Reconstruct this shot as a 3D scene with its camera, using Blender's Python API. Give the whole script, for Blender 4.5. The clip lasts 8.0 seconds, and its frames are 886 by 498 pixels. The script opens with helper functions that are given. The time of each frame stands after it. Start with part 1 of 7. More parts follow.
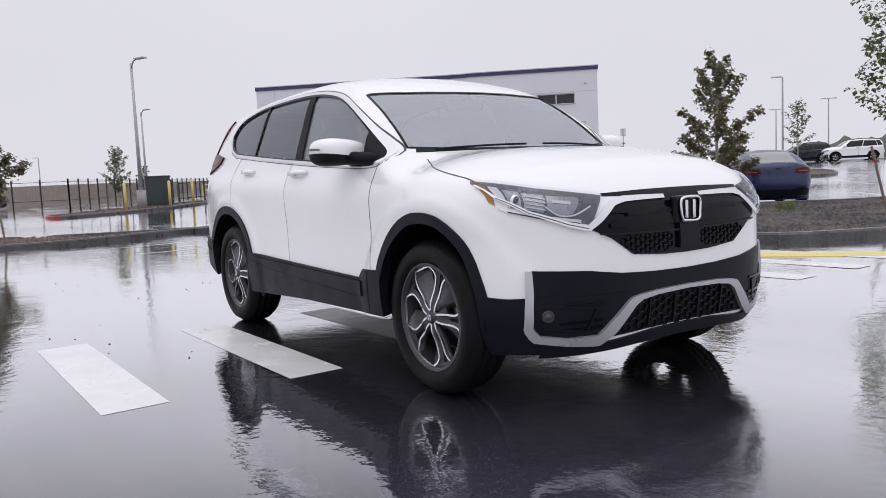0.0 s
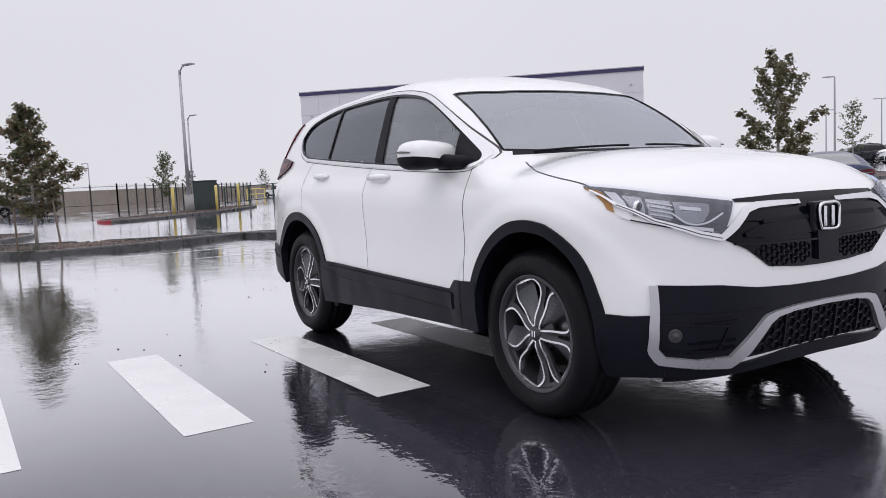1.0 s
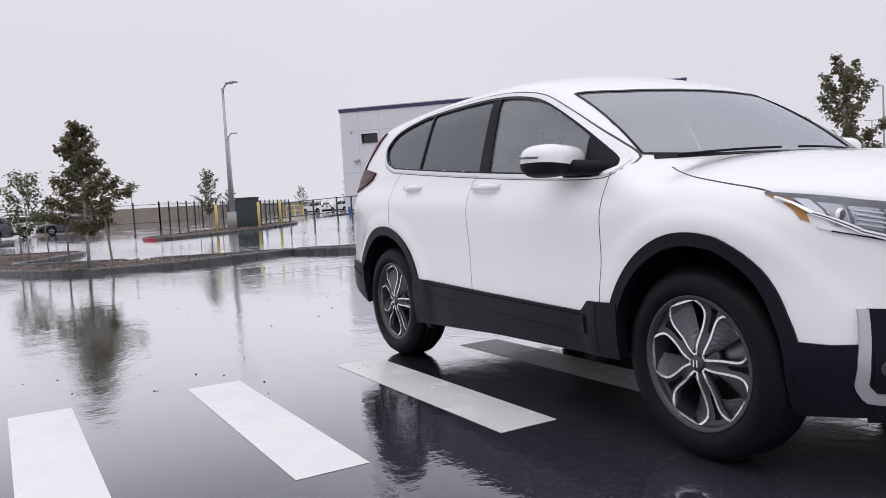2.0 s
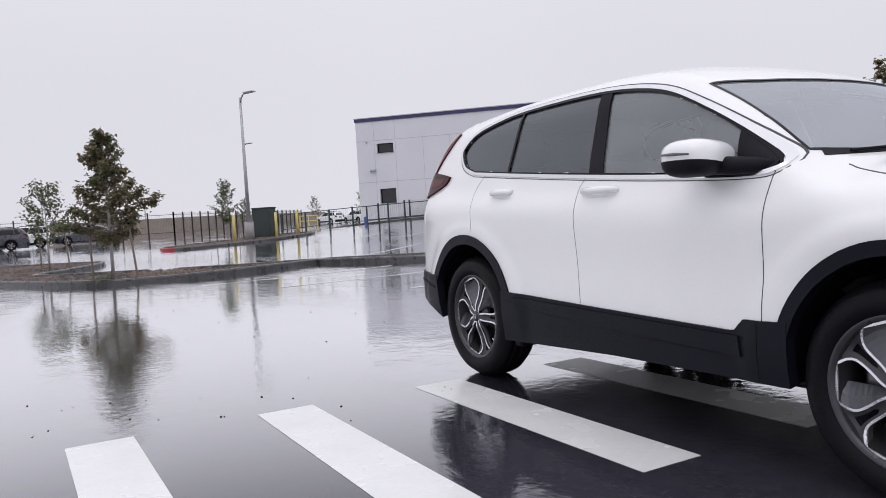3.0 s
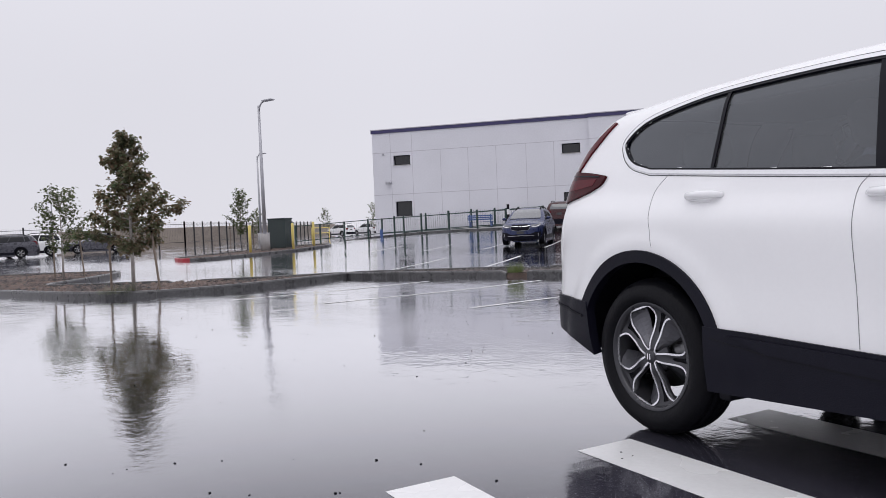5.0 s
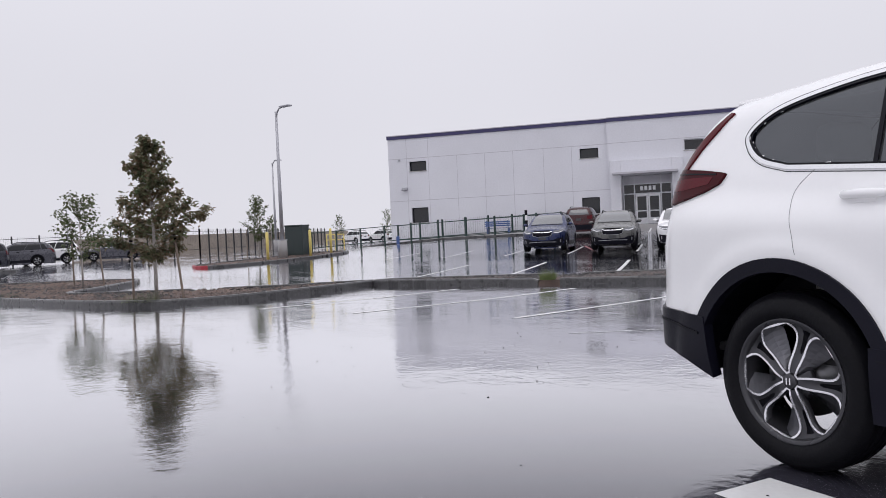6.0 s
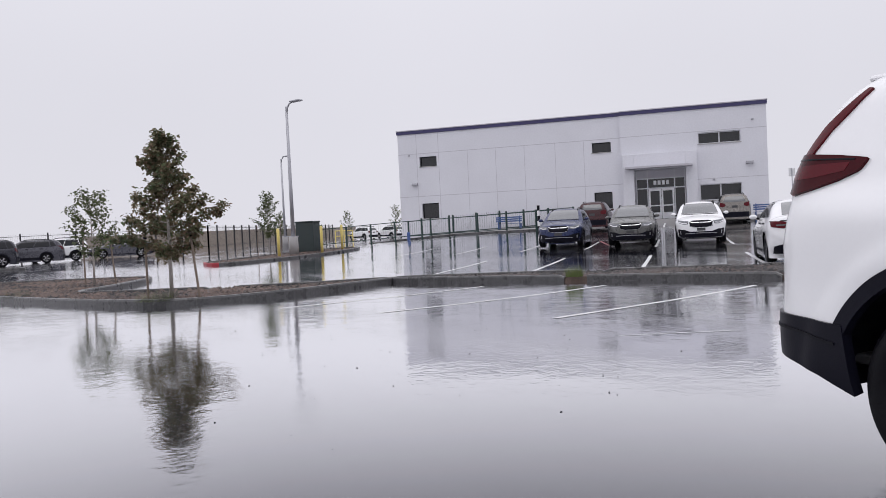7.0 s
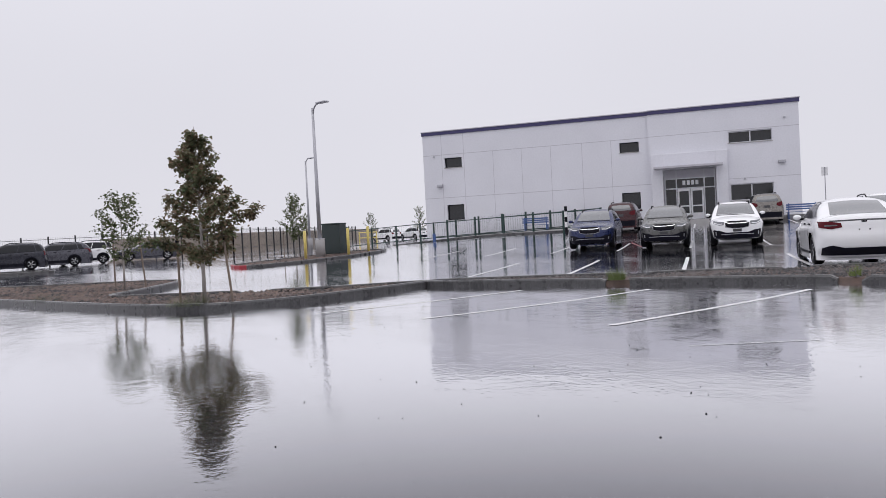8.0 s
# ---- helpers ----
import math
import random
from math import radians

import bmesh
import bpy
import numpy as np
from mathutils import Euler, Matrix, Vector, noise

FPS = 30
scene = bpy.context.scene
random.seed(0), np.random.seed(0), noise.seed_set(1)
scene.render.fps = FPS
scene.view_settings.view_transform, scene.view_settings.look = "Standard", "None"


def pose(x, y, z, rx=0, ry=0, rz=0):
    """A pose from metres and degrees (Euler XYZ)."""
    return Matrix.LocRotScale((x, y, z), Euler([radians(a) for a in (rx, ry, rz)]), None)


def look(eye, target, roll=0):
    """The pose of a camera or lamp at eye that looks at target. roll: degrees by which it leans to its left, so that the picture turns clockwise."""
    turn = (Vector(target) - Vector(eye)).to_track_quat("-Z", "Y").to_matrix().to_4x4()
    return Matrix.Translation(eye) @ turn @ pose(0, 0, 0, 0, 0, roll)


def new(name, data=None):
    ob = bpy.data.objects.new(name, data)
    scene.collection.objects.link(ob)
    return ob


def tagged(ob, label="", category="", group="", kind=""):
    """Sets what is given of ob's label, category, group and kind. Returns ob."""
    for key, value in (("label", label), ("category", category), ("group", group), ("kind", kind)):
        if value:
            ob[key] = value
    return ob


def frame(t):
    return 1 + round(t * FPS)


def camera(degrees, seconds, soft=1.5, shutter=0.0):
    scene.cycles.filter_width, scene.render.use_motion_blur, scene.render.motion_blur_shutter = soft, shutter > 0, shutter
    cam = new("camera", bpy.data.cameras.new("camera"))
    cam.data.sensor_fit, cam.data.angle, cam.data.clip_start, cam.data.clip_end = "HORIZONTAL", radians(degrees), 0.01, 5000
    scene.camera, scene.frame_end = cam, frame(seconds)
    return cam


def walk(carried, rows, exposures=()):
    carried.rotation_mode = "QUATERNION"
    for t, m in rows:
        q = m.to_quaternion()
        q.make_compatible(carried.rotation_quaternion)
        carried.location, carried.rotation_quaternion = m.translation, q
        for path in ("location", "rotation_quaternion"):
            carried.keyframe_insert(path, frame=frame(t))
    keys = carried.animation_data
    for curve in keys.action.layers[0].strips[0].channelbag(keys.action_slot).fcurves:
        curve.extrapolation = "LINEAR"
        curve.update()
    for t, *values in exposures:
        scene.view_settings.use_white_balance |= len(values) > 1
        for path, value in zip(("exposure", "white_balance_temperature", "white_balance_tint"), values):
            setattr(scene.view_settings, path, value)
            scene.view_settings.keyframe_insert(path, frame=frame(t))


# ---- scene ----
cam = camera(59.5, 8.0, 0.85)
PATH = [
    (0, (4.299, -2.797, 1.010), (2.644, -1.691, 0.821), -2.6),
    (0.5, (4.144, -2.818, 1.001), (2.465, -1.747, 0.814), -2.5),
    (1, (3.916, -2.878, 1.026), (2.206, -1.856, 0.851), -2.8),
    (1.5, (3.644, -2.939, 1.020), (1.906, -1.962, 0.866), -3.1),
    (3, (2.764, -3.223, 1.020), (0.995, -2.295, 0.917), -3.4),
    (3.5, (2.438, -3.278, 1.012), (0.672, -2.343, 0.916), -3.2),
    (4, (2.104, -3.31, 1.005), (0.341, -2.37, 0.918), -2.9),
    (4.5, (1.784, -3.338, 1.011), (0.016, -2.406, 0.936), -2.6),
    (6, (0.867, -3.497, 1.026), (-0.923, -2.606, 0.979), -2.6),
    (6.5, (0.602, -3.554, 1.032), (-1.192, -2.672, 0.98), -2.9),
    (7, (0.278, -3.575, 1.04), (-1.519, -2.699, 0.983), -2.8),
    (7.5, (0.009, -3.615, 1.04), (-1.798, -2.759, 0.983), -3.0),
    (8, (-0.224, -3.676, 1.073), (-2.045, -2.849, 1.022), -3.0),
]
walk(cam, [(t, look(eye, target, roll)) for t, eye, target, roll in PATH], [(0.0, 0.0), (8.0, 0.0)])

# world: even overcast sky, brighter overhead; a broad weak sun behind the cloud
world = bpy.data.worlds.new("overcast_sky")
scene.world = world
world.use_nodes = True
wt = world.node_tree
wt.nodes.clear()


def wnode(kind, **values):
    n = wt.nodes.new(kind)
    for k, v in values.items():
        n.inputs[k].default_value = v
    return n


w_sky = wt.nodes.new("ShaderNodeTexSky")
w_sky.sky_type = "NISHITA"
w_sky.sun_disc = False
w_sky.sun_elevation = radians(48)
w_sky.sun_rotation = radians(200)
w_co = wt.nodes.new("ShaderNodeTexCoord")
w_sep = wt.nodes.new("ShaderNodeSeparateXYZ")
w_ramp = wt.nodes.new("ShaderNodeMapRange")
w_ramp.interpolation_type = "SMOOTHSTEP"
for k, v in (("From Min", 0.12), ("From Max", 0.95), ("To Min", 0.0), ("To Max", 1.0)):
    w_ramp.inputs[k].default_value = v
w_noise = wnode("ShaderNodeTexNoise", Scale=1.6, Detail=4.0, Roughness=0.5)
w_cloud = wt.nodes.new("ShaderNodeMix")
w_cloud.data_type = "RGBA"
w_cloud.inputs[6].default_value = (0.757, 0.749, 0.818, 1)
w_cloud.inputs[7].default_value = (1.19, 1.18, 1.27, 1)
w_var = wt.nodes.new("ShaderNodeMapRange")
for k, v in (("From Min", 0.3), ("From Max", 0.7), ("To Min", 0.975), ("To Max", 1.025)):
    w_var.inputs[k].default_value = v
w_mul = wt.nodes.new("ShaderNodeVectorMath")
w_mul.operation = "SCALE"
w_bg1 = wnode("ShaderNodeBackground", Strength=1.0)
w_bg2 = wnode("ShaderNodeBackground", Strength=0.05)
w_add = wt.nodes.new("ShaderNodeMixShader")
w_add.inputs[0].default_value = 0.04
w_out = wt.nodes.new("ShaderNodeOutputWorld")
wl = wt.links.new
wl(w_co.outputs["Generated"], w_sep.inputs[0])
wl(w_sep.outputs["Z"], w_ramp.inputs["Value"])
wl(w_ramp.outputs[0], w_cloud.inputs[0])
wl(w_co.outputs["Generated"], w_noise.inputs["Vector"])
wl(w_noise.outputs["Fac"], w_var.inputs["Value"])
wl(w_cloud.outputs[2], w_mul.inputs[0])
wl(w_var.outputs[0], w_mul.inputs["Scale"])
wl(w_mul.outputs[0], w_bg1.inputs["Color"])
wl(w_sky.outputs[0], w_bg2.inputs["Color"])
wl(w_bg1.outputs[0], w_add.inputs[1])
wl(w_bg2.outputs[0], w_add.inputs[2])
wl(w_add.outputs[0], w_out.inputs[0])

sun_data = bpy.data.lights.new("sun", "SUN")
sun_data.energy = 0.35
sun_data.angle = radians(40)
sun_data.color = (1.0, 0.97, 0.95)
sun = new("sun", sun_data)
sun.matrix_world = look((0, 0, 20), (-6, 5, 0))


# materials
def material(name, colour, rough=0.6, metal=0.0, vary=0.1, scale=6.0, fine=60.0, bump=0.0, coat=0.0, per_object=0.0, spec=0.5, rough_vary=0.08, alpha=1.0, emit=0.0):
    """A principled material whose colour and roughness vary at two scales."""
    m = bpy.data.materials.new(name)
    m.use_nodes = True
    t = m.node_tree
    b = t.nodes["Principled BSDF"]
    b.inputs["Roughness"].default_value = rough
    b.inputs["Metallic"].default_value = metal
    b.inputs["Specular IOR Level"].default_value = spec
    b.inputs["Coat Weight"].default_value = coat
    b.inputs["Coat Roughness"].default_value = 0.04
    co = t.nodes.new("ShaderNodeTexCoord")
    big = t.nodes.new("ShaderNodeTexNoise")
    big.inputs["Scale"].default_value = scale
    big.inputs["Detail"].default_value = 3
    small = t.nodes.new("ShaderNodeTexNoise")
    small.inputs["Scale"].default_value = fine
    small.inputs["Detail"].default_value = 4
    t.links.new(co.outputs["Object"], big.inputs["Vector"])
    t.links.new(co.outputs["Object"], small.inputs["Vector"])
    mix = t.nodes.new("ShaderNodeMath")
    mix.operation = "ADD"
    t.links.new(big.outputs["Fac"], mix.inputs[0])
    t.links.new(small.outputs["Fac"], mix.inputs[1])
    rng = t.nodes.new("ShaderNodeMapRange")
    for k, v in (("From Min", 0.6), ("From Max", 1.4), ("To Min", 1 - vary), ("To Max", 1 + vary)):
        rng.inputs[k].default_value = v
    t.links.new(mix.outputs[0], rng.inputs["Value"])
    sc = t.nodes.new("ShaderNodeVectorMath")
    sc.operation = "SCALE"
    sc.inputs[0].default_value = colour[:3]
    t.links.new(rng.outputs[0], sc.inputs["Scale"])
    last = sc
    if per_object:
        info = t.nodes.new("ShaderNodeObjectInfo")
        r2 = t.nodes.new("ShaderNodeMapRange")
        for k, v in (("From Min", 0), ("From Max", 1), ("To Min", 1 - per_object), ("To Max", 1 + per_object)):
            r2.inputs[k].default_value = v
        t.links.new(info.outputs["Random"], r2.inputs["Value"])
        s2 = t.nodes.new("ShaderNodeVectorMath")
        s2.operation = "SCALE"
        t.links.new(sc.outputs[0], s2.inputs[0])
        t.links.new(r2.outputs[0], s2.inputs["Scale"])
        last = s2
    t.links.new(last.outputs[0], b.inputs["Base Color"])
    if rough_vary:
        r3 = t.nodes.new("ShaderNodeMapRange")
        for k, v in (("From Min", 0.3), ("From Max", 0.7), ("To Min", max(0.0, rough - rough_vary)), ("To Max", min(1.0, rough + rough_vary))):
            r3.inputs[k].default_value = v
        t.links.new(big.outputs["Fac"], r3.inputs["Value"])
        t.links.new(r3.outputs[0], b.inputs["Roughness"])
    if bump:
        bp = t.nodes.new("ShaderNodeBump")
        bp.inputs["Strength"].default_value = bump
        bp.inputs["Distance"].default_value = 0.01
        t.links.new(small.outputs["Fac"], bp.inputs["Height"])
        t.links.new(bp.outputs[0], b.inputs["Normal"])
    if emit:
        b.inputs["Emission Color"].default_value = (*colour[:3], 1)
        b.inputs["Emission Strength"].default_value = emit
    return m


def glass(name, tint, clear, gloss=0.02, mirror=0.30, film=0.0):
    """Thin pane: tinted see-through under a mirror coat that grows towards grazing angles, with a film of rain whose
    pale share also lightens the pane.
    """
    m = bpy.data.materials.new(name)
    m.use_nodes = True
    t = m.node_tree
    t.nodes.clear()
    out = t.nodes.new("ShaderNodeOutputMaterial")
    tr = t.nodes.new("ShaderNodeBsdfTransparent")
    tr.inputs[0].default_value = (*[c * clear for c in tint], 1)
    # pale diffuse stands in for rain scatter and part of the sky's reflection
    df = t.nodes.new("ShaderNodeBsdfDiffuse")
    df.inputs[0].default_value = (0.75, 0.78, 0.80, 1)
    nz = t.nodes.new("ShaderNodeTexNoise")
    nz.inputs["Scale"].default_value = 3.0
    rg = t.nodes.new("ShaderNodeMapRange")
    for k, v in (("From Min", 0.3), ("From Max", 0.7), ("To Min", film * 0.9), ("To Max", film * 1.1)):
        rg.inputs[k].default_value = v
    t.links.new(nz.outputs["Fac"], rg.inputs["Value"])
    m0 = t.nodes.new("ShaderNodeMixShader")
    t.links.new(rg.outputs[0], m0.inputs[0])
    t.links.new(tr.outputs[0], m0.inputs[1])
    t.links.new(df.outputs[0], m0.inputs[2])
    gl = t.nodes.new("ShaderNodeBsdfGlossy")
    gl.inputs["Roughness"].default_value = gloss
    gl.inputs["Color"].default_value = (0.86, 0.90, 0.98, 1)
    fr = t.nodes.new("ShaderNodeLayerWeight")
    fr.inputs[0].default_value = mirror
    mx = t.nodes.new("ShaderNodeMixShader")
    t.links.new(fr.outputs["Fresnel"], mx.inputs[0])
    t.links.new(m0.outputs[0], mx.inputs[1])
    t.links.new(gl.outputs[0], mx.inputs[2])
    t.links.new(mx.outputs[0], out.inputs[0])
    return m


def wet_asphalt(name):
    """Dark asphalt under a film of rain water: gloss rises towards grazing angles, with puddled and drier streaks."""
    m = bpy.data.materials.new(name)
    m.use_nodes = True
    t = m.node_tree
    t.nodes.clear()
    N, L = t.nodes.new, t.links.new
    out = N("ShaderNodeOutputMaterial")
    geo = N("ShaderNodeNewGeometry")
    dif = N("ShaderNodeBsdfDiffuse")
    glo = N("ShaderNodeBsdfGlossy")
    grain = N("ShaderNodeTexNoise")
    grain.inputs["Scale"].default_value = 140
    grain.inputs["Detail"].default_value = 5
    L(geo.outputs["Position"], grain.inputs["Vector"])
    stretch = N("ShaderNodeMapping")
    stretch.inputs["Rotation"].default_value = (0, 0, radians(-28))
    stretch.inputs["Scale"].default_value = (0.28, 1.3, 1)
    L(geo.outputs["Position"], stretch.inputs["Vector"])
    pud = N("ShaderNodeTexNoise")
    pud.inputs["Scale"].default_value = 0.55
    pud.inputs["Detail"].default_value = 5
    pud.inputs["Roughness"].default_value = 0.6
    L(stretch.outputs[0], pud.inputs["Vector"])
    fleck = N("ShaderNodeTexNoise")
    fleck.inputs["Scale"].default_value = 150
    fleck.inputs["Detail"].default_value = 2
    L(geo.outputs["Position"], fleck.inputs["Vector"])
    fk = N("ShaderNodeMapRange")
    for k, v in (("From Min", 0.655), ("From Max", 0.72), ("To Min", 0.0), ("To Max", 1.0)):
        fk.inputs[k].default_value = v
    L(fleck.outputs["Fac"], fk.inputs["Value"])
    col = N("ShaderNodeMix")
    col.data_type = "RGBA"
    col.inputs[6].default_value = (0.020, 0.019, 0.029, 1)
    col.inputs[7].default_value = (0.060, 0.058, 0.076, 1)
    L(grain.outputs["Fac"], col.inputs[0])
    col2 = N("ShaderNodeMix")
    col2.data_type = "RGBA"
    col2.inputs[7].default_value = (0.42, 0.42, 0.47, 1)
    L(fk.outputs[0], col2.inputs[0])
    L(col.outputs[2], col2.inputs[6])
    L(col2.outputs[2], dif.inputs["Color"])
    # roughness: smooth film in the puddles, rougher where the stones stand out
    rr = N("ShaderNodeMapRange")
    for k, v in (("From Min", 0.45), ("From Max", 0.66), ("To Min", 0.034), ("To Max", 0.14)):
        rr.inputs[k].default_value = v
    L(pud.outputs["Fac"], rr.inputs["Value"])
    L(rr.outputs[0], glo.inputs["Roughness"])
    glo.inputs["Color"].default_value = (0.985, 0.985, 1.0, 1)
    # relief: ripples of the water film, and the grain of the stones outside the puddles
    rip = N("ShaderNodeTexNoise")
    rip.inputs["Scale"].default_value = 17
    rip.inputs["Detail"].default_value = 2
    L(geo.outputs["Position"], rip.inputs["Vector"])
    slow = N("ShaderNodeTexNoise")
    slow.inputs["Scale"].default_value = 2.2
    slow.inputs["Detail"].default_value = 2
    L(geo.outputs["Position"], slow.inputs["Vector"])
    hs = N("ShaderNodeMath")
    hs.operation = "MULTIPLY_ADD"
    hs.inputs[1].default_value = 3.0
    L(slow.outputs["Fac"], hs.inputs[0])
    L(rip.outputs["Fac"], hs.inputs[2])
    b1 = N("ShaderNodeBump")
    b1.inputs["Strength"].default_value = 0.13
    b1.inputs["Distance"].default_value = 0.010
    L(hs.outputs[0], b1.inputs["Height"])
    b2 = N("ShaderNodeBump")
    b2.inputs["Distance"].default_value = 0.0015
    gs = N("ShaderNodeMapRange")
    for k, v in (("From Min", 0.42), ("From Max", 0.62), ("To Min", 0.02), ("To Max", 0.20)):
        gs.inputs[k].default_value = v
    L(pud.outputs["Fac"], gs.inputs["Value"])
    L(gs.outputs[0], b2.inputs["Strength"])
    L(grain.outputs["Fac"], b2.inputs["Height"])
    L(b1.outputs[0], b2.inputs["Normal"])
    L(b2.outputs[0], glo.inputs["Normal"])
    lw = N("ShaderNodeLayerWeight")
    lw.inputs["Blend"].default_value = 0.5
    fac = N("ShaderNodeMapRange")
    fac.interpolation_type = "SMOOTHSTEP"
    for k, v in (("From Min", 0.60), ("From Max", 0.88), ("To Min", 0.15), ("To Max", 1.0)):
        fac.inputs[k].default_value = v
    # sky reflection brightened by place: more mirror share before the car's nose
    nose_dist = N("ShaderNodeVectorMath")
    nose_dist.operation = "DISTANCE"
    nose_dist.inputs[1].default_value = (3.7, -0.2, 0.0)
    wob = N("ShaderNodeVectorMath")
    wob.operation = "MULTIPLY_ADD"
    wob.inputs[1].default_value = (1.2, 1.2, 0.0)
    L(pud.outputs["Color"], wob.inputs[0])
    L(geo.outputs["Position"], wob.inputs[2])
    L(wob.outputs[0], nose_dist.inputs[0])
    mirror_gain = N("ShaderNodeMapRange")
    mirror_gain.interpolation_type = "SMOOTHSTEP"
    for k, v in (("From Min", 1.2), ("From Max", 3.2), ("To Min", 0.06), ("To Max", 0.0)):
        mirror_gain.inputs[k].default_value = v
    L(nose_dist.outputs["Value"], mirror_gain.inputs["Value"])
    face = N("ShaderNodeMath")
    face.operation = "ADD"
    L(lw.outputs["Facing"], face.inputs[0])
    L(mirror_gain.outputs[0], face.inputs[1])
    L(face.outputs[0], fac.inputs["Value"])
    wetm = N("ShaderNodeMapRange")
    for k, v in (("From Min", 0.42), ("From Max", 0.68), ("To Min", 1.0), ("To Max", 0.97)):
        wetm.inputs[k].default_value = v
    L(pud.outputs["Fac"], wetm.inputs["Value"])
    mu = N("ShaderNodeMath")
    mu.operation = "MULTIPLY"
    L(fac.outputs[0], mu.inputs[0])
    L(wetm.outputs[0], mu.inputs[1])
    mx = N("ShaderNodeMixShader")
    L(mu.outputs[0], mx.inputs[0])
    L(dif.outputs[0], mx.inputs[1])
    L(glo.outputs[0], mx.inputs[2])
    L(mx.outputs[0], out.inputs[0])
    return m


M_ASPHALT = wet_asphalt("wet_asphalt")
M_PAINT_WHITE = material("road_paint_white", (0.78, 0.78, 0.785), 0.24, vary=0.05, scale=3, fine=40, bump=0.04)
M_PAINT_WORN = material("worn_line_paint", (0.76, 0.76, 0.77), 0.34, vary=0.18, scale=5, fine=40)
M_PALE_STREAK = material("pale_streak", (0.60, 0.60, 0.62), 0.4, vary=0.5, scale=5, fine=40)
M_PAINT_YELLOW = material("yellow_paint", (0.74, 0.60, 0.19), 0.4, vary=0.12)
M_RED_KERB = material("red_kerb_paint", (0.30, 0.018, 0.03), 0.4, vary=0.15)
M_CONCRETE = material("wet_kerb_concrete", (0.062, 0.061, 0.064), 0.30, vary=0.65, scale=3.4, fine=26, bump=0.3)
M_CONCRETE_LIGHT = material("pale_concrete", (0.36, 0.35, 0.35), 0.5, vary=0.15, scale=2, fine=40, bump=0.2)
M_MULCH = material("wet_mulch", (0.088, 0.056, 0.045), 0.7, vary=0.45, scale=9, fine=45, bump=0.8)


def chip_material(name, a, b, rough=0.55):
    """Loose chips: every chip its own shade between two colours."""
    m = bpy.data.materials.new(name)
    m.use_nodes = True
    t = m.node_tree
    bs = t.nodes["Principled BSDF"]
    bs.inputs["Roughness"].default_value = rough
    geo = t.nodes.new("ShaderNodeNewGeometry")
    nz = t.nodes.new("ShaderNodeTexNoise")
    nz.inputs["Scale"].default_value = 0.7
    nz.inputs["Detail"].default_value = 3
    t.links.new(geo.outputs["Position"], nz.inputs["Vector"])
    zone = t.nodes.new("ShaderNodeMapRange")
    for k, v in (("From Min", 0.42), ("From Max", 0.58), ("To Min", -0.35), ("To Max", 0.35)):
        zone.inputs[k].default_value = v
    t.links.new(nz.outputs["Fac"], zone.inputs["Value"])
    add = t.nodes.new("ShaderNodeMath")
    add.operation = "ADD"
    add.use_clamp = True
    t.links.new(geo.outputs["Random Per Island"], add.inputs[0])
    t.links.new(zone.outputs[0], add.inputs[1])
    mix = t.nodes.new("ShaderNodeMix")
    mix.data_type = "RGBA"
    mix.inputs[6].default_value = (*a, 1)
    mix.inputs[7].default_value = (*b, 1)
    t.links.new(add.outputs[0], mix.inputs[0])
    t.links.new(mix.outputs[2], bs.inputs["Base Color"])
    return m


M_STONE = chip_material("planter_stones", (0.018, 0.017, 0.019), (0.175, 0.120, 0.098))
M_STONE_GREY = chip_material("grey_planter_stones", (0.016, 0.016, 0.019), (0.115, 0.098, 0.094))
M_WALL = material("painted_tilt_up_panel", (0.655, 0.655, 0.70), 0.55, vary=0.06, scale=0.45, fine=9, bump=0.08)
M_WALL_JOINT = material("panel_joint", (0.47, 0.46, 0.50), 0.7, vary=0.05)
M_BLUE_TRIM = material("dark_blue_coping", (0.035, 0.03, 0.105), 0.35, vary=0.06)
M_WIN_DARK = material("dark_office_glass", (0.012, 0.013, 0.016), 0.06, vary=0.2, spec=0.6, rough_vary=0.02)
M_ALU = material("aluminium_frame", (0.52, 0.52, 0.55), 0.35, metal=0.6, vary=0.04)
M_STEEL = material("galvanised_pole", (0.40, 0.40, 0.43), 0.38, metal=0.5, vary=0.08, scale=3)
M_FENCE = material("black_steel_fence", (0.014, 0.014, 0.018), 0.4, vary=0.1)
M_FENCE_GREEN = material("dark_green_fence", (0.014, 0.040, 0.036), 0.4, vary=0.1)
M_BOX = material("utility_box_green", (0.020, 0.032, 0.032), 0.4, vary=0.12, scale=2)
M_BLUE_BENCH = material("blue_bench_paint", (0.05, 0.10, 0.27), 0.4, vary=0.1)
M_TANWALL = material("tan_block_wall", (0.28, 0.24, 0.205), 0.7, vary=0.18, scale=1.2, fine=12)
M_BARK = material("young_tree_bark", (0.36, 0.33, 0.31), 0.8, vary=0.3, scale=8, fine=60, bump=0.5)
M_STAKE = material("weathered_stake", (0.20, 0.155, 0.125), 0.75, vary=0.25, scale=8, fine=70, bump=0.3)
M_GRASS = material("planter_grass", (0.13, 0.17, 0.045), 0.6, vary=0.35, scale=8)
# distance haze is mixed into this foliage colour
M_HILL = material("hazy_far_trees", (0.105, 0.118, 0.105), 0.9, vary=0.35, scale=0.15, fine=1.2)


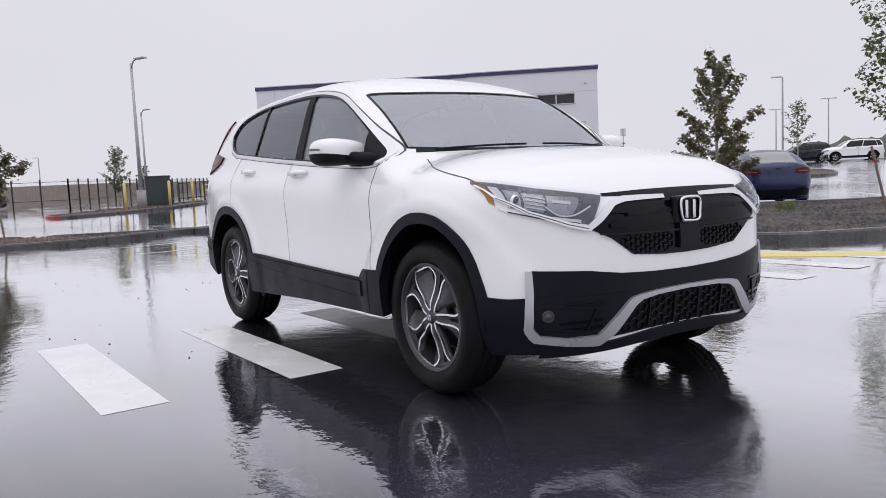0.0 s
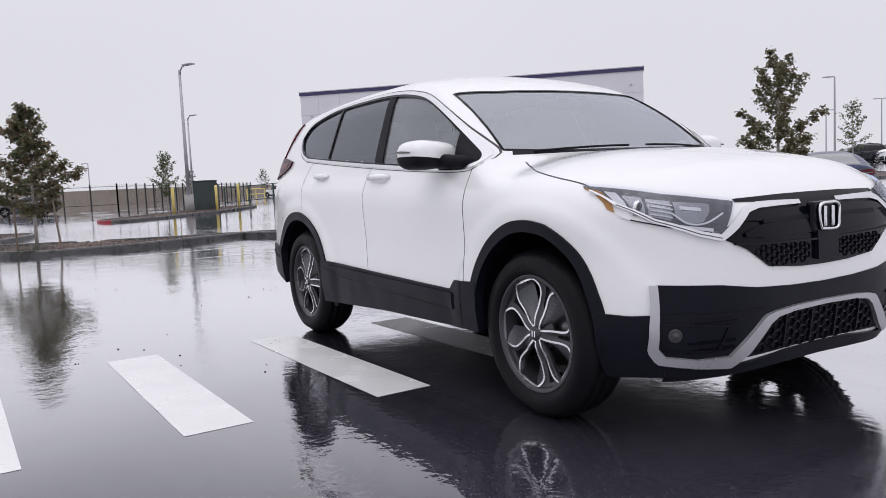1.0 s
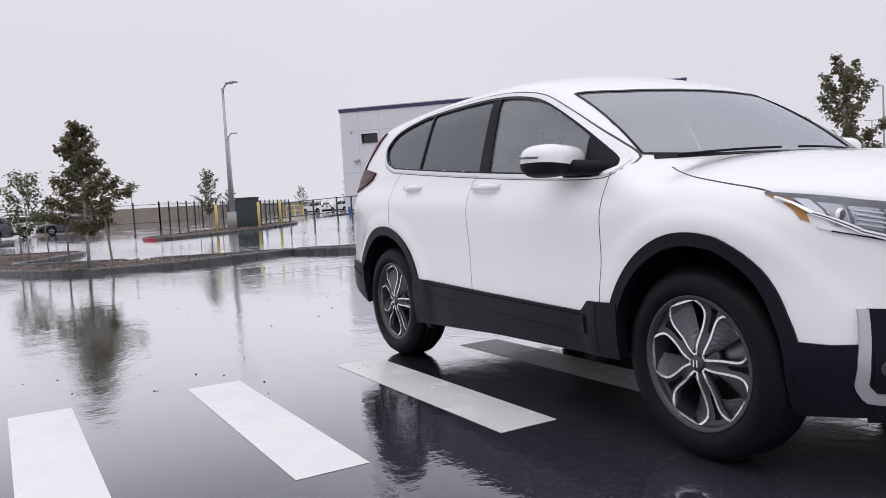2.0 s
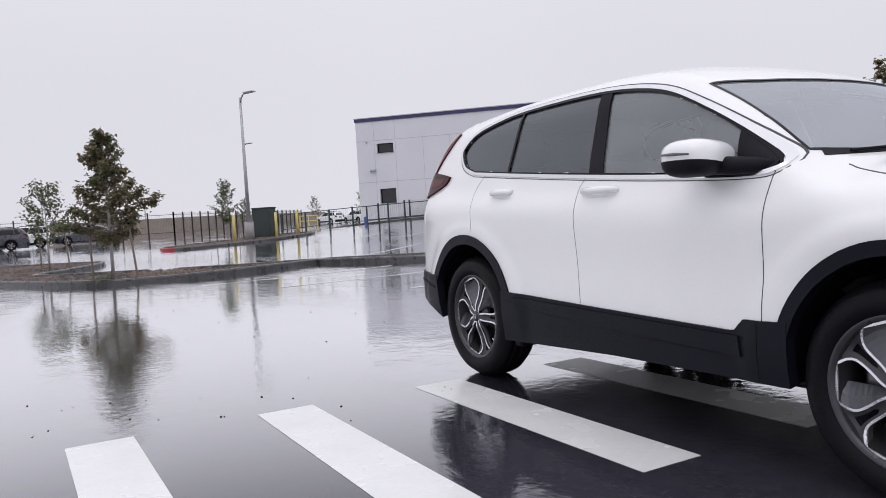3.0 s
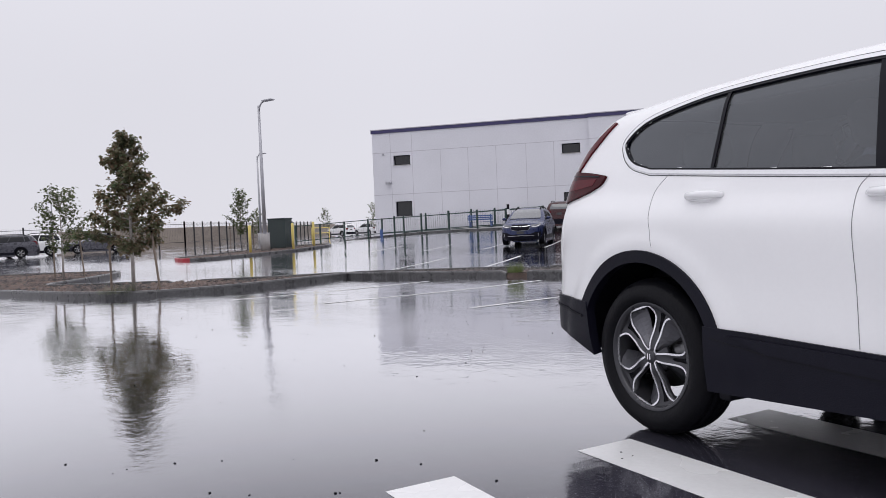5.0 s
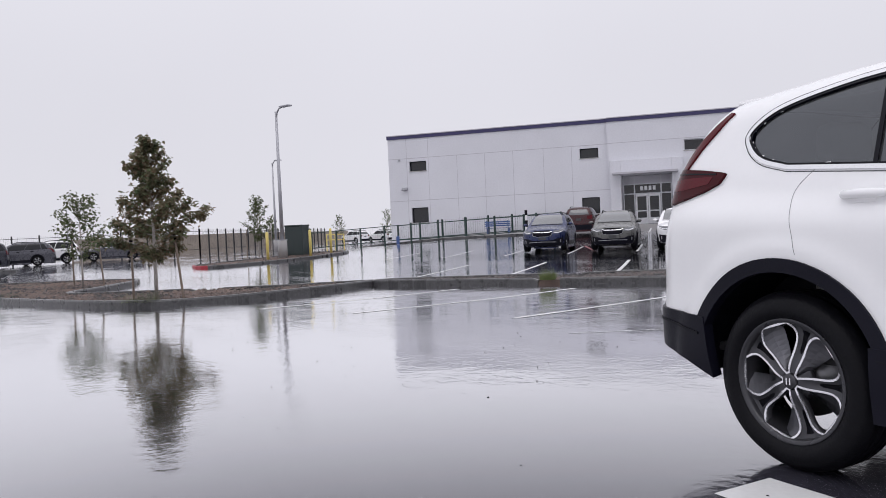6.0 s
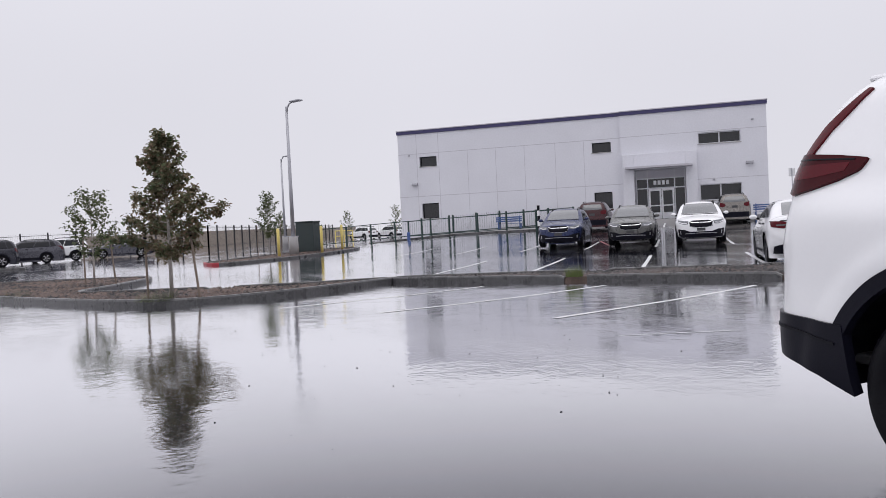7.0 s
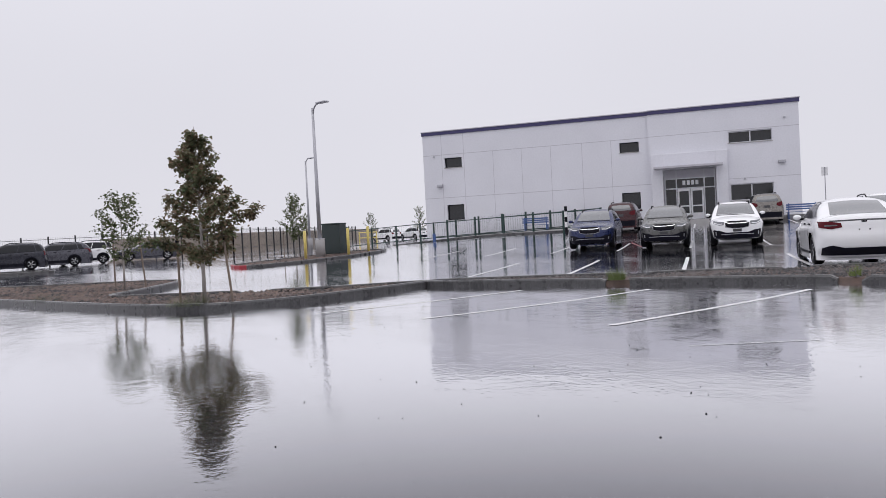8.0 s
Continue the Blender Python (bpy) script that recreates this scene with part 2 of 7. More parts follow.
def leaf_material(name, a, b):
    m = bpy.data.materials.new(name)
    m.use_nodes = True
    t = m.node_tree
    bs = t.nodes["Principled BSDF"]
    bs.inputs["Roughness"].default_value = 0.45
    geo = t.nodes.new("ShaderNodeNewGeometry")
    ramp = t.nodes.new("ShaderNodeMix")
    ramp.data_type = "RGBA"
    ramp.inputs[6].default_value = (*a, 1)
    ramp.inputs[7].default_value = (*b, 1)
    nz = t.nodes.new("ShaderNodeTexNoise")
    nz.inputs["Scale"].default_value = 1.7
    t.links.new(geo.outputs["Position"], nz.inputs["Vector"])
    ad = t.nodes.new("ShaderNodeMath")
    ad.operation = "MULTIPLY_ADD"
    ad.inputs[1].default_value = 0.7
    sb = t.nodes.new("ShaderNodeMath")
    sb.operation = "SUBTRACT"
    sb.inputs[1].default_value = 0.36
    t.links.new(geo.outputs["Random Per Island"], ad.inputs[0])
    t.links.new(nz.outputs["Fac"], sb.inputs[0])
    t.links.new(sb.outputs[0], ad.inputs[2])
    t.links.new(ad.outputs[0], ramp.inputs[0])
    t.links.new(ramp.outputs[2], bs.inputs["Base Color"])
    tl = t.nodes.new("ShaderNodeBsdfTranslucent")
    t.links.new(ramp.outputs[2], tl.inputs["Color"])
    ms = t.nodes.new("ShaderNodeMixShader")
    ms.inputs[0].default_value = 0.52
    t.links.new(bs.outputs[0], ms.inputs[1])
    t.links.new(tl.outputs[0], ms.inputs[2])
    t.links.new(ms.outputs[0], t.nodes["Material Output"].inputs[0])
    return m


M_LEAF_MAPLE = leaf_material("maple_leaves", (0.125, 0.185, 0.095), (0.28, 0.175, 0.125))
M_LEAF_OLIVE = leaf_material("olive_leaves", (0.14, 0.155, 0.085), (0.26, 0.21, 0.135))
M_LEAF_GREEN = leaf_material("green_leaves", (0.085, 0.12, 0.055), (0.17, 0.18, 0.095))

M_CAR_WHITE = material("white_car_paint", (0.83, 0.83, 0.845), 0.22, vary=0.012, coat=0.8, rough_vary=0.03)
M_CLAD = material("charcoal_plastic_cladding", (0.0065, 0.0065, 0.013), 0.40, spec=0.14, vary=0.12, scale=5, fine=160, bump=0.12)
M_GLOSS_BLACK = material("gloss_black_trim", (0.003, 0.003, 0.007), 0.14, vary=0.1, spec=0.15, rough_vary=0.03)
M_MATT_BLACK = material("matt_black_plastic", (0.004, 0.004, 0.008), 0.6, spec=0.2, vary=0.15)
M_CHROME = material("satin_chrome", (0.74, 0.74, 0.76), 0.16, metal=1.0, vary=0.03, rough_vary=0.04)
M_SILVER = material("silver_bumper_trim", (0.50, 0.50, 0.53), 0.34, metal=0.65, vary=0.03)
M_SEAM = material("panel_gap", (0.045, 0.045, 0.05), 0.6, vary=0.1)
M_GRILLE = material("grille_plastic", (0.006, 0.006, 0.010), 0.30, vary=0.1, spec=0.16, rough_vary=0.04)
M_SEAM_PALE = material("tight_panel_gap", (0.20, 0.20, 0.215), 0.5, vary=0.1)
M_TYRE = material("wet_tyre_rubber", (0.004, 0.004, 0.006), 0.5, spec=0.14, vary=0.2, scale=7, fine=90, bump=0.2)
M_RIM_DARK = material("dark_grey_wheel_paint", (0.055, 0.055, 0.062), 0.3, metal=0.5, vary=0.08)
M_RIM_FACET = material("grey_wheel_facet", (0.16, 0.16, 0.18), 0.3, metal=0.5, vary=0.06)
M_RIM_CUT = material("machined_wheel_face", (0.84, 0.84, 0.87), 0.2, metal=0.85, vary=0.04)
M_DISC = material("brake_disc_steel", (0.20, 0.20, 0.21), 0.35, metal=0.9, vary=0.15)
M_LAMP_RED = material("red_tail_lens", (0.085, 0.003, 0.008), 0.08, vary=0.1, spec=0.2, rough_vary=0.02)
M_LAMP_DEEP = material("deep_red_lens", (0.045, 0.002, 0.005), 0.08, vary=0.1, spec=0.12, rough_vary=0.02)
M_LAMP_CLEAR = material("headlamp_reflector", (0.28, 0.28, 0.30), 0.28, metal=0.8, vary=0.2, scale=18)
M_LAMP_DARK = material("headlamp_bezel", (0.11, 0.11, 0.12), 0.25, vary=0.1)
M_LAMP_WHITE = material("daytime_lamp_strip", (0.80, 0.80, 0.82), 0.25, vary=0.03)
M_AMBER = material("amber_reflector", (0.36, 0.17, 0.04), 0.2, vary=0.08)
M_SEAT = material("grey_seat_cloth", (0.28, 0.28, 0.29), 0.8, vary=0.12)
M_CABIN = material("dark_cabin_plastic", (0.05, 0.05, 0.054), 0.6, vary=0.1)
G_CLEAR = glass("car_window_glass", (0.86, 0.93, 0.92), 0.80, 0.02, 0.40, 0.19)
G_SCREEN = glass("wet_windscreen_glass", (0.86, 0.93, 0.92), 0.75, 0.04, 0.62, 0.26)
G_PRIVACY = glass("privacy_glass", (0.48, 0.53, 0.62), 0.20, 0.02, 0.42, 0.055)
G_LENS = glass("lamp_lens", (0.95, 0.96, 1.0), 0.95, 0.02, 0.30)


# ---------------------------------------------------------------- small helpers
def mesh_of(name, verts, faces, mat=None, smooth=False):
    me = bpy.data.meshes.new(name)
    me.from_pydata([tuple(map(float, v)) for v in verts], [], faces)
    me.validate()
    if mat:
        me.materials.append(mat)
    if smooth:
        me.polygons.foreach_set("use_smooth", [True] * len(me.polygons))
    me.update()
    return me


def bm_mesh(name, bm, mat=None, smooth=False):
    bmesh.ops.recalc_face_normals(bm, faces=bm.faces[:])
    me = bpy.data.meshes.new(name)
    bm.to_mesh(me)
    bm.free()
    if mat:
        me.materials.append(mat)
    if smooth:
        me.polygons.foreach_set("use_smooth", [True] * len(me.polygons))
    return me


def part(name, data, material_, parent, label="", smooth=False):
    """One mesh object under a thing or a part; data is a bmesh or a mesh."""
    if isinstance(data, bmesh.types.BMesh):
        data = bm_mesh(name, data, material_, smooth)
    elif material_ and not data.materials:
        data.materials.append(material_)
    ob = new(name, data)
    ob.parent = parent
    return tagged(ob, label)


def thing(name, label, category, m=None, group="", kind=""):
    ob = tagged(new(name), label, category, group, kind)
    if m is not None:
        ob.matrix_world = m
    return ob


def solid(name, data, material_, label, category, m=None, group="", kind="", smooth=False):
    if isinstance(data, bmesh.types.BMesh):
        data = bm_mesh(name, data, material_, smooth)
    elif material_ and not data.materials:
        data.materials.append(material_)
    ob = tagged(new(name, data), label, category, group, kind)
    if m is not None:
        ob.matrix_world = m
    return ob


def add_box(bm, x0, x1, y0, y1, z0, z1, bevel=0.0, m=None):
    r = bmesh.ops.create_cube(bm, size=1)
    vs = r["verts"]
    bmesh.ops.scale(bm, verts=vs, vec=(x1 - x0, y1 - y0, z1 - z0))
    bmesh.ops.translate(bm, verts=vs, vec=((x0 + x1) / 2, (y0 + y1) / 2, (z0 + z1) / 2))
    if bevel:
        es = list({e for v in vs for e in v.link_edges})
        r = bmesh.ops.bevel(bm, geom=es, offset=bevel, segments=2, affect="EDGES", profile=0.5)
        vs = list({v for f in r["faces"] for v in f.verts} | {v for v in vs if v.is_valid})
    if m is not None:
        bmesh.ops.transform(bm, matrix=m, verts=vs)
    return bm


def box(*a, **k):
    return add_box(bmesh.new(), *a, **k)


def add_tube(bm, pts, radii, sides=8, caps=True):
    """A tapered tube through pts."""
    rings = []
    n = len(pts)
    for i, p in enumerate(pts):
        p = Vector(p)
        d = (Vector(pts[min(i + 1, n - 1)]) - Vector(pts[max(i - 1, 0)])).normalized()
        a = d.orthogonal().normalized() if i == 0 else (ref - d * ref.dot(d)).normalized()
        ref = a
        b = d.cross(a)
        r = radii[i] if hasattr(radii, "__len__") else radii
        rings.append([bm.verts.new(p + (a * math.cos(2 * math.pi * k / sides) + b * math.sin(2 * math.pi * k / sides)) * r) for k in range(sides)])
    for r0, r1 in zip(rings, rings[1:]):
        for k in range(sides):
            bm.faces.new((r0[k], r0[(k + 1) % sides], r1[(k + 1) % sides], r1[k]))
    if caps:
        bm.faces.new(rings[0][::-1])
        bm.faces.new(rings[-1])
    return bm


def tube(pts, radii, sides=8):
    return add_tube(bmesh.new(), pts, radii, sides)


def add_lathe(bm, profile, sides=32, axis="Z", closed=False):
    """Spin (radius, height) pairs round an axis."""
    rings = []
    for r, h in profile:
        ring = []
        for k in range(sides):
            a = 2 * math.pi * k / sides
            p = (r * math.cos(a), r * math.sin(a), h)
            ring.append(bm.verts.new((p[0], p[2], p[1]) if axis == "Y" else p))
        rings.append(ring)
    pairs = list(zip(rings, rings[1:])) + ([(rings[-1], rings[0])] if closed else [])
    for r0, r1 in pairs:
        for k in range(sides):
            bm.faces.new((r0[k], r0[(k + 1) % sides], r1[(k + 1) % sides], r1[k]))
    return bm


# ---------------------------------------------------------------- the lot: plan frame and ground
LOT = radians(47)
LC, LS = math.cos(LOT), math.sin(LOT)


def lot(u, v):
    """Plan place of lot coordinates: u along the building front, v from the building towards the road."""
    return (u * LC + v * LS, u * LS - v * LC)


def ease(a, b, x):
    k = min(1.0, max(0.0, (x - a) / (b - a)))
    return k * k * (3 - 2 * k)


def level(x, y):
    """Height of the asphalt: the road falls to the gutter, the lot climbs gently to the building's pad."""
    u, v = x * LC + y * LS, x * LS - y * LC
    z = -0.17 * ease(-2, -11, v) + 0.07 * ease(-19, -28, v)
    r = min(max(-v - 27, 0), 26)
    return z + 0.036 * (r - 4 + 4 * math.exp(-r / 4)) * ease(-28, -14, u)


def on(x, y, turn=0.0, dz=0.0):
    return pose(x, y, level(x, y) + dz, 0, 0, turn)


def on_lot(u, v, turn=0.0, dz=0.0):
    """A pose on the lot; turn 0 points local +x along +u."""
    x, y = lot(u, v)
    return on(x, y, 47 + turn, dz)


def build_ground():
    near = list(np.arange(-66, 42.01, 1.5))
    far, step, out = [], 3.0, 42.0
    while out < 3500:
        out += step
        step *= 1.35
        far.append(out)
    us = [-66 - (f - 42) for f in far][::-1] + near + far
    vs = [-72 - (f - 42) for f in far][::-1] + list(np.arange(-72, 24.01, 1.5)) + [24 + (f - 42) for f in far]
    verts = [(*lot(u, v), level(*lot(u, v))) for v in vs for u in us]
    nu = len(us)
    faces = [(j * nu + i, (j + 1) * nu + i, (j + 1) * nu + i + 1, j * nu + i + 1) for j in range(len(vs) - 1) for i in range(nu - 1)]
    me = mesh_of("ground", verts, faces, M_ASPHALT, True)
    return tagged(new("ground", me), "dark wet asphalt of a parking lot, mirror-like with rain", "ground", kind="structure")


build_ground()


def strip_mesh(name, a, b, width, mat, lift=0.004, thick=0.0):
    """A painted line from a to b, lying on the asphalt."""
    a, b = Vector((*a, 0)), Vector((*b, 0))
    d = b - a
    n = max(2, int(d.length / 0.5))
    s = Vector((-d.y, d.x, 0)).normalized() * width / 2
    verts, faces = [], []
    for i in range(n + 1):
        p = a + d * i / n
        for q in (p - s, p + s):
            verts.append((q.x, q.y, level(q.x, q.y) + lift))
    for i in range(n):
        faces.append((2 * i, 2 * i + 2, 2 * i + 3, 2 * i + 1))
    return mesh_of(name, verts, faces, mat)


# crosswalk bars
for k in range(-3, 8):
    yc = -1.167 + 0.912 * k
    tagged(new("crosswalk_stripe", strip_mesh("crosswalk_stripe", (-1.275, yc - 0.031), (0.578, yc + 0.024), 0.305, M_PAINT_WHITE, 0.0015)),
           "white painted crosswalk bar on wet asphalt", "road marking", "crosswalk bars", "structure")

# stall lines before and behind the planter
LINES = [((-7.2, 1.47), (-8.9, 6.55)), ((-9.75, 0.30), (-11.1, 5.2)), ((-12.0, -0.55), (-13.05, 3.75))]
for a, b in LINES:
    tagged(new("stall_line", strip_mesh("stall_line", a, b, 0.10, M_PAINT_WORN)), "thin white parking stall line on wet asphalt", "road marking", "stall lines by the road", "structure")
for u in (-13.8, -11.15, -8.5, -5.95, -3.3, -0.55, 2.15, 4.85, 7.55, 10.2, 12.9):
    for v0, v1 in ((-16.4, -22.0), (-27.6, -33.0), (-44.5, -49.5)):
        if (v0 > -20 and u < -9) or (v0 < -40 and not -9.5 < u < 8):
            continue
        tagged(new("stall_line", strip_mesh("stall_line", lot(u, v0), lot(u, v1), 0.10, M_PAINT_WORN)), "thin white parking stall line on wet asphalt", "road marking", "stall lines in the lot", "structure")
# pale strip, no stall line: stands in for a water seam's reflection
tagged(new("stall_line", strip_mesh("stall_line", (-5.38, 0.93), (-4.93, 1.95), 0.030, M_PALE_STREAK, 0.003)), "faint pale streak painted as a glint along a water seam", "road marking", kind="structure")
for u in (-21.5, -18.8, -16.1):
    tagged(new("stall_line", strip_mesh("stall_line", lot(u, -40.5), lot(u + 2.4, -45.6), 0.10, M_PAINT_WORN)), "thin white parking stall line on wet asphalt", "road marking", "stall lines in the lot", "structure")
tagged(new("hatch_line", strip_mesh("hatch_line", lot(-5.9, -33.5), lot(-5.2, -30.0), 0.10, M_RED_KERB)), "faded red painted line on wet asphalt", "road marking", kind="structure")


# ---------------------------------------------------------------- kerbed planters
def rounded(poly, times=2, keep=0.22):
    for _ in range(times):
        out = []
        for i, p in enumerate(poly):
            q = poly[(i + 1) % len(poly)]
            out += [(p[0] + (q[0] - p[0]) * keep, p[1] + (q[1] - p[1]) * keep), (q[0] + (p[0] - q[0]) * keep, q[1] + (p[1] - q[1]) * keep)]
        poly = out
    return poly


def inset(poly, d):
    area = sum(p[0] * q[1] - q[0] * p[1] for p, q in zip(poly, poly[1:] + poly[:1]))
    sgn = 1 if area > 0 else -1
    out = []
    n = len(poly)
    for i in range(n):
        p0, p1, p2 = Vector(poly[i - 1]), Vector(poly[i]), Vector(poly[(i + 1) % n])
        d1, d2 = (p1 - p0).normalized(), (p2 - p1).normalized()
        n1, n2 = Vector((-d1.y, d1.x)) * sgn, Vector((-d2.y, d2.x)) * sgn
        m = (n1 + n2)
        m = m / max(0.35, m.length_squared / 2)
        out.append(tuple(p1 + m * d))
    return out


def inside(poly, x, y):
    c = False
    for (x0, y0), (x1, y1) in zip(poly, poly[1:] + poly[:1]):
        if (y0 > y) != (y1 > y) and x < (x1 - x0) * (y - y0) / (y1 - y0) + x0:
            c = not c
    return c


def resample(poly, step):
    out = []
    for p, q in zip(poly, poly[1:] + poly[:1]):
        d = math.dist(p, q)
        n = max(1, round(d / step))
        out += [(p[0] + (q[0] - p[0]) * i / n, p[1] + (q[1] - p[1]) * i / n) for i in range(n)]
    return out


def planter(label, poly, gaps=(), red=(), stones=0, grain=(0.025, 0.06), width=0.135, height=0.115, fill=M_MULCH, chips=M_STONE, segment=2.6, seed=1):
    """A bed of mulch in a ring of cast kerb lengths."""
    rnd = random.Random(seed)
    base = thing("planter", label, "planter", kind="structure")
    outer = resample(rounded(poly), 0.12)
    inner = inset(outer, width)
    n = len(outer)
    # cut the ring into lengths
    starts, run = [0], 0.0
    for i in range(1, n):
        run += math.dist(outer[i - 1], outer[i])
        if run > segment:
            starts.append(i)
            run = 0.0
    starts.append(n)
    for s0, s1 in zip(starts, starts[1:]):
        idx = [i % n for i in range(s0, s1 + 1)]
        mid = outer[idx[len(idx) // 2]]
        verts, faces = [], []
        cols = []
        for k, i in enumerate(idx):
            o, q = Vector(outer[i]), Vector(inner[i])
            near = min([math.dist(o, gp) - gr for gp, gr in gaps] + [9.0])
            if near < 0:
                cols.append(None)
                continue
            top = height * min(1.0, 0.35 + near / 0.2)
            if k in (0, len(idx) - 1):
                j = idx[1] if k == 0 else idx[-2]
                o, q = o.lerp(Vector(outer[j]), 0.012), q.lerp(Vector(inner[j]), 0.012)
            zb = level(o.x, o.y)
            b = len(verts)
            for p, h in ((o, -0.15), (o.lerp(q, 0.05), top - 0.03), (o.lerp(q, 0.20), top), (q.lerp(o, 0.10), top), (q, top - 0.02), (q, -0.15)):
                verts.append((p.x, p.y, zb + h))
            cols.append(b)
        for c0, c1 in zip(cols, cols[1:]):
            if c0 is None or c1 is None:
                continue
            for r in range(5):
                faces.append((c0 + r, c1 + r, c1 + r + 1, c0 + r + 1))
        ends = [c for k, c in enumerate(cols) if c is not None and (k == 0 or k == len(cols) - 1 or cols[k - 1] is None or cols[k + 1] is None)]
        for c in ends:
            faces.append(tuple(c + r for r in range(6)))
        if faces:
            is_red = any(math.dist(mid, rp) < rr for rp, rr in red)
            bm = bmesh.new()
            bm.from_mesh(mesh_of("t", verts, faces))
            part("kerb_length", bm, M_RED_KERB if is_red else M_CONCRETE, base, "red painted kerb nose" if is_red else "")
    # the fill
    hull = inset(outer, width * 0.9)
    pts = [Vector(p) for p in hull]
    xs, ys = [p[0] for p in hull], [p[1] for p in hull]
    for x in np.arange(min(xs), max(xs), 0.45):
        for y in np.arange(min(ys), max(ys), 0.45):
            if inside(hull, x, y):
                pts.append(Vector((x + rnd.uniform(-0.12, 0.12), y + rnd.uniform(-0.12, 0.12))))
    from mathutils import geometry
    m = len(hull)
    vo, _, fo, *_r = geometry.delaunay_2d_cdt(pts, [(i, (i + 1) % m) for i in range(m)], [], 1, 1e-4)
    verts = [(p.x, p.y, level(p.x, p.y) + height - 0.055 + 0.035 * noise.noise(Vector((p.x * 1.3, p.y * 1.3, seed)))) for p in vo]
    faces = [tuple(f) for f in fo]
    foot = inset(outer, 0.03)
    b = len(verts)
    for p, q in zip(hull, foot):
        verts += [(p[0], p[1], level(*p) + height - 0.05), (q[0], q[1], level(*q) - 0.01)]
    faces += [(b + 2 * i, b + 2 * i + 1, b + 2 * ((i + 1) % m) + 1, b + 2 * ((i + 1) % m)) for i in range(m)]
    part("mulch_bed", mesh_of("mulch_bed", verts, faces, fill, True), fill, base, "brown wet bark mulch")
    if stones:
        verts, faces = [], []
        k = 0
        while k < stones:
            x, y = rnd.uniform(min(xs), max(xs)), rnd.uniform(min(ys), max(ys))
            if not inside(hull, x, y):
                continue
            k += 1
            r = rnd.uniform(*grain)
            z = level(x, y) + height - 0.045
            a = rnd.uniform(0, 6.3)
            b = len(verts)
            for q in range(5):
                t = a + q * 1.2566
                rr = r * rnd.uniform(0.75, 1.2)
                verts.append((x + rr * math.cos(t), y + rr * math.sin(t), z + rnd.uniform(0, 0.3) * r))
            verts.append((x + rnd.uniform(-.3, .3) * r, y + rnd.uniform(-.3, .3) * r, z + r * rnd.uniform(0.7, 1.1)))
            faces += [(b + q, b + (q + 1) % 5, b + 5) for q in range(5)]
        tagged(part("bark_and_stones", mesh_of("bark_and_stones", verts, faces, chips), chips, base, "loose wet stones and bark chips"), kind="stuff")
    return base


POLY_A = [(-27.9, -9.4), (-21.2, -5.65), (-16.5, -3.42), (-15.0, -2.55), (-14.3, -1.75), (-14.4, -0.6), (-14.95, 0.9), (-15.78, 2.72), (-15.95, 3.08), (-16.22, 3.16),
          (-16.42, 2.7), (-16.7, 1.25), (-17.6, -0.45), (-18.6, -2.05), (-19.7, -3.45), (-21.4, -2.5), (-24.4, -1.25), (-25.6, -1.2), (-27.0, -2.9), (-28.4, -5.4), (-33, -11.5)]
POLY_B = [(-15.97, 2.95), (-15.5, 3.25), (-14.3, 4.18), (-12.65, 5.25), (-10.8, 6.85), (-9.2, 7.78), (-8.2, 8.05), (-4.5, 7.1), (-1.6, 6.0), (-0.85, 7.9), (-0.7, 10.5), (-2.6, 14.5), (-6.0, 18.4),
          (-6.3, 16.7), (-8.2, 15.05), (-11.6, 9.4), (-13.65, 6.8), (-16.1, 3.75), (-16.25, 3.28)]
planter("low planter bed with wet concrete kerbs, bark mulch and stones", POLY_A, gaps=[((-17.6, -0.4), 0.22)], stones=3200, seed=3, height=0.13)
planter("long planter bed of stones and mulch inside grey concrete kerbs", POLY_B, gaps=[((-13.6, 6.85), 0.20), ((-11.65, 9.35), 0.2), ((-12.4, 5.45), 0.15), ((-9.15, 7.8), 0.16)], stones=8500, chips=M_STONE_GREY, height=0.13, grain=(0.02, 0.05), seed=5)
ISLE = [lot(-21.3, -25.2), lot(-20.0, -26.2), lot(-18.8, -35.0), lot(-19.6, -38.0), lot(-22.9, -38.5), lot(-23.0, -27.5)]
planter("narrow kerbed island with a red-painted nose, holding a lamp and utility box", ISLE, red=[(lot(-21.3, -25.9), 1.0)], seed=7, stones=500, segment=1.6)
ISLE2 = [lot(-28, -58), lot(-24, -52.5), lot(-22.4, -47.6), lot(-9.5, -47.0), lot(-9.0, -52.0), lot(-22.8, -52.1), lot(-24, -58)]
planter("kerbed strip of ground under the green fence by the building", ISLE2, seed=9, fill=M_CONCRETE_LIGHT, segment=6)
ISLE3 = [lot(-46, -22), lot(-36, -27.5), lot(-34.2, -29.0), lot(-36, -30.2), lot(-52, -26)]
planter("low kerbed island with mulch before the parked row", ISLE3, seed=11, segment=5)
ISLE4 = [lot(12.6, -36.0), lot(14.8, -37.6), lot(15.6, -41.5), lot(13.5, -42.0), lot(11.5, -39.0)]
planter("small kerbed lot island on wet asphalt", ISLE4, seed=13, segment=5)

# kerb ramp with a yellow warning mat at the crosswalk's end
RA = Matrix.Translation((-0.1, 5.55, level(-0.1, 5.55))) @ pose(0, 0, 0, 0, 0, 37)
solid("warning_mat", add_box(bmesh.new(), -1.05, 2.6, -0.42, -0.02, -0.01, 0.012, 0.004), M_PAINT_YELLOW, "yellow tactile warning strip on the kerb ramp", "warning mat", RA, kind="structure")


# ---------------------------------------------------------------- building
PAD = 0.86


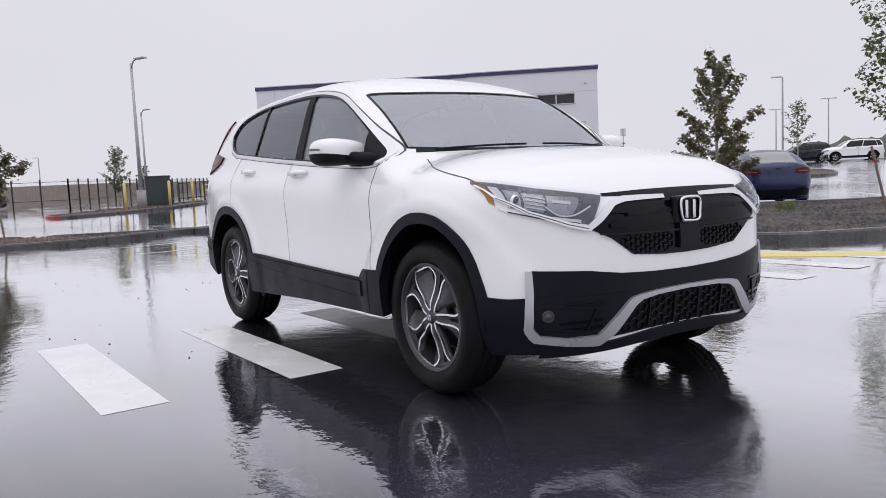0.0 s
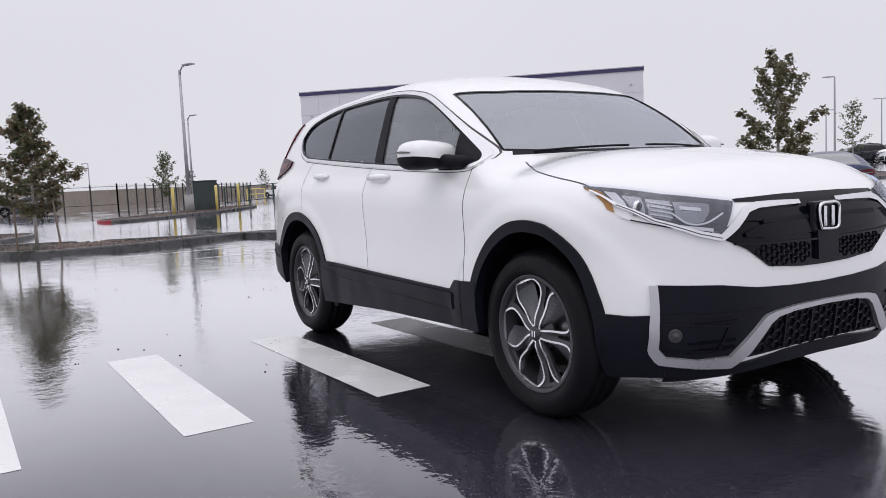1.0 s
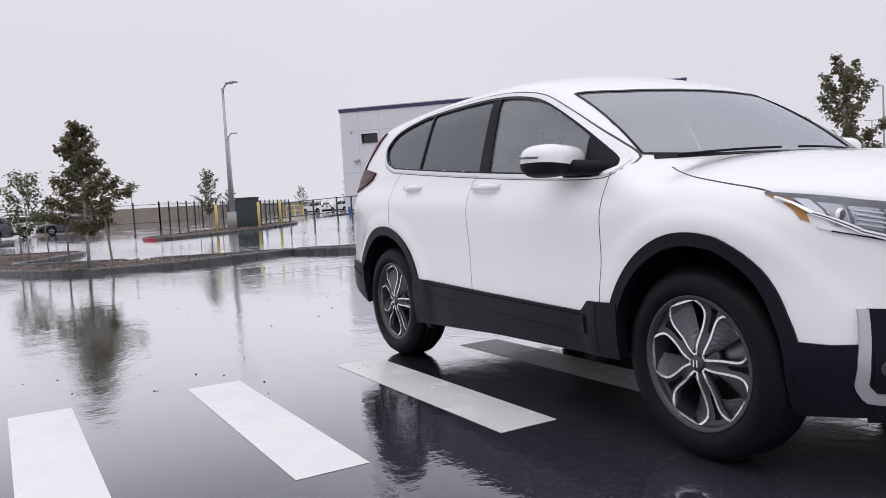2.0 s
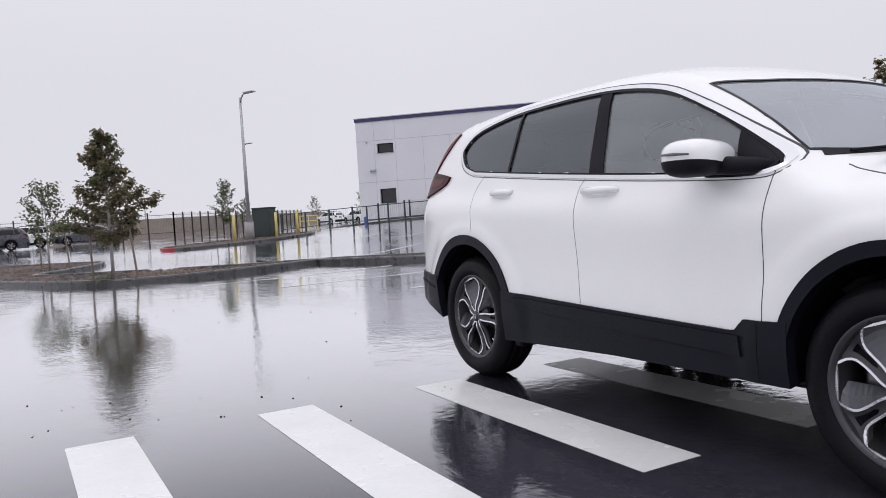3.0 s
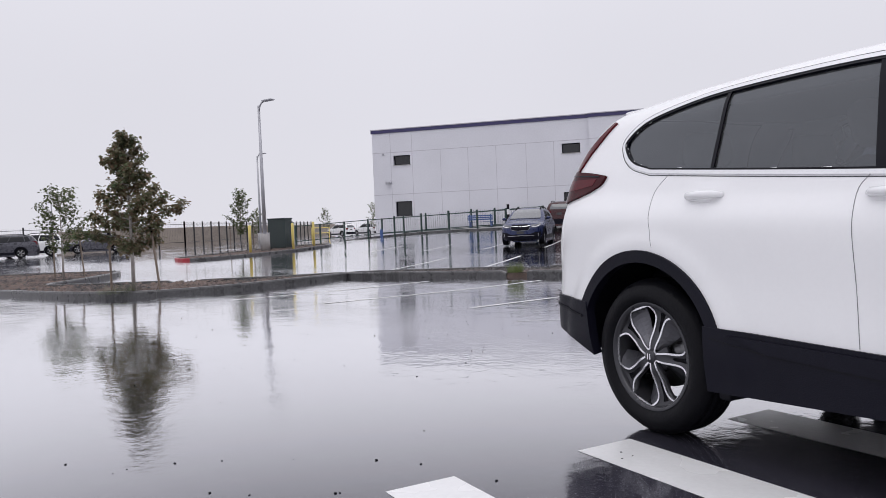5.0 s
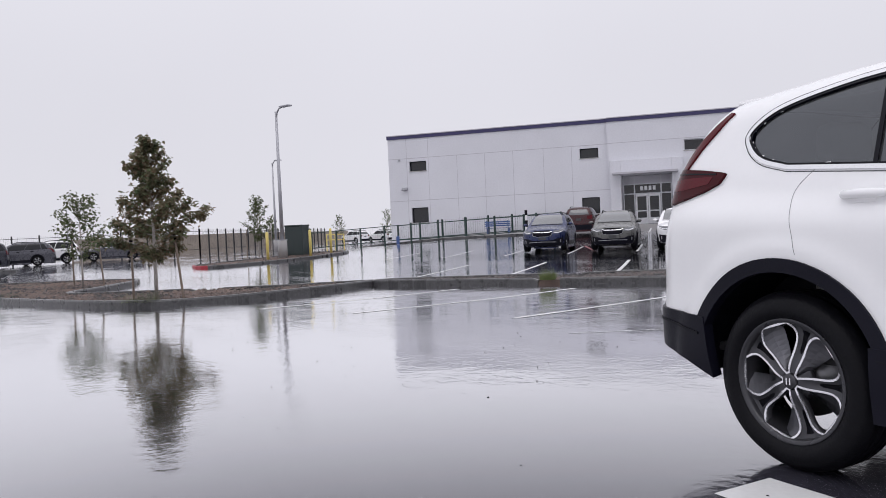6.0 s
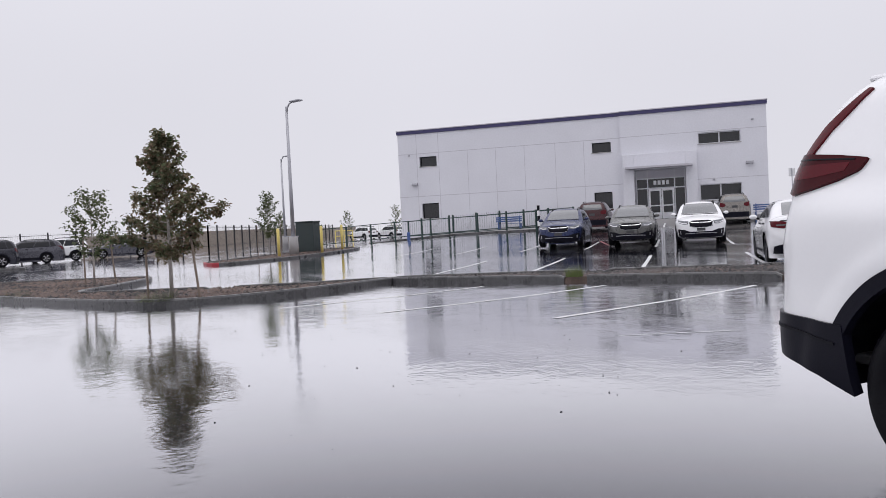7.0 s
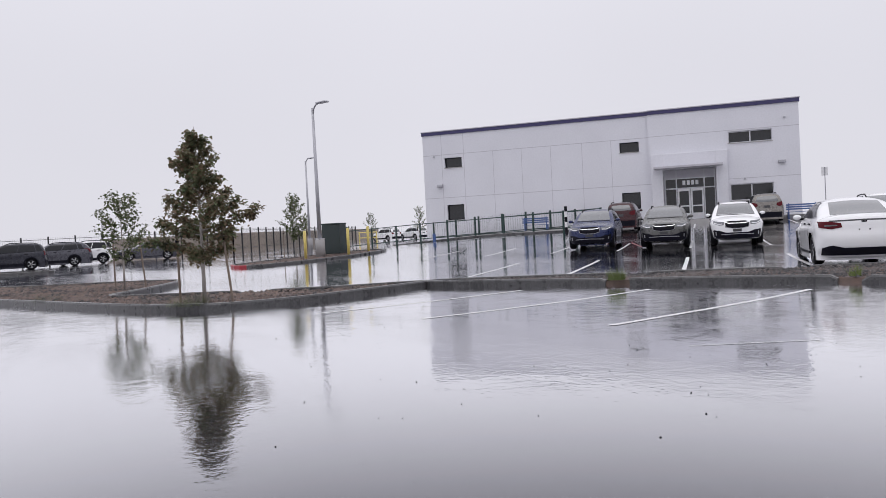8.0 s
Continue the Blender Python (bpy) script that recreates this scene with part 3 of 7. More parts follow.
def build_building():
    b = thing("office_building", "two-storey pale grey tilt-up office building with dark blue coping", "building")
    # local axes: x along u, y out of the front (towards the road), z up; origin on the front line
    x0, y0 = lot(0, -52.2)
    b.matrix_world = Matrix(((LC, LS, 0, x0), (LS, -LC, 0, y0), (0, 0, 1, 0), (0, 0, 0, 1)))
    L, R, T = -22.35, 3.25, 8.05
    holes = [(-20.70, -19.37, 5.58, 6.30), (-20.66, -19.36, 1.72, 2.84), (-8.03, -6.74, 5.66, 6.34), (-8.0, -6.76, 1.76, 2.90),
             (-1.02, 1.64, 5.72, 6.46), (-1.0, 1.62, 1.95, 3.02), (-5.22, -1.87, PAD, 4.28)]
    us = sorted({L, -6.1, R, *[h[0] for h in holes], *[h[1] for h in holes]})
    zs = sorted({0.0, T, *[h[2] for h in holes], *[h[3] for h in holes]})
    bm = bmesh.new()
    depth = 0.28

    def proud(u):
        return 0.22 if u > -6.1 else 0.0

    def quad(*ps):
        bm.faces.new([bm.verts.new(p) for p in ps])

    for a0, a1 in zip(us, us[1:]):
        for c0, c1 in zip(zs, zs[1:]):
            mu, mz = (a0 + a1) / 2, (c0 + c1) / 2
            if any(h[0] < mu < h[1] and h[2] < mz < h[3] for h in holes):
                continue
            y = proud(mu)
            quad((a0, y, c0), (a1, y, c0), (a1, y, c1), (a0, y, c1))
    for h in holes:
        y, d = proud(h[0] + 0.1), (1.3 if h[3] == 4.28 else depth)
        quad((h[0], y, h[2]), (h[0], y - d, h[2]), (h[0], y - d, h[3]), (h[0], y, h[3]))
        quad((h[1], y, h[2]), (h[1], y - d, h[2]), (h[1], y - d, h[3]), (h[1], y, h[3]))
        quad((h[0], y, h[3]), (h[1], y, h[3]), (h[1], y - d, h[3]), (h[0], y - d, h[3]))
        quad((h[0], y, h[2]), (h[1], y, h[2]), (h[1], y - d, h[2]), (h[0], y - d, h[2]))
    quad((-6.1, 0, 0), (-6.1, 0.22, 0), (-6.1, 0.22, T), (-6.1, 0, T))
    D = -24
    quad((L, 0, 0), (L, D, 0), (L, D, T), (L, 0, T))
    quad((R, 0.22, 0), (R, D, 0), (R, D, T), (R, 0.22, T))
    quad((L, D, 0), (R, D, 0), (R, D, T), (L, D, T))
    me = bpy.data.meshes.new("wall")
    bm.to_mesh(me)
    bm.free()
    part("wall", me, M_WALL, b)
    part("roof", box(L + 0.2, R - 0.2, D + 0.2, -0.2, T - 0.5, T - 0.35), M_CONCRETE_LIGHT, b)
    cp = bmesh.new()
    add_box(cp, L - 0.06, -6.1, -0.25, 0.07, T - 0.02, T + 0.22, 0.01)
    add_box(cp, -6.1, R + 0.06, -0.05, 0.30, T - 0.02, T + 0.22, 0.01)
    add_box(cp, L - 0.06, L + 0.2, D, -0.25, T - 0.02, T + 0.22, 0.01)
    add_box(cp, R - 0.2, R + 0.06, D, -0.05, T - 0.02, T + 0.22, 0.01)
    part("coping", cp, M_BLUE_TRIM, b, "dark blue metal coping")
    cap = bmesh.new()
    add_box(cap, L - 0.09, -6.1, -0.28, 0.10, T + 0.22, T + 0.29, 0.01)
    add_box(cap, -6.1, R + 0.09, -0.08, 0.33, T + 0.22, T + 0.29, 0.01)
    part("coping_cap", cap, M_WALL_JOINT, b, "grey metal coping cap")
    # recessed joints as thin grooves of darker sealant, just proud of the panels
    for z in (3.38, 6.55):
        part("panel_joint", box(L, -6.1, 0.0, 0.004, z - 0.02, z + 0.02), M_WALL_JOINT, b)
        for a0, a1 in ((-6.1, -5.95), (-1.2, R)) if z < 5 else ((-6.1, R),):
            part("panel_joint", box(a0, a1, 0.22, 0.224, z - 0.02, z + 0.02), M_WALL_JOINT, b)
    for u in (-20.9, -19.2, -17.0, -14.9, -12.8, -10.6, -8.6):
        part("panel_joint", box(u - 0.015, u + 0.015, 0.0, 0.004, PAD, 6.53 if u > -18 else T), M_WALL_JOINT, b)
    # windows
    for h in holes[:-1]:
        y = proud(h[0] + 0.1) - depth
        w = part("window", box(h[0], h[1], y - 0.02, y + 0.01, h[2], h[3]), M_WIN_DARK, b, "dark office window pane")
        fr = bmesh.new()
        t = 0.05
        add_box(fr, h[0], h[1], y + 0.01, y + 0.08, h[3] - t, h[3])
        add_box(fr, h[0], h[1], y + 0.01, y + 0.08, h[2], h[2] + t)
        add_box(fr, h[0], h[0] + t, y + 0.01, y + 0.08, h[2] + t, h[3] - t)
        add_box(fr, h[1] - t, h[1], y + 0.01, y + 0.08, h[2] + t, h[3] - t)
        if h[1] - h[0] > 2:
            c = (h[0] + h[1]) / 2
            add_box(fr, c - 0.04, c + 0.04, y + 0.01, y + 0.16, h[2] + t, h[3] - t)
        part("frame", fr, M_ALU if h[1] - h[0] > 2 else M_MATT_BLACK, w)
        part("sill", box(h[0] - 0.05, h[1] + 0.05, y + 0.08, y + depth + 0.05, h[2] - 0.06, h[2] - 0.004, 0.008), M_CONCRETE_LIGHT, w)
    # entrance portal
    y = 0.22
    po = bmesh.new()
    add_box(po, -5.95, -5.22, y + 0.002, y + 0.5, PAD - 0.3, 5.3, 0.02)
    add_box(po, -1.87, -1.15, y + 0.002, y + 0.5, PAD - 0.3, 5.3, 0.02)
    add_box(po, -5.218, -1.872, y + 0.002, y + 0.5, 4.3, 5.3, 0.02)
    part("portal", po, M_WALL, b, "projecting pale grey entrance surround")
    part("canopy", box(-5.75, -1.45, y + 0.5, y + 1.5, 4.28, 4.42, 0.015), M_WALL_JOINT, b, "flat grey entrance canopy")
    yb = y - 1.2
    gl = part("entrance_glazing", box(-5.2, -1.89, yb - 0.02, yb, PAD, 4.26), M_WIN_DARK, b, "dark storefront glass with aluminium mullions")
    mu = bmesh.new()
    for u in (-5.16, -4.42, -2.62, -1.93):
        add_box(mu, u - 0.04, u + 0.04, yb, yb + 0.1, PAD, 4.26)
    for z in (3.0, 3.68):
        add_box(mu, -5.12, -1.97, yb + 0.002, yb + 0.098, z - 0.04, z + 0.04)
    part("mullions", mu, M_ALU, gl, "aluminium mullions")
    part("lintel_panel", box(-5.2, -1.89, yb + 0.01, yb + 0.05, 3.72, 4.26), M_WALL_JOINT, gl)
    for u0, u1 in ((-4.36, -3.53), (-3.51, -2.68)):
        d = bmesh.new()
        t = 0.11
        add_box(d, u0, u0 + t, yb + 0.01, yb + 0.07, PAD + 0.02, 2.96)
        add_box(d, u1 - t, u1, yb + 0.01, yb + 0.07, PAD + 0.02, 2.96)
        add_box(d, u0 + t, u1 - t, yb + 0.01, yb + 0.07, 2.80, 2.96)
        add_box(d, u0 + t, u1 - t, yb + 0.01, yb + 0.07, PAD + 0.02, PAD + 0.45)
        add_box(d, u0 + t, u1 - t, yb + 0.012, yb + 0.068, 1.75, 1.83)
        part("entrance_door", d, M_LAMP_WHITE, gl, "white-framed glass entrance door")
    for k in range(4):
        part("number_bar", box(-4.02 + 0.28 * k, -3.83 + 0.28 * k, yb + 0.1, yb + 0.12, 3.22, 3.52), M_LAMP_WHITE, gl, "plain pale bar above the door")
    for u, z, yy in ((-21.1, 4.28, 0), (2.15, 4.3, 0.22)):
        part("wall_light", box(u - 0.22, u + 0.22, yy, yy + 0.25, z - 0.1, z + 0.1, 0.04), M_STEEL, b, "grey box wall light")
    for u, z, yy in ((-21.5, 6.45, 0), (2.4, 7.1, 0.22), (-0.1, 3.35, 0.22)):
        part("wall_vent", box(u - 0.07, u + 0.07, yy, yy + 0.1, z - 0.06, z + 0.06, 0.02), M_STEEL, b)
    return b


build_building()
solid("entrance_walk", box(-9, 4.5, 0.23, 2.6, -0.25, PAD - 0.0, 0.02), M_CONCRETE_LIGHT, "raised pale concrete walk along the building", "pavement",
      Matrix(((LC, LS, 0, lot(0, -52.2)[0]), (LS, -LC, 0, lot(0, -52.2)[1]), (0, 0, 1, 0), (0, 0, 0, 1))), kind="structure")


# ---------------------------------------------------------------- lamps, box, bollards, fences
def street_lamp(x, y, height, turn, arm=1.0, label="tall grey steel lot lamp with one flat head", base=True):
    o = thing("street_lamp", label, "street lamp", on(x, y, turn))
    z0 = 0.15
    if base:
        bm = bmesh.new()
        add_lathe(bm, [(0.0, 0.95), (0.21, 0.95), (0.235, 0.92), (0.245, 0.0), (0.0, 0.0)], 20)
        part("plinth", bm, M_CONCRETE_LIGHT, o, "round concrete lamp plinth", True)
        part("base_plate", box(-0.19, 0.19, -0.19, 0.19, 0.95, 1.0, 0.01), M_STEEL, o)
        z0 = 0.98
    part("pole", tube([(0, 0, z0), (0, 0, height * 0.5), (0, 0, height - 0.1)], [0.105, 0.085, 0.062], 12), M_STEEL, o, smooth=True)
    part("arm", tube([(0, 0, height - 0.45), (0.07, 0, height - 0.16), (0.24, 0, height + 0.02), (0.5, 0, height + 0.08)], [0.05, 0.045, 0.04, 0.035], 8), M_STEEL, o, smooth=True)
    part("lamp_head", box(0.4, 0.4 + arm * 0.7, -0.16, 0.16, height + 0.05, height + 0.13, 0.03), M_STEEL, o, "flat grey lamp head")
    return o


street_lamp(-38.28, 6.84, 7.62, 25)
street_lamp(-65.95, 13.6, 7.75, 25)


def utility_box():
    o = thing("utility_box", "dark green steel utility cabinet on the kerbed island", "utility cabinet", on(-40.65, 8.3, 47, 0.1))
    part("body", box(-0.52, 0.52, -0.42, 0.42, 0, 1.55, 0.02), M_BOX, o)
    part("lid", box(-0.55, 0.55, -0.45, 0.45, 1.55, 1.63, 0.025), M_BOX, o)
    part("door", box(-0.47, 0.47, 0.42, 0.45, 0.1, 1.45, 0.008), M_BOX, o)
    s = thing("utility_box", "smaller dark green utility cabinet beside a taller one", "utility cabinet", on(-41.5, 8.95, 47, 0.1))
    part("body", box(-0.24, 0.24, -0.3, 0.3, 0, 1.3, 0.02), M_BOX, s)
    part("lid", box(-0.27, 0.27, -0.33, 0.33, 1.3, 1.38, 0.02), M_BOX, s)


utility_box()


def bollard(x, y, h=1.25):
    bm = bmesh.new()
    add_lathe(bm, [(0.0, 0.0), (0.072, 0.0), (0.072, h - 0.06), (0.05, h - 0.015), (0.0, h)], 14)
    solid("bollard", bm, M_PAINT_YELLOW, "yellow painted steel bollard", "bollard", on(x, y, 0, 0.08), "yellow bollards", smooth=True)


for p in ((-37.0, 5.75), (-37.6, 8.1), (-40.2, 10.05)):
    bollard(*p, h=1.35)
gate = thing("pipe_gate", "far yellow steel pipe gate beyond the lamp island", "gate", on(-77.0, 22.7, 72))
for x in (-0.9, 0.0, 0.9):
    part("post", tube([(x, 0, 0), (x, 0, 1.3)], 0.06, 8), M_PAINT_YELLOW, gate)
for z in (0.7, 1.25):
    part("rail", tube([(-0.9, 0, z), (0.9, 0, z)], 0.05, 8), M_PAINT_YELLOW, gate)


def green_fence(pts, label="dark green steel fence with mesh panels along a kerb"):
    o = thing("fence", label, "fence")
    for a, b in zip(pts, pts[1:]):
        a, b = Vector(a), Vector(b)
        n = max(1, round((b - a).length / 1.85))
        for i in range(n + 1):
            p = a.lerp(b, i / n)
            z = level(*p)
            if i < n or b == Vector(pts[-1]):
                part("post", box(p.x - 0.05, p.x + 0.05, p.y - 0.05, p.y + 0.05, z, z + 1.38), M_FENCE_GREEN, o)
        for h in (0.30, 1.32):
            part("rail", tube([(*a, level(*a) + h), (*b, level(*b) + h)], 0.028, 6), M_FENCE_GREEN, o)
        bm = bmesh.new()
        m = int((b - a).length / 0.16)
        for i in range(1, m):
            p = a.lerp(b, i / m)
            z = level(*p)
            add_tube(bm, [(p.x, p.y, z + 0.3), (p.x, p.y, z + 1.32)], 0.004, 3, False)
        tagged(part("wire_mesh", bm, M_FENCE_GREEN, o), kind="stuff")
    return o


green_fence([lot(-25.5, -45.0), lot(-21.2, -47.6), lot(-9.3, -47.2)])
green_fence([lot(-21.4, -51.0), lot(-9.3, -50.6)])


def black_fence(a, b, label="tall black steel picket fence at the lot's edge"):
    o = thing("fence", label, "fence")
    a, b = Vector(a), Vector(b)
    n = round((b - a).length / 2.5)
    for i in range(n + 1):
        p = a.lerp(b, i / n)
        part("post", box(p.x - 0.07, p.x + 0.07, p.y - 0.07, p.y + 0.07, -0.2, 2.38), M_FENCE, o)
    bm = bmesh.new()
    for h in (0.25, 2.1):
        add_tube(bm, [(*a, h), (*b, h)], 0.03, 4)
    m = round((b - a).length / 0.16)
    for i in range(m):
        p = a.lerp(b, (i + 0.5) / m)
        add_tube(bm, [(p.x, p.y, 0.05), (p.x, p.y, 2.3)], 0.0045, 3, False)
    tagged(part("picket_panel", bm, M_FENCE, o), kind="stuff")
    return o


black_fence((-90.5, -22.0), (-81.1, 9.6))
black_fence((-81.1, 9.6), (-128.0, 38.0))
tw = bmesh.new()
for a, b in (((-97, -2.0), (-96, 16)), ((-96, 16), (-150, 50))):
    d = Vector(b) - Vector(a)
    m = Matrix.Translation((*a, 0)) @ Matrix.Rotation(math.atan2(d.y, d.x), 4, "Z")
    add_box(tw, 0, d.length, -0.1, 0.1, -0.3, 1.9, 0, m)
solid("block_wall", tw, M_TANWALL, "long tan block wall beyond the black fence", "wall", kind="structure")


# ---------------------------------------------------------------- trees
def tree(name, x, y, height, spread, clear, leaves, leaf, mat, seed, label, trunk=0.035, shape=(0.45, 0.85, 1.0, 0.78, 0.5, 0.16), low=0.30, limbs=24, steep=1.6, tight=0.075, shoots=0):
    """A young staked tree: tapered trunk, rising limbs, leaves in clumps along the twigs."""
    rnd = random.Random(seed)
    o = thing(name, label, "tree", on(x, y, rnd.uniform(0, 360), 0.11))
    wood = bmesh.new()
    bend = [Vector((0.02 * math.sin(3 * k + seed), 0.02 * math.cos(2.3 * k + seed), 0)) * k for k in (0, 0.25, 0.5, 0.75, 1)]
    axis = [Vector((0, 0, height * 0.96 * k)) + bend[i] for i, k in enumerate((0, 0.25, 0.5, 0.75, 1))]
    add_tube(wood, axis, [trunk, trunk * 0.85, trunk * 0.6, trunk * 0.35, trunk * 0.12], 8)

    def along(k):
        k = min(0.999, max(0, k)) * 4
        i = int(k)
        return axis[i].lerp(axis[i + 1], k - i)

    tips, share = [], []
    for i in range(limbs + shoots):
        k = clear + (0.93 - clear) * (i + 0.5) / limbs if i < limbs else rnd.uniform(0.58, 0.70)
        a = i * 2.399 + rnd.uniform(-0.5, 0.5)
        q = (k - clear) / (1 - clear)
        reach = spread * float(np.interp(q, [0, 0.12, 0.3, 0.5, 0.75, 1.0], shape)) * rnd.uniform(0.62, 1.15)
        p0 = along(k)
        d = Vector((math.cos(a), math.sin(a), 0))
        rise = (low + steep * q ** 1.1) * rnd.uniform(0.75, 1.25)
        if i >= limbs:
            reach, rise = spread * rnd.uniform(0.26, 0.40), rnd.uniform(1.7, 2.6)
        rise = min(rise, max(0.2, (height * 1.0 - p0.z) / max(reach, 0.05)))
        sway = Vector((rnd.uniform(-0.12, 0.12), rnd.uniform(-0.12, 0.12), 0)) * reach
        pts = [p0 + d * reach * f + sway * f * f + Vector((0, 0, reach * rise * (0.3 * f + 0.7 * f * f))) for f in (0, 0.25, 0.5, 0.75, 1.0)]
        add_tube(wood, pts, [trunk * 0.34, trunk * 0.26, trunk * 0.18, trunk * 0.11, trunk * 0.05], 5, False)
        for f in (0.3, 0.42, 0.54, 0.66, 0.78, 0.9, 1.0):
            j = min(3, int(f * 4))
            c = pts[j].lerp(pts[j + 1], f * 4 - j)
            tips.append((c, tight * (0.7 + 0.5 * reach) * (1.15 - 0.45 * q)))
            share.append(0.12 + reach / spread)
            for _ in range(2):
                tw = c + (Vector((rnd.uniform(-1, 1), rnd.uniform(-1, 1), rnd.uniform(-0.1, 1.0))) + d * 0.4) * (0.07 + 0.15 * reach) * (1.1 - 0.5 * f)
                add_tube(wood, [c, tw], [trunk * 0.08, trunk * 0.03], 3, False)
                tips.append((tw, tight * (1.15 - 0.45 * q)))
                share.append(0.12 + reach / spread)
    for _ in range(10):
        tips.append((along(rnd.uniform(0.72, 0.99)) + Vector((0, 0, 0.03 * height)), tight))
        share.append(0.4)
    part("trunk", wood, M_BARK, o, "thin grey-brown trunk and twigs", True)
    verts, faces = [], []
    for c, r in rnd.choices(tips, share, k=leaves):
        p = c + Vector((rnd.gauss(0, 0.6), rnd.gauss(0, 0.6), rnd.gauss(-0.2, 0.6))) * r
        L = leaf * rnd.uniform(0.6, 1.25)
        yaw = rnd.uniform(0, 6.283)
        d = Vector((math.cos(yaw), math.sin(yaw), rnd.uniform(-1.3, 0.15))).normalized()
        s = d.cross(Vector((rnd.uniform(-0.5, 0.5), rnd.uniform(-0.5, 0.5), 1))).normalized()
        n = s.cross(d)
        b = len(verts)
        for f, w, h in ((0, 0, 0), (0.35, 0.42, 0.10), (0.62, 0.30, 0.12), (1.0, 0, -0.06), (0.62, -0.30, 0.12), (0.35, -0.42, 0.10)):
            verts.append(p + d * L * f + s * L * w + n * L * h)
        faces += [(b, b + 1, b + 2, b + 3), (b, b + 3, b + 4, b + 5)]
    part("crown", mesh_of("crown", verts, faces, mat), mat, o, "airy crown of small leaves")
    return o


def stake(x, y, h, lean=(0, 0), tie=None):
    o = thing("tree_stake", "rough wooden tree stake in the planter bed", "stake", on(x, y, 0, 0.05), "tree stakes")
    part("pole", tube([(0, 0, 0), (lean[0], lean[1], h)], [0.023, 0.021], 8), M_STAKE, o)
    part("tie", tube([(lean[0] * 0.8, lean[1] * 0.8, h * 0.80), (lean[0] * 0.8, lean[1] * 0.8, h * 0.83)], 0.036, 8), M_RED_KERB if tie else M_MATT_BLACK, o, "red tie" if tie else "black tie")


tree("maple_tree", -15.15, -1.8, 3.39, 0.91, 0.22, 8200, 0.080, M_LEAF_MAPLE, 1216, "young maple with reddish-green leaves in a mulch bed", trunk=0.04, shape=(0.59, 0.9, 1.0, 0.44, 0.29, 0.12), low=0.16, limbs=28, steep=0.93, tight=0.077, shoots=2)
stake(-15.95, -2.15, 1.5)
stake(-14.75, -1.35, 1.5, (-0.1, -0.12))
tree("young_tree", -22.6, -2.9, 2.55, 0.66, 0.30, 1500, 0.085, M_LEAF_GREEN, 9, "thin young green tree held by stakes in mulch", trunk=0.03)
stake(-23.6, -3.1, 1.6)
stake(-22.9, -2.35, 1.5, (-0.12, -0.1))
tree("young_tree", -30.5, -9.2, 2.9, 0.62, 0.30, 1500, 0.085, M_LEAF_GREEN, 14, "thin young green tree at the planter's far end", trunk=0.03)
tree("young_tree", -41.8, 6.45, 3.4, 0.80, 0.25, 1600, 0.11, M_LEAF_GREEN, 12, "young green tree beside the lamp island", trunk=0.035)
stake(-42.4, 5.95, 1.6)
stake(-41.4, 7.0, 1.6)
tree("street_tree", -7.6, 13.2, 3.67, 1.18, 0.12, 7500, 0.085, M_LEAF_OLIVE, 649, "young tree with olive-green leaves behind a stone bed", trunk=0.05, shape=(0.90, 1.0, 0.75, 0.60, 0.34, 0.18), low=0.21, limbs=23, steep=1.52, tight=0.07)
tree("street_tree", -2.05, 10.55, 3.9, 0.95, 0.36, 1700, 0.085, M_LEAF_GREEN, 23, "sparse young tree with small green leaves tied to a stake", trunk=0.035)
stake(-2.12, 10.27, 1.25, (-0.17, -0.25), True)
for k, (x, y, h) in enumerate(((-24.4, 44.0, 4.2), (-104, 32.5, 4.0), (-92.5, 35.1, 4.2), (-75.0, 15.5, 3.4))):
    tree("young_tree", x, y, h, h * 0.24, 0.25, 900, 0.13, M_LEAF_GREEN, 30 + k, "small young tree at the far side of the lot", trunk=0.04)


def grass_tuft(x, y, r, blades, seed):
    rnd = random.Random(seed)
    verts, faces = [], []
    z = level(x, y) + 0.10
    for _ in range(blades):
        a, q = rnd.uniform(0, 6.28), r * rnd.random() ** 0.5
        px, py = x + q * math.cos(a), y + q * math.sin(a)
        h = rnd.uniform(0.08, 0.26)
        dx, dy = rnd.uniform(-0.1, 0.1), rnd.uniform(-0.1, 0.1)
        b = len(verts)
        verts += [(px - 0.006, py, z), (px + 0.006, py, z), (px + dx, py + dy, z + h)]
        faces.append((b, b + 1, b + 2))
    tagged(new("grass", mesh_of("grass", verts, faces, M_GRASS)), "yellow-green grass tuft in the bed", "grass", kind="stuff")


for k, (x, y, r, n) in enumerate(((-14.75, -2.15, 0.38, 420), (-12.38, 5.46, 0.17, 240), (-19.6, -4.6, 0.4, 240), (-5.6, 12.9, 0.2, 130), (-9.2, 7.95, 0.10, 60))):
    grass_tuft(x, y, r, n, 50 + k)

# far tree line to the right and low haze-grey horizon
hill = bmesh.new()
rnd = random.Random(8)
vs = []
for i in range(90):
    k = i / 89
    a = radians(97 + 27.5 * k)
    d = 260
    h = (4.5 + 9 * (1 - k) ** 1.1) * min(1, (1 - k) * 9) + 2.6 * noise.noise(Vector((i * 0.35, 0, 0))) + rnd.uniform(-0.5, 0.5)
    vs.append((d * math.cos(a) + 2, d * math.sin(a), max(0.5, h)))
rows = []
for x, y, h in vs:
    rows.append([hill.verts.new((x * f, y * f, z)) for f, z in ((1.0, -2), (1.002, h * 0.55), (1.02, h), (1.15, h * 0.6), (1.2, -2))])
for r0, r1 in zip(rows, rows[1:]):
    for k in range(4):
        hill.faces.new((r0[k], r0[k + 1], r1[k + 1], r1[k]))
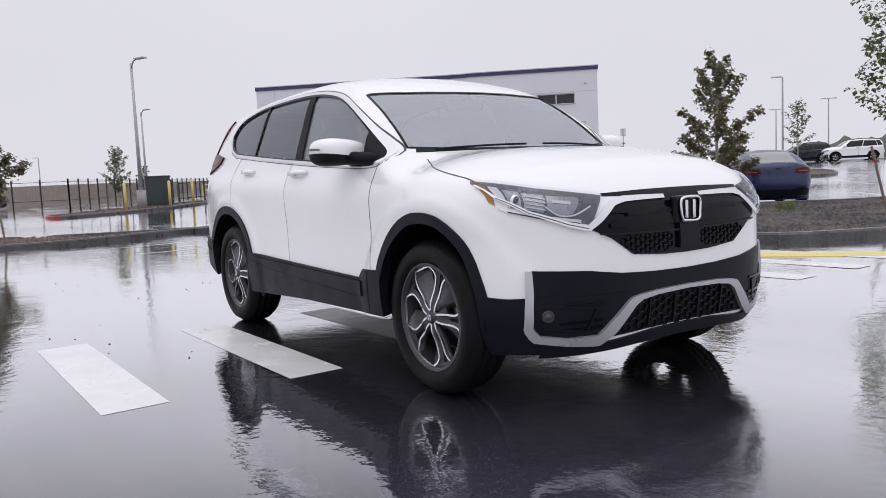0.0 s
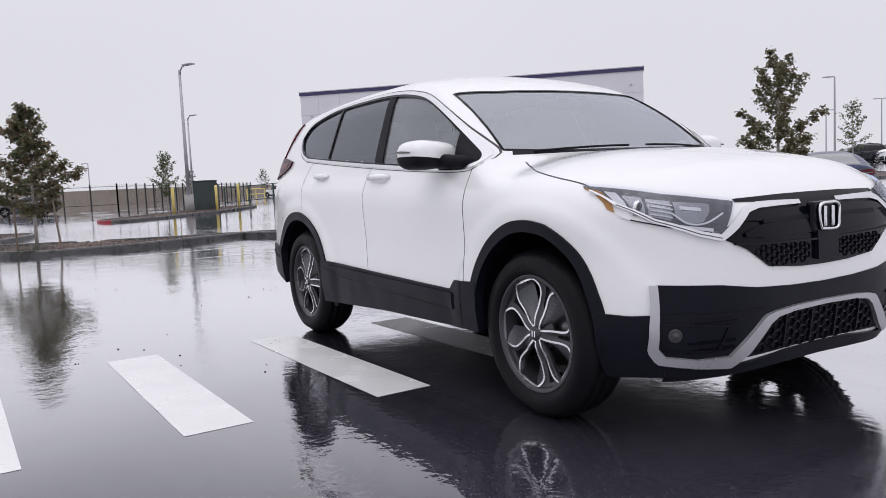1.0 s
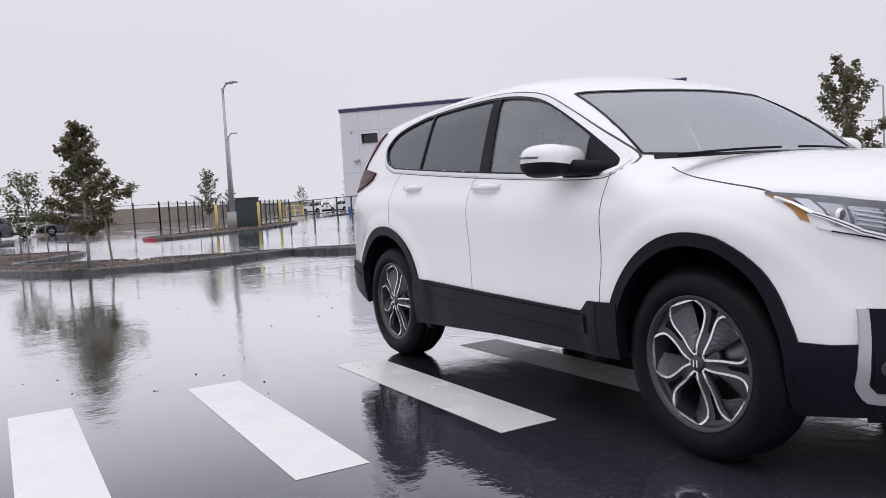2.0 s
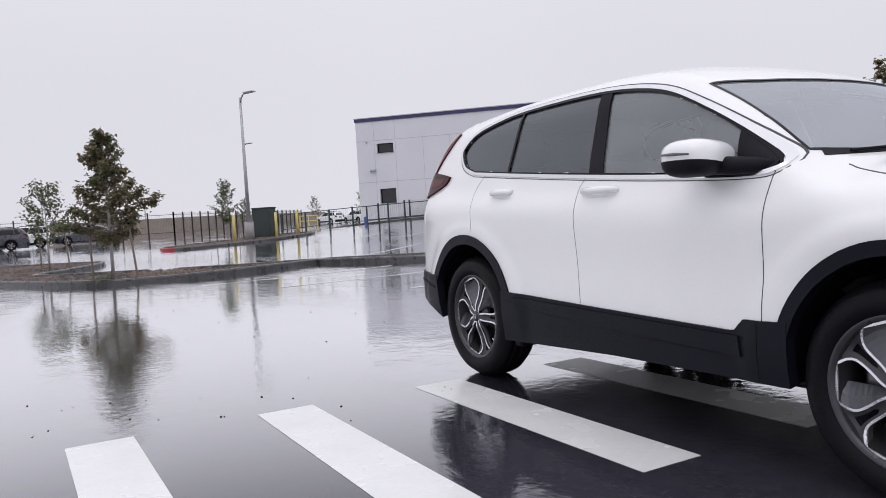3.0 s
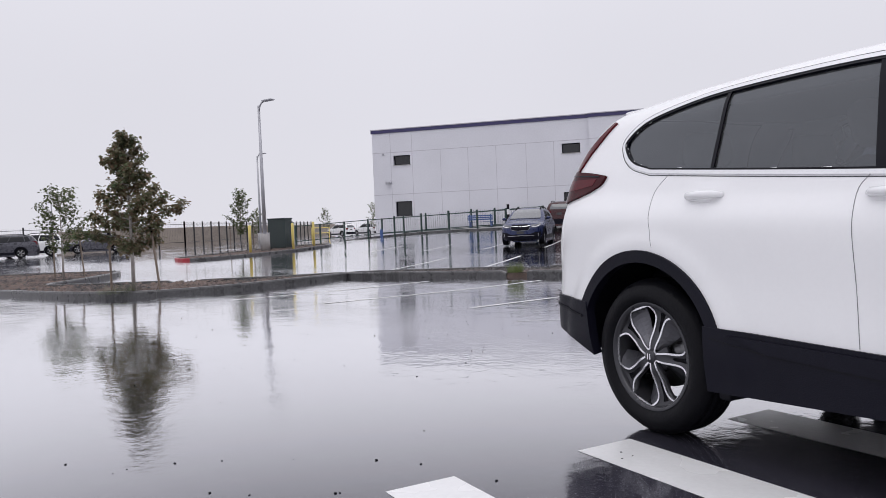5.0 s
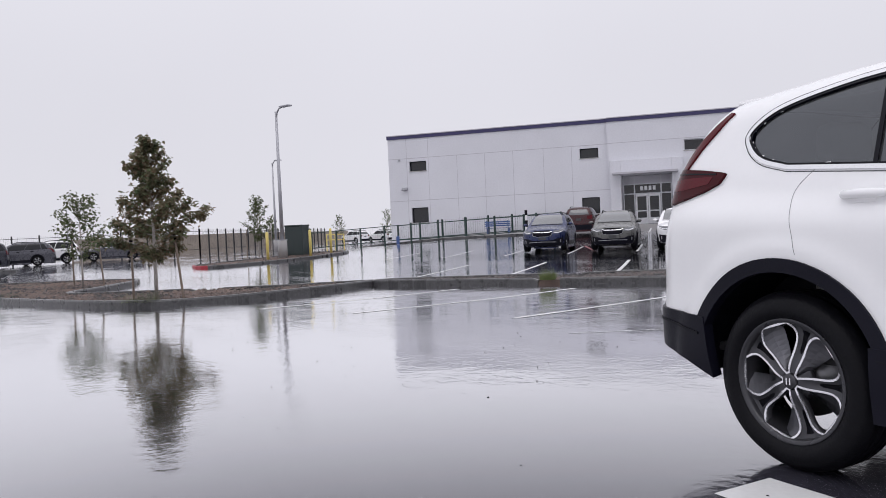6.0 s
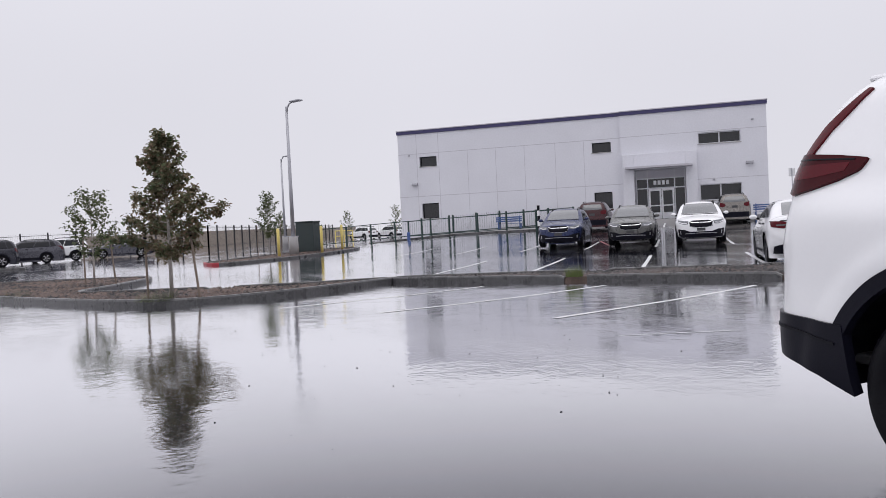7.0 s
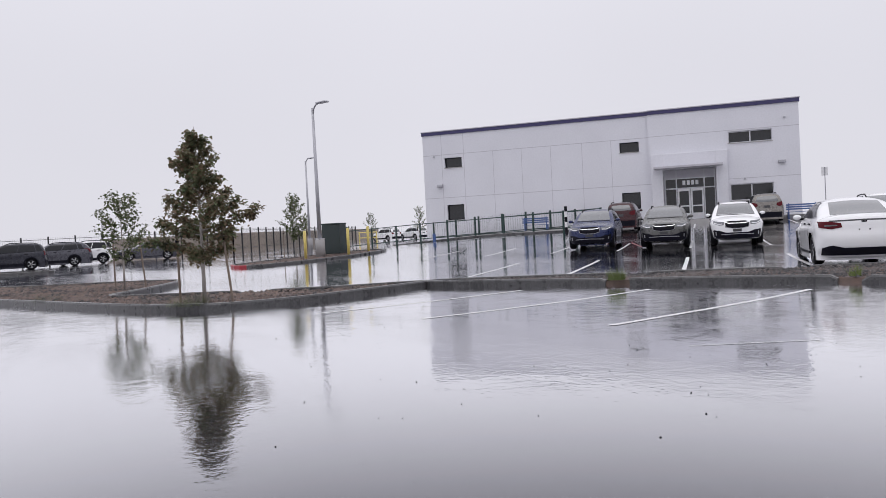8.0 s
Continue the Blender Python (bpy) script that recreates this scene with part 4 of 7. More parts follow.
solid("far_woods", hill, M_HILL, "low dark line of far trees", "woods", kind="stuff", smooth=True)


def twin_lamp(x, y, h, twin):
    o = thing("street_lamp", "far grey lot lamp on a tall pole", "street lamp", on(x, y, 40), "far lamps")
    part("pole", tube([(0, 0, 0), (0, 0, h)], [0.11, 0.07], 8), M_STEEL, o)
    bm = bmesh.new()
    add_box(bm, -1.0, -0.1, -0.16, 0.16, h - 0.04, h + 0.06)
    if twin:
        add_box(bm, 0.1, 1.0, -0.16, 0.16, h - 0.04, h + 0.06)
    part("lamp_head", bm, M_STEEL, o)


twin_lamp(-38.6, 64.7, 8.0, False)
twin_lamp(-66.2, 106.4, 8.0, True)
twin_lamp(-55.1, 101.4, 8.4, True)
twin_lamp(-120, -2.0, 6.4, False)
twin_lamp(-140, 14.0, 7.0, False)
sg = thing("sign", "small white sign on a thin post", "sign", on(-38.1, 42.8, 47))
part("post", tube([(0, 0, 0), (0, 0, 3.3)], 0.03, 6), M_STEEL, sg)
part("plate", box(-0.21, 0.21, 0.03, 0.05, 2.72, 3.30, 0.01), M_PAINT_WHITE, sg)
part("mark", box(-0.12, 0.12, 0.05, 0.056, 2.85, 3.1), M_SEAM, sg, "plain dark bar")


def bench(x, y, turn):
    o = thing("bench", "blue painted steel bench by the building", "bench", on(x, y, turn))
    for k in range(4):
        part("slat", box(-0.9, 0.9, -0.25 + 0.13 * k, -0.15 + 0.13 * k, 0.44, 0.47), M_BLUE_BENCH, o)
    for k in range(3):
        part("back_slat", box(-0.9, 0.9, -0.32, -0.29, 0.58 + 0.13 * k, 0.67 + 0.13 * k), M_BLUE_BENCH, o)
    for sx in (-0.75, 0.75):
        part("leg", box(sx - 0.03, sx + 0.03, -0.33, 0.28, 0, 0.44), M_BLUE_BENCH, o)
        part("back_post", box(sx - 0.03, sx + 0.03, -0.35, -0.32, 0, 0.98), M_BLUE_BENCH, o)


bench(*lot(-13.6, -50.0), 47)
bench(*lot(2.9, -49.3), 47)
mk = thing("marker_post", "black and white striped marker post", "post", on_lot(-11.0, -46.6))
for k in range(5):
    part("band", tube([(0, 0, 0.33 * k), (0, 0, 0.33 * k + 0.33)], 0.09, 10), M_MATT_BLACK if k % 2 == 0 else M_LAMP_WHITE, mk)
bn = thing("litter_bin", "blue steel litter bin by the green fence", "bin", on_lot(-20.0, -47.0))
part("body", tube([(0, 0, 0), (0, 0, 0.5)], [0.11, 0.12], 12), M_BLUE_BENCH, bn)
part("lid", tube([(0, 0, 0.5), (0, 0, 0.56)], [0.12, 0.06], 12), M_BLUE_BENCH, bn)


def pebble(x, y, r, seed):
    """A crumb of dirt or a dead leaf on the asphalt."""
    rnd = random.Random(seed)
    bm = bmesh.new()
    bmesh.ops.create_icosphere(bm, subdivisions=1, radius=r)
    for v in bm.verts:
        v.co *= rnd.uniform(0.7, 1.25)
        v.co.z *= 0.55
    solid("pebble", bm, M_MATT_BLACK, "dark pebble lying on wet asphalt", "pebble", on(x, y, 0, r * 0.25), "loose pebbles")


rnd = random.Random(77)
for k in range(130):
    d, a = rnd.uniform(2.2, 11), radians(rnd.uniform(118, 178))
    x, y = 0.8 + d * math.cos(a), -3.5 + d * math.sin(a)
    if -2.4 < x < 2.4 and -1.1 < y < 1.1:
        continue
    pebble(x, y, rnd.uniform(0.003, 0.0075), k)


# ---------------------------------------------------------------- cars: a smooth body field, cut into panels
def curve(pts):
    """A smooth function through (key, value) pairs."""
    xs, ys = np.array([p[0] for p in pts], float), np.array([p[1] for p in pts], float)
    dx = np.diff(xs)
    sl = np.diff(ys) / dx
    tg = np.concatenate(([sl[0]], np.where(sl[:-1] * sl[1:] > 0, (sl[:-1] + sl[1:]) / 2, 0), [sl[-1]]))

    def f(x):
        x = np.clip(np.asarray(x, float), xs[0], xs[-1])
        i = np.clip(np.searchsorted(xs, x) - 1, 0, len(dx) - 1)
        t = (x - xs[i]) / dx[i]
        h = dx[i]
        return ((2 * t - 3) * t * t + 1) * ys[i] + ((t - 2) * t + 1) * t * h * tg[i] + (3 - 2 * t) * t * t * ys[i + 1] + (t - 1) * t * t * h * tg[i + 1]

    return f


def smax(a, b, k):
    h = np.maximum(k - np.abs(a - b), 0) / k
    return np.maximum(a, b) + h * h * k / 4


def car_field(P):
    W, XF, XR, HOOD, ROOF, GW = (curve(P[k]) for k in ("width", "front", "rear", "hood", "roof", "cabin"))
    WS, RW = curve(P["screen"]), curve(P["back"])
    xf, xr, wh = P["nose_from"], P["tail_from"], P["wheels"]

    def field(x, y, z):
        a = np.abs(y)
        w = W(z)
        for xw in wh:
            w = w + P["flare"] * 0.5 * (1 - np.tanh((np.hypot(x - xw, z - 0.33) - 0.60) / 0.028))
        ex = np.maximum(x - xf, 0) / (XF(z) - xf)
        er = np.maximum(xr - x, 0) / (xr - XR(z))
        r = ex ** P["nose_n"] + er ** P["tail_n"] + (a / w) ** P["plan_m"]
        plan = (np.maximum(r, 1e-9) ** (1 / P["plan_m"]) - 1) * 0.9
        crown = P["crown"] * (a / 0.8) ** 3
        top = (z - (HOOD(x) - crown)) * 0.95
        low = smax(smax(plan, top, 0.10), P["floor"] - z, 0.06)
        side = (a - (GW(z) - P["pinch"] * ((x - P["mid"]) / 1.4) ** 4)) * 0.92
        roof = (z - (ROOF(x) - P.get("dome", 0.075) * (a / 0.62) ** 2.4)) * 0.97
        ws = (x - (WS(z) - P["bow"] * a * a)) * 0.58
        rw = ((RW(z) + P["back_bow"] * a ** 3) - x) * 0.85
        cab = smax(smax(smax(side, roof, 0.10), ws, 0.05), rw, 0.09)
        h = np.maximum(0.05 - np.abs(low - cab), 0) / 0.05
        return np.minimum(low, cab) - h * h * 0.05 / 4

    return field


def gradient(F, p, e=0.004):
    g = np.stack([F(*(p + d).T) - F(*(p - d).T) for d in np.eye(3) * e], 1) / (2 * e)
    return g / np.maximum(np.linalg.norm(g, axis=1, keepdims=True), 1e-9), g


def polygonise(F, lo, hi, h):
    """Surface nets over a box, then each point pulled on to the surface."""
    ax = [np.arange(l, u + h, h) for l, u in zip(lo, hi)]
    X, Y, Z = np.meshgrid(*ax, indexing="ij")
    V = F(X, Y, Z)
    S = V < 0
    n = np.array(V.shape)
    c = n - 1
    acc = np.zeros((*c, 3))
    cnt = np.zeros(tuple(c))
    corner = [(i, j, k) for i in (0, 1) for j in (0, 1) for k in (0, 1)]
    for a in corner:
        for d in range(3):
            if a[d]:
                continue
            b = list(a)
            b[d] = 1
            sa = tuple(slice(a[q], a[q] + c[q]) for q in range(3))
            sb = tuple(slice(b[q], b[q] + c[q]) for q in range(3))
            va, vb = V[sa], V[sb]
            cross = S[sa] != S[sb]
            t = np.where(cross, va / np.where(va == vb, 1, va - vb), 0)
            for q in range(3):
                acc[..., q] += np.where(cross, a[q] + (t if q == d else 0), 0)
            cnt += cross
    act = cnt > 0
    idx = -np.ones(tuple(c), int)
    idx[act] = np.arange(act.sum())
    cell = np.argwhere(act)
    pts = np.array(lo) + (cell + acc[act] / cnt[act][:, None]) * h
    for _ in range(4):
        nrm, g = gradient(F, pts)
        gl = np.maximum(np.linalg.norm(g, axis=1), 0.2)
        pts = pts - nrm * np.clip(F(*pts.T) / gl, -h, h)[:, None]
    quads = []
    for d in range(3):
        o = [q for q in range(3) if q != d]
        sa = [slice(1, -1)] * 3
        sb = [slice(1, -1)] * 3
        sa[d], sb[d] = slice(0, -1), slice(1, None)
        A, B = S[tuple(sa)], S[tuple(sb)]
        for flip in (False, True):
            e = np.argwhere((A & ~B) if not flip else (~A & B))
            if not len(e):
                continue
            e[:, o] += 1
            q = []
            for s in ((-1, -1), (0, -1), (0, 0), (-1, 0)):
                k = e.copy()
                k[:, o[0]] += s[0]
                k[:, o[1]] += s[1]
                q.append(idx[k[:, 0], k[:, 1], k[:, 2]])
            q = np.stack(q, 1)
            if flip != (d == 1):
                q = q[:, ::-1]
            quads.append(q)
    quads = np.concatenate(quads)
    return pts, quads[(quads >= 0).all(1)]


def cast(F, axis, p, q, side=-1):
    """Meet the body from outside: 'side' takes x, z; 'front' and 'rear' take y, z; 'top' takes x, y."""
    p, q = np.asarray(p, float).ravel(), np.asarray(q, float).ravel()
    if axis == "side":
        a, b, put = 1.15, 0.0, lambda s: np.stack([p, side * s, q], 1)
    elif axis == "front":
        a, b, put = 2.6, 0.2, lambda s: np.stack([s, p, q], 1)
    elif axis == "rear":
        a, b, put = -2.9, -0.6, lambda s: np.stack([s, p, q], 1)
    else:
        a, b, put = 1.95, 0.5, lambda s: np.stack([p, q, s], 1)
    steps = np.linspace(a, b, 140)
    lo, hi, done = np.full(len(p), a), np.full(len(p), b), np.zeros(len(p), bool)
    for s0, s1 in zip(steps, steps[1:]):
        new_hit = (~done) & (F(*put(np.full(len(p), s1)).T) < 0)
        lo[new_hit], hi[new_hit] = s0, s1
        done |= new_hit
    for _ in range(24):
        m = (lo + hi) / 2
        ins = F(*put(m).T) < 0
        hi, lo = np.where(ins, m, hi), np.where(ins, lo, m)
    return put(hi)


def shell(name, pts, nu, nv, nrm, off, thick, mat, smooth=True, close=False):
    """A sheet of nu x nv points with thickness."""
    out, inn = pts + nrm * off, pts + nrm * (off - thick)
    verts = np.concatenate([out, inn])
    n = nu * nv
    F = [(j * nu + i, j * nu + i + 1, (j + 1) * nu + i + 1, (j + 1) * nu + i) for j in range(nv - 1) for i in range(nu - 1)]
    if close:
        F += [(j * nu + nu - 1, j * nu, (j + 1) * nu, (j + 1) * nu + nu - 1) for j in range(nv - 1)]
    faces = list(F)
    rim = []
    rim += [(i, i + 1) for i in range(nu - 1)] + [((nv - 1) * nu + i + 1, (nv - 1) * nu + i) for i in range(nu - 1)]
    if close:
        rim += [(nu - 1, 0), ((nv - 1) * nu, (nv - 1) * nu + nu - 1)]
    else:
        rim += [((j + 1) * nu, j * nu) for j in range(nv - 1)] + [(j * nu + nu - 1, (j + 1) * nu + nu - 1) for j in range(nv - 1)]
    faces += [(a, a + n, b + n, b) for a, b in rim]
    if thick == 0:
        q = faces[len(F) // 2]
        turn = np.cross(verts[q[1]] - verts[q[0]], verts[q[3]] - verts[q[0]]) @ nrm[q[0]] < 0
        return mesh_of(name, out, [f[::-1] if turn else f for f in F], mat, True)
    bm = bmesh.new()
    bm.from_mesh(mesh_of("t", verts, faces))
    bmesh.ops.recalc_face_normals(bm, faces=bm.faces[:])
    c = Vector(out[len(out) // 2])
    f = min(bm.faces, key=lambda q: (q.calc_center_median() - c).length)
    if f.normal.dot(Vector(nrm[len(out) // 2])) < 0:
        bmesh.ops.reverse_faces(bm, faces=bm.faces[:])
    if smooth:
        for q in bm.faces:
            q.smooth = True
        for e in bm.edges:
            if len(e.link_faces) == 2 and e.calc_face_angle(0) > 0.6:
                e.smooth = False
    me = bpy.data.meshes.new(name)
    bm.to_mesh(me)
    bm.free()
    me.materials.append(mat)
    return me


def resamp(pts, n):
    p = np.array(pts, float)
    d = np.concatenate(([0], np.cumsum(np.linalg.norm(np.diff(p, axis=0), axis=1))))
    s = np.linspace(0, d[-1], n)
    return np.stack([np.interp(s, d, p[:, k]) for k in range(p.shape[1])], 1)


def smooth_line(pts, n):
    """A rounded path through control points (Catmull-Rom), evenly spaced."""
    p = [np.array(q, float) for q in pts]
    p = [2 * p[0] - p[1], *p, 2 * p[-1] - p[-2]]
    out = []
    for a, b, c, d in zip(p, p[1:], p[2:], p[3:]):
        for t in np.linspace(0, 1, 10, endpoint=False):
            out.append(0.5 * (2 * b + (c - a) * t + (2 * a - 5 * b + 4 * c - d) * t * t + (3 * b - a - 3 * c + d) * t ** 3))
    out.append(p[-2])
    return resamp(out, n)


def ruled(F, name, axis, low, high, mat, off=0.004, thick=0.02, nu=24, nv=6, side=-1, rounded_=False):
    """A panel between two outlines given in the plane that the axis looks at."""
    A = (smooth_line if rounded_ else resamp)(low, nu)
    B = (smooth_line if rounded_ else resamp)(high, nu)
    g = np.concatenate([A + (B - A) * t for t in np.linspace(0, 1, nv)])
    pts = cast(F, axis, g[:, 0], g[:, 1], side)
    nrm, _ = gradient(F, pts)
    return shell(name, pts, nu, nv, nrm, off, thick, mat)


def ribbon(F, name, axis, path, width, mat, off=0.004, thick=0.01, n=60, side=-1, rounded_=True, close=False, nv=3):
    """A strip of even width that follows a path over the body."""
    c = (smooth_line if rounded_ else resamp)(list(path) + ([path[0]] if close else []), n + (1 if close else 0))
    t = np.gradient(c, axis=0)
    if close:
        t[0] = t[-1] = c[1] - c[-2]
    t /= np.maximum(np.linalg.norm(t, axis=1, keepdims=True), 1e-9)
    s = np.stack([-t[:, 1], t[:, 0]], 1)
    wd = np.broadcast_to(np.asarray(width, float), (len(c),))[:, None]
    g = np.concatenate([c + s * wd * k for k in np.linspace(-0.5, 0.5, nv)])
    pts = cast(F, axis, g[:, 0], g[:, 1], side)
    nrm, _ = gradient(F, pts)
    return shell(name, pts, len(c), nv, nrm, off, thick, mat)


def in_poly(poly, x, y):
    c = np.zeros(len(x), bool)
    for (x0, y0), (x1, y1) in zip(poly, poly[1:] + poly[:1]):
        if y0 != y1:
            c ^= ((y0 > y) != (y1 > y)) & (x < (x1 - x0) * (y - y0) / (y1 - y0) + x0)
    return c


def arch_radius(xw, a):
    """Outer radius of the hero's arch trim at an angle: the front one is squarer and tighter towards the bumper."""
    return np.interp(a, [0, 12, 30, 50, 75, 100, 130, 155, 180], [0.405, 0.410, 0.425, 0.460, 0.486, 0.487, 0.478, 0.466, 0.455]) if xw > 0 else 0.496 + 0 * np.asarray(a)


def arch(F, name, xw, zw, r0, r1, mat, side, a0=-12, a1=192, off=0.012, thick=0.04):
    nu, nv = 40, 4
    deg = np.linspace(a0, a1, nu)
    a = np.radians(deg)
    g = []
    for k in np.linspace(0, 1, nv):
        r = r0 + (r1 - r0) * k if r0 > 0 else arch_radius(xw, deg) + r0 * (1 - k)
        g.append(np.stack([xw + r * np.cos(a), zw + r * np.sin(a)], 1))
    g = np.concatenate(g)
    g[:, 1] = np.maximum(g[:, 1], 0.25)
    pts = cast(F, "side", g[:, 0], g[:, 1], side)
    nrm, _ = gradient(F, pts)
    nrm = np.tile([[0.0, side, 0.0]], (len(pts), 1)) * 0.6 + nrm * 0.4
    return shell(name, pts, nu, nv, nrm, off, thick, mat)


# ---------------------------------------------------------------- wheels
def wheel_meshes(R, rim, width):
    """Meshes of one wheel; the outer face looks along -y, axle along y."""
    out = {}
    hw = width / 2
    tyre = bmesh.new()
    prof = [(rim, hw - 0.02), (rim + 0.012, hw), (rim + (R - rim) * 0.35, hw + 0.008), (rim + (R - rim) * 0.7, hw + 0.002), (R - 0.022, hw - 0.016), (R - 0.006, hw - 0.036),
            (R, hw - 0.06), (R - 0.008, hw - 0.066), (R - 0.008, hw - 0.074), (R, hw - 0.08), (R + 0.001, 0.018), (R - 0.008, 0.012)]
    prof = prof + [(r, -h) for r, h in prof[::-1]]
    add_lathe(tyre, [(r, -h) for r, h in prof], 72, "Y")
    out["tyre"] = bm_mesh("tyre", tyre, M_TYRE, True)
    bar = bmesh.new()
    f = -hw + 0.02
    add_lathe(bar, [(rim + 0.004, f - 0.012), (rim - 0.010, f - 0.014), (rim - 0.016, f + 0.006), (rim - 0.028, f + 0.05), (rim - 0.03, hw - 0.03), (rim + 0.004, hw - 0.02)], 56, "Y")
    out["rim_barrel"] = bm_mesh("rim_barrel", bar, M_RIM_DARK, True)
    disc = bmesh.new()
    add_lathe(disc, [(0.0, 0.0), (0.075, 0.0), (0.08, 0.02), (0.155, 0.02), (0.155, 0.045), (0.0, 0.045)], 40, "Y")
    out["brake_disc"] = bm_mesh("brake_disc", disc, M_DISC, True)
    cal = bmesh.new()
    add_box(cal, 0.09, 0.185, -0.01, 0.07, -0.07, 0.07, 0.015)
    out["brake_caliper"] = bm_mesh("brake_caliper", cal, M_DISC)
    # spokes lie between five petal-shaped openings
    half = curve([(0.036, 12), (0.06, 18), (0.10, 23), (0.14, 26.5), (0.175, 27.5), (rim - 0.040, 24), (rim - 0.02, 18), (rim - 0.012, 15)])
    rad = np.concatenate([np.linspace(0.036, 0.10, 6), np.linspace(0.12, rim - 0.035, 7), [rim - 0.026, rim - 0.02, rim - 0.012]])
    face = curve([(0.0, 0.006), (0.06, 0.0), (0.12, 0.012), (0.2, 0.016), (rim, 0.0)])
    sp = bmesh.new()
    cols = 7
    rows = []
    for r in rad:
        h = float(half(r))
        row = []
        for k in range(cols):
            a = radians(h + (72 - 2 * h) * k / (cols - 1))
            dip = 0.012 * math.sin(math.pi * k / (cols - 1)) * min(1, (r - 0.05) / 0.08)
            row.append((r * math.cos(a), f + float(face(r)) + dip, r * math.sin(a)))
        rows.append(row)
    front = [[sp.verts.new(p) for p in row] for row in rows]
    back = [[sp.verts.new((p[0] * 0.985, p[1] + 0.035, p[2] * 0.985)) for p in row] for row in rows]
    for i in range(len(rows) - 1):
        for k in range(cols - 1):
            sp.faces.new((front[i][k], front[i][k + 1], front[i + 1][k + 1], front[i + 1][k]))
        for k in (0, cols - 1):
            sp.faces.new((front[i][k], back[i][k], back[i + 1][k], front[i + 1][k]))
    out["spoke"] = bm_mesh("spoke", sp, M_RIM_DARK, True)
    # bright machined edge round each opening
    edge = []
    for r in rad:
        h = radians(float(half(r)))
        edge.append((r * math.cos(h), f + float(face(r)) - 0.001, r * math.sin(h)))
    loop = edge + [(p[0], p[1], -p[2]) for p in edge[::-1]]
    me = bmesh.new()
    n = len(loop)
    ringpts = []
    for i, p in enumerate(loop):
        p = Vector(p)
        d = (Vector(loop[(i + 1) % n]) - Vector(loop[i - 1])).normalized()
        s = Vector((d.z, 0, -d.x))
        ringpts.append([me.verts.new(p + s * a + Vector((0, b, 0))) for a, b in ((-0.0044, 0.004), (-0.0044, -0.002), (0.0044, -0.002), (0.0044, 0.004))])
    for i in range(n):
        r0, r1 = ringpts[i], ringpts[(i + 1) % n]
        for k in range(4):
            me.faces.new((r0[k], r0[(k + 1) % 4], r1[(k + 1) % 4], r1[k]))
    out["machined_edge"] = bm_mesh("machined_edge", me, M_RIM_CUT, False)
    pk = bmesh.new()
    pr = []
    for r in np.linspace(0.105, rim - 0.035, 8):
        h = float(half(r))
        w = (36 - h) * 0.62
        pr.append([pk.verts.new((r * math.cos(radians(36 + s * w)), f + float(face(r)) + 0.006 + (0.004 if s else 0.004), r * math.sin(radians(36 + s * w)))) for s in (-1, 0, 1)])
    for a, b in zip(pr, pr[1:]):
        for k in range(2):
            pk.faces.new((a[k], a[k + 1], b[k + 1], b[k]))
    bmesh.ops.solidify(pk, geom=pk.faces[:], thickness=0.004)
    out["spoke_pocket"] = bm_mesh("spoke_pocket", pk, M_GLOSS_BLACK, False)
    # sloping facet set back inside each opening
    fc = bmesh.new()
    pr = []
    for r in np.linspace(0.045, rim - 0.016, 10):
        h = float(half(r))
        pr.append([fc.verts.new((r * math.cos(radians(h * s)), f + float(face(r)) + d, r * math.sin(radians(h * s)))) for s, d in ((0.99, 0.004), (0.5, 0.016), (0.0, 0.040))])
    for a, b in zip(pr, pr[1:]):
        for k in range(2):
            fc.faces.new((a[k], a[k + 1], b[k + 1], b[k]))
    bmesh.ops.solidify(fc, geom=fc.faces[:], thickness=0.004)
    out["spoke_facet"] = bm_mesh("spoke_facet", fc, M_RIM_FACET, False)
    cap = bmesh.new()
    add_lathe(cap, [(0.0, f - 0.012), (0.026, f - 0.011), (0.031, f - 0.006), (0.032, f + 0.02), (0.070, f + 0.034), (0.085, f + 0.05), (0.0, f + 0.06)], 28, "Y")
    out["hub_cap"] = bm_mesh("hub_cap", cap, M_RIM_DARK, True)
    mk_ = bmesh.new()
    add_box(mk_, -0.011, -0.005, f - 0.0145, f - 0.010, -0.014, 0.014, 0.001)
    add_box(mk_, 0.005, 0.011, f - 0.0145, f - 0.010, -0.014, 0.014, 0.001)
    out["hub_mark"] = bm_mesh("hub_mark", mk_, M_RIM_CUT)
    nut = bmesh.new()
    add_lathe(nut, [(0.0, f + 0.004), (0.009, f + 0.004), (0.010, f + 0.02)], 6, "Y")
    out["nut"] = bm_mesh("lug_nut", nut, M_CHROME)
    return out


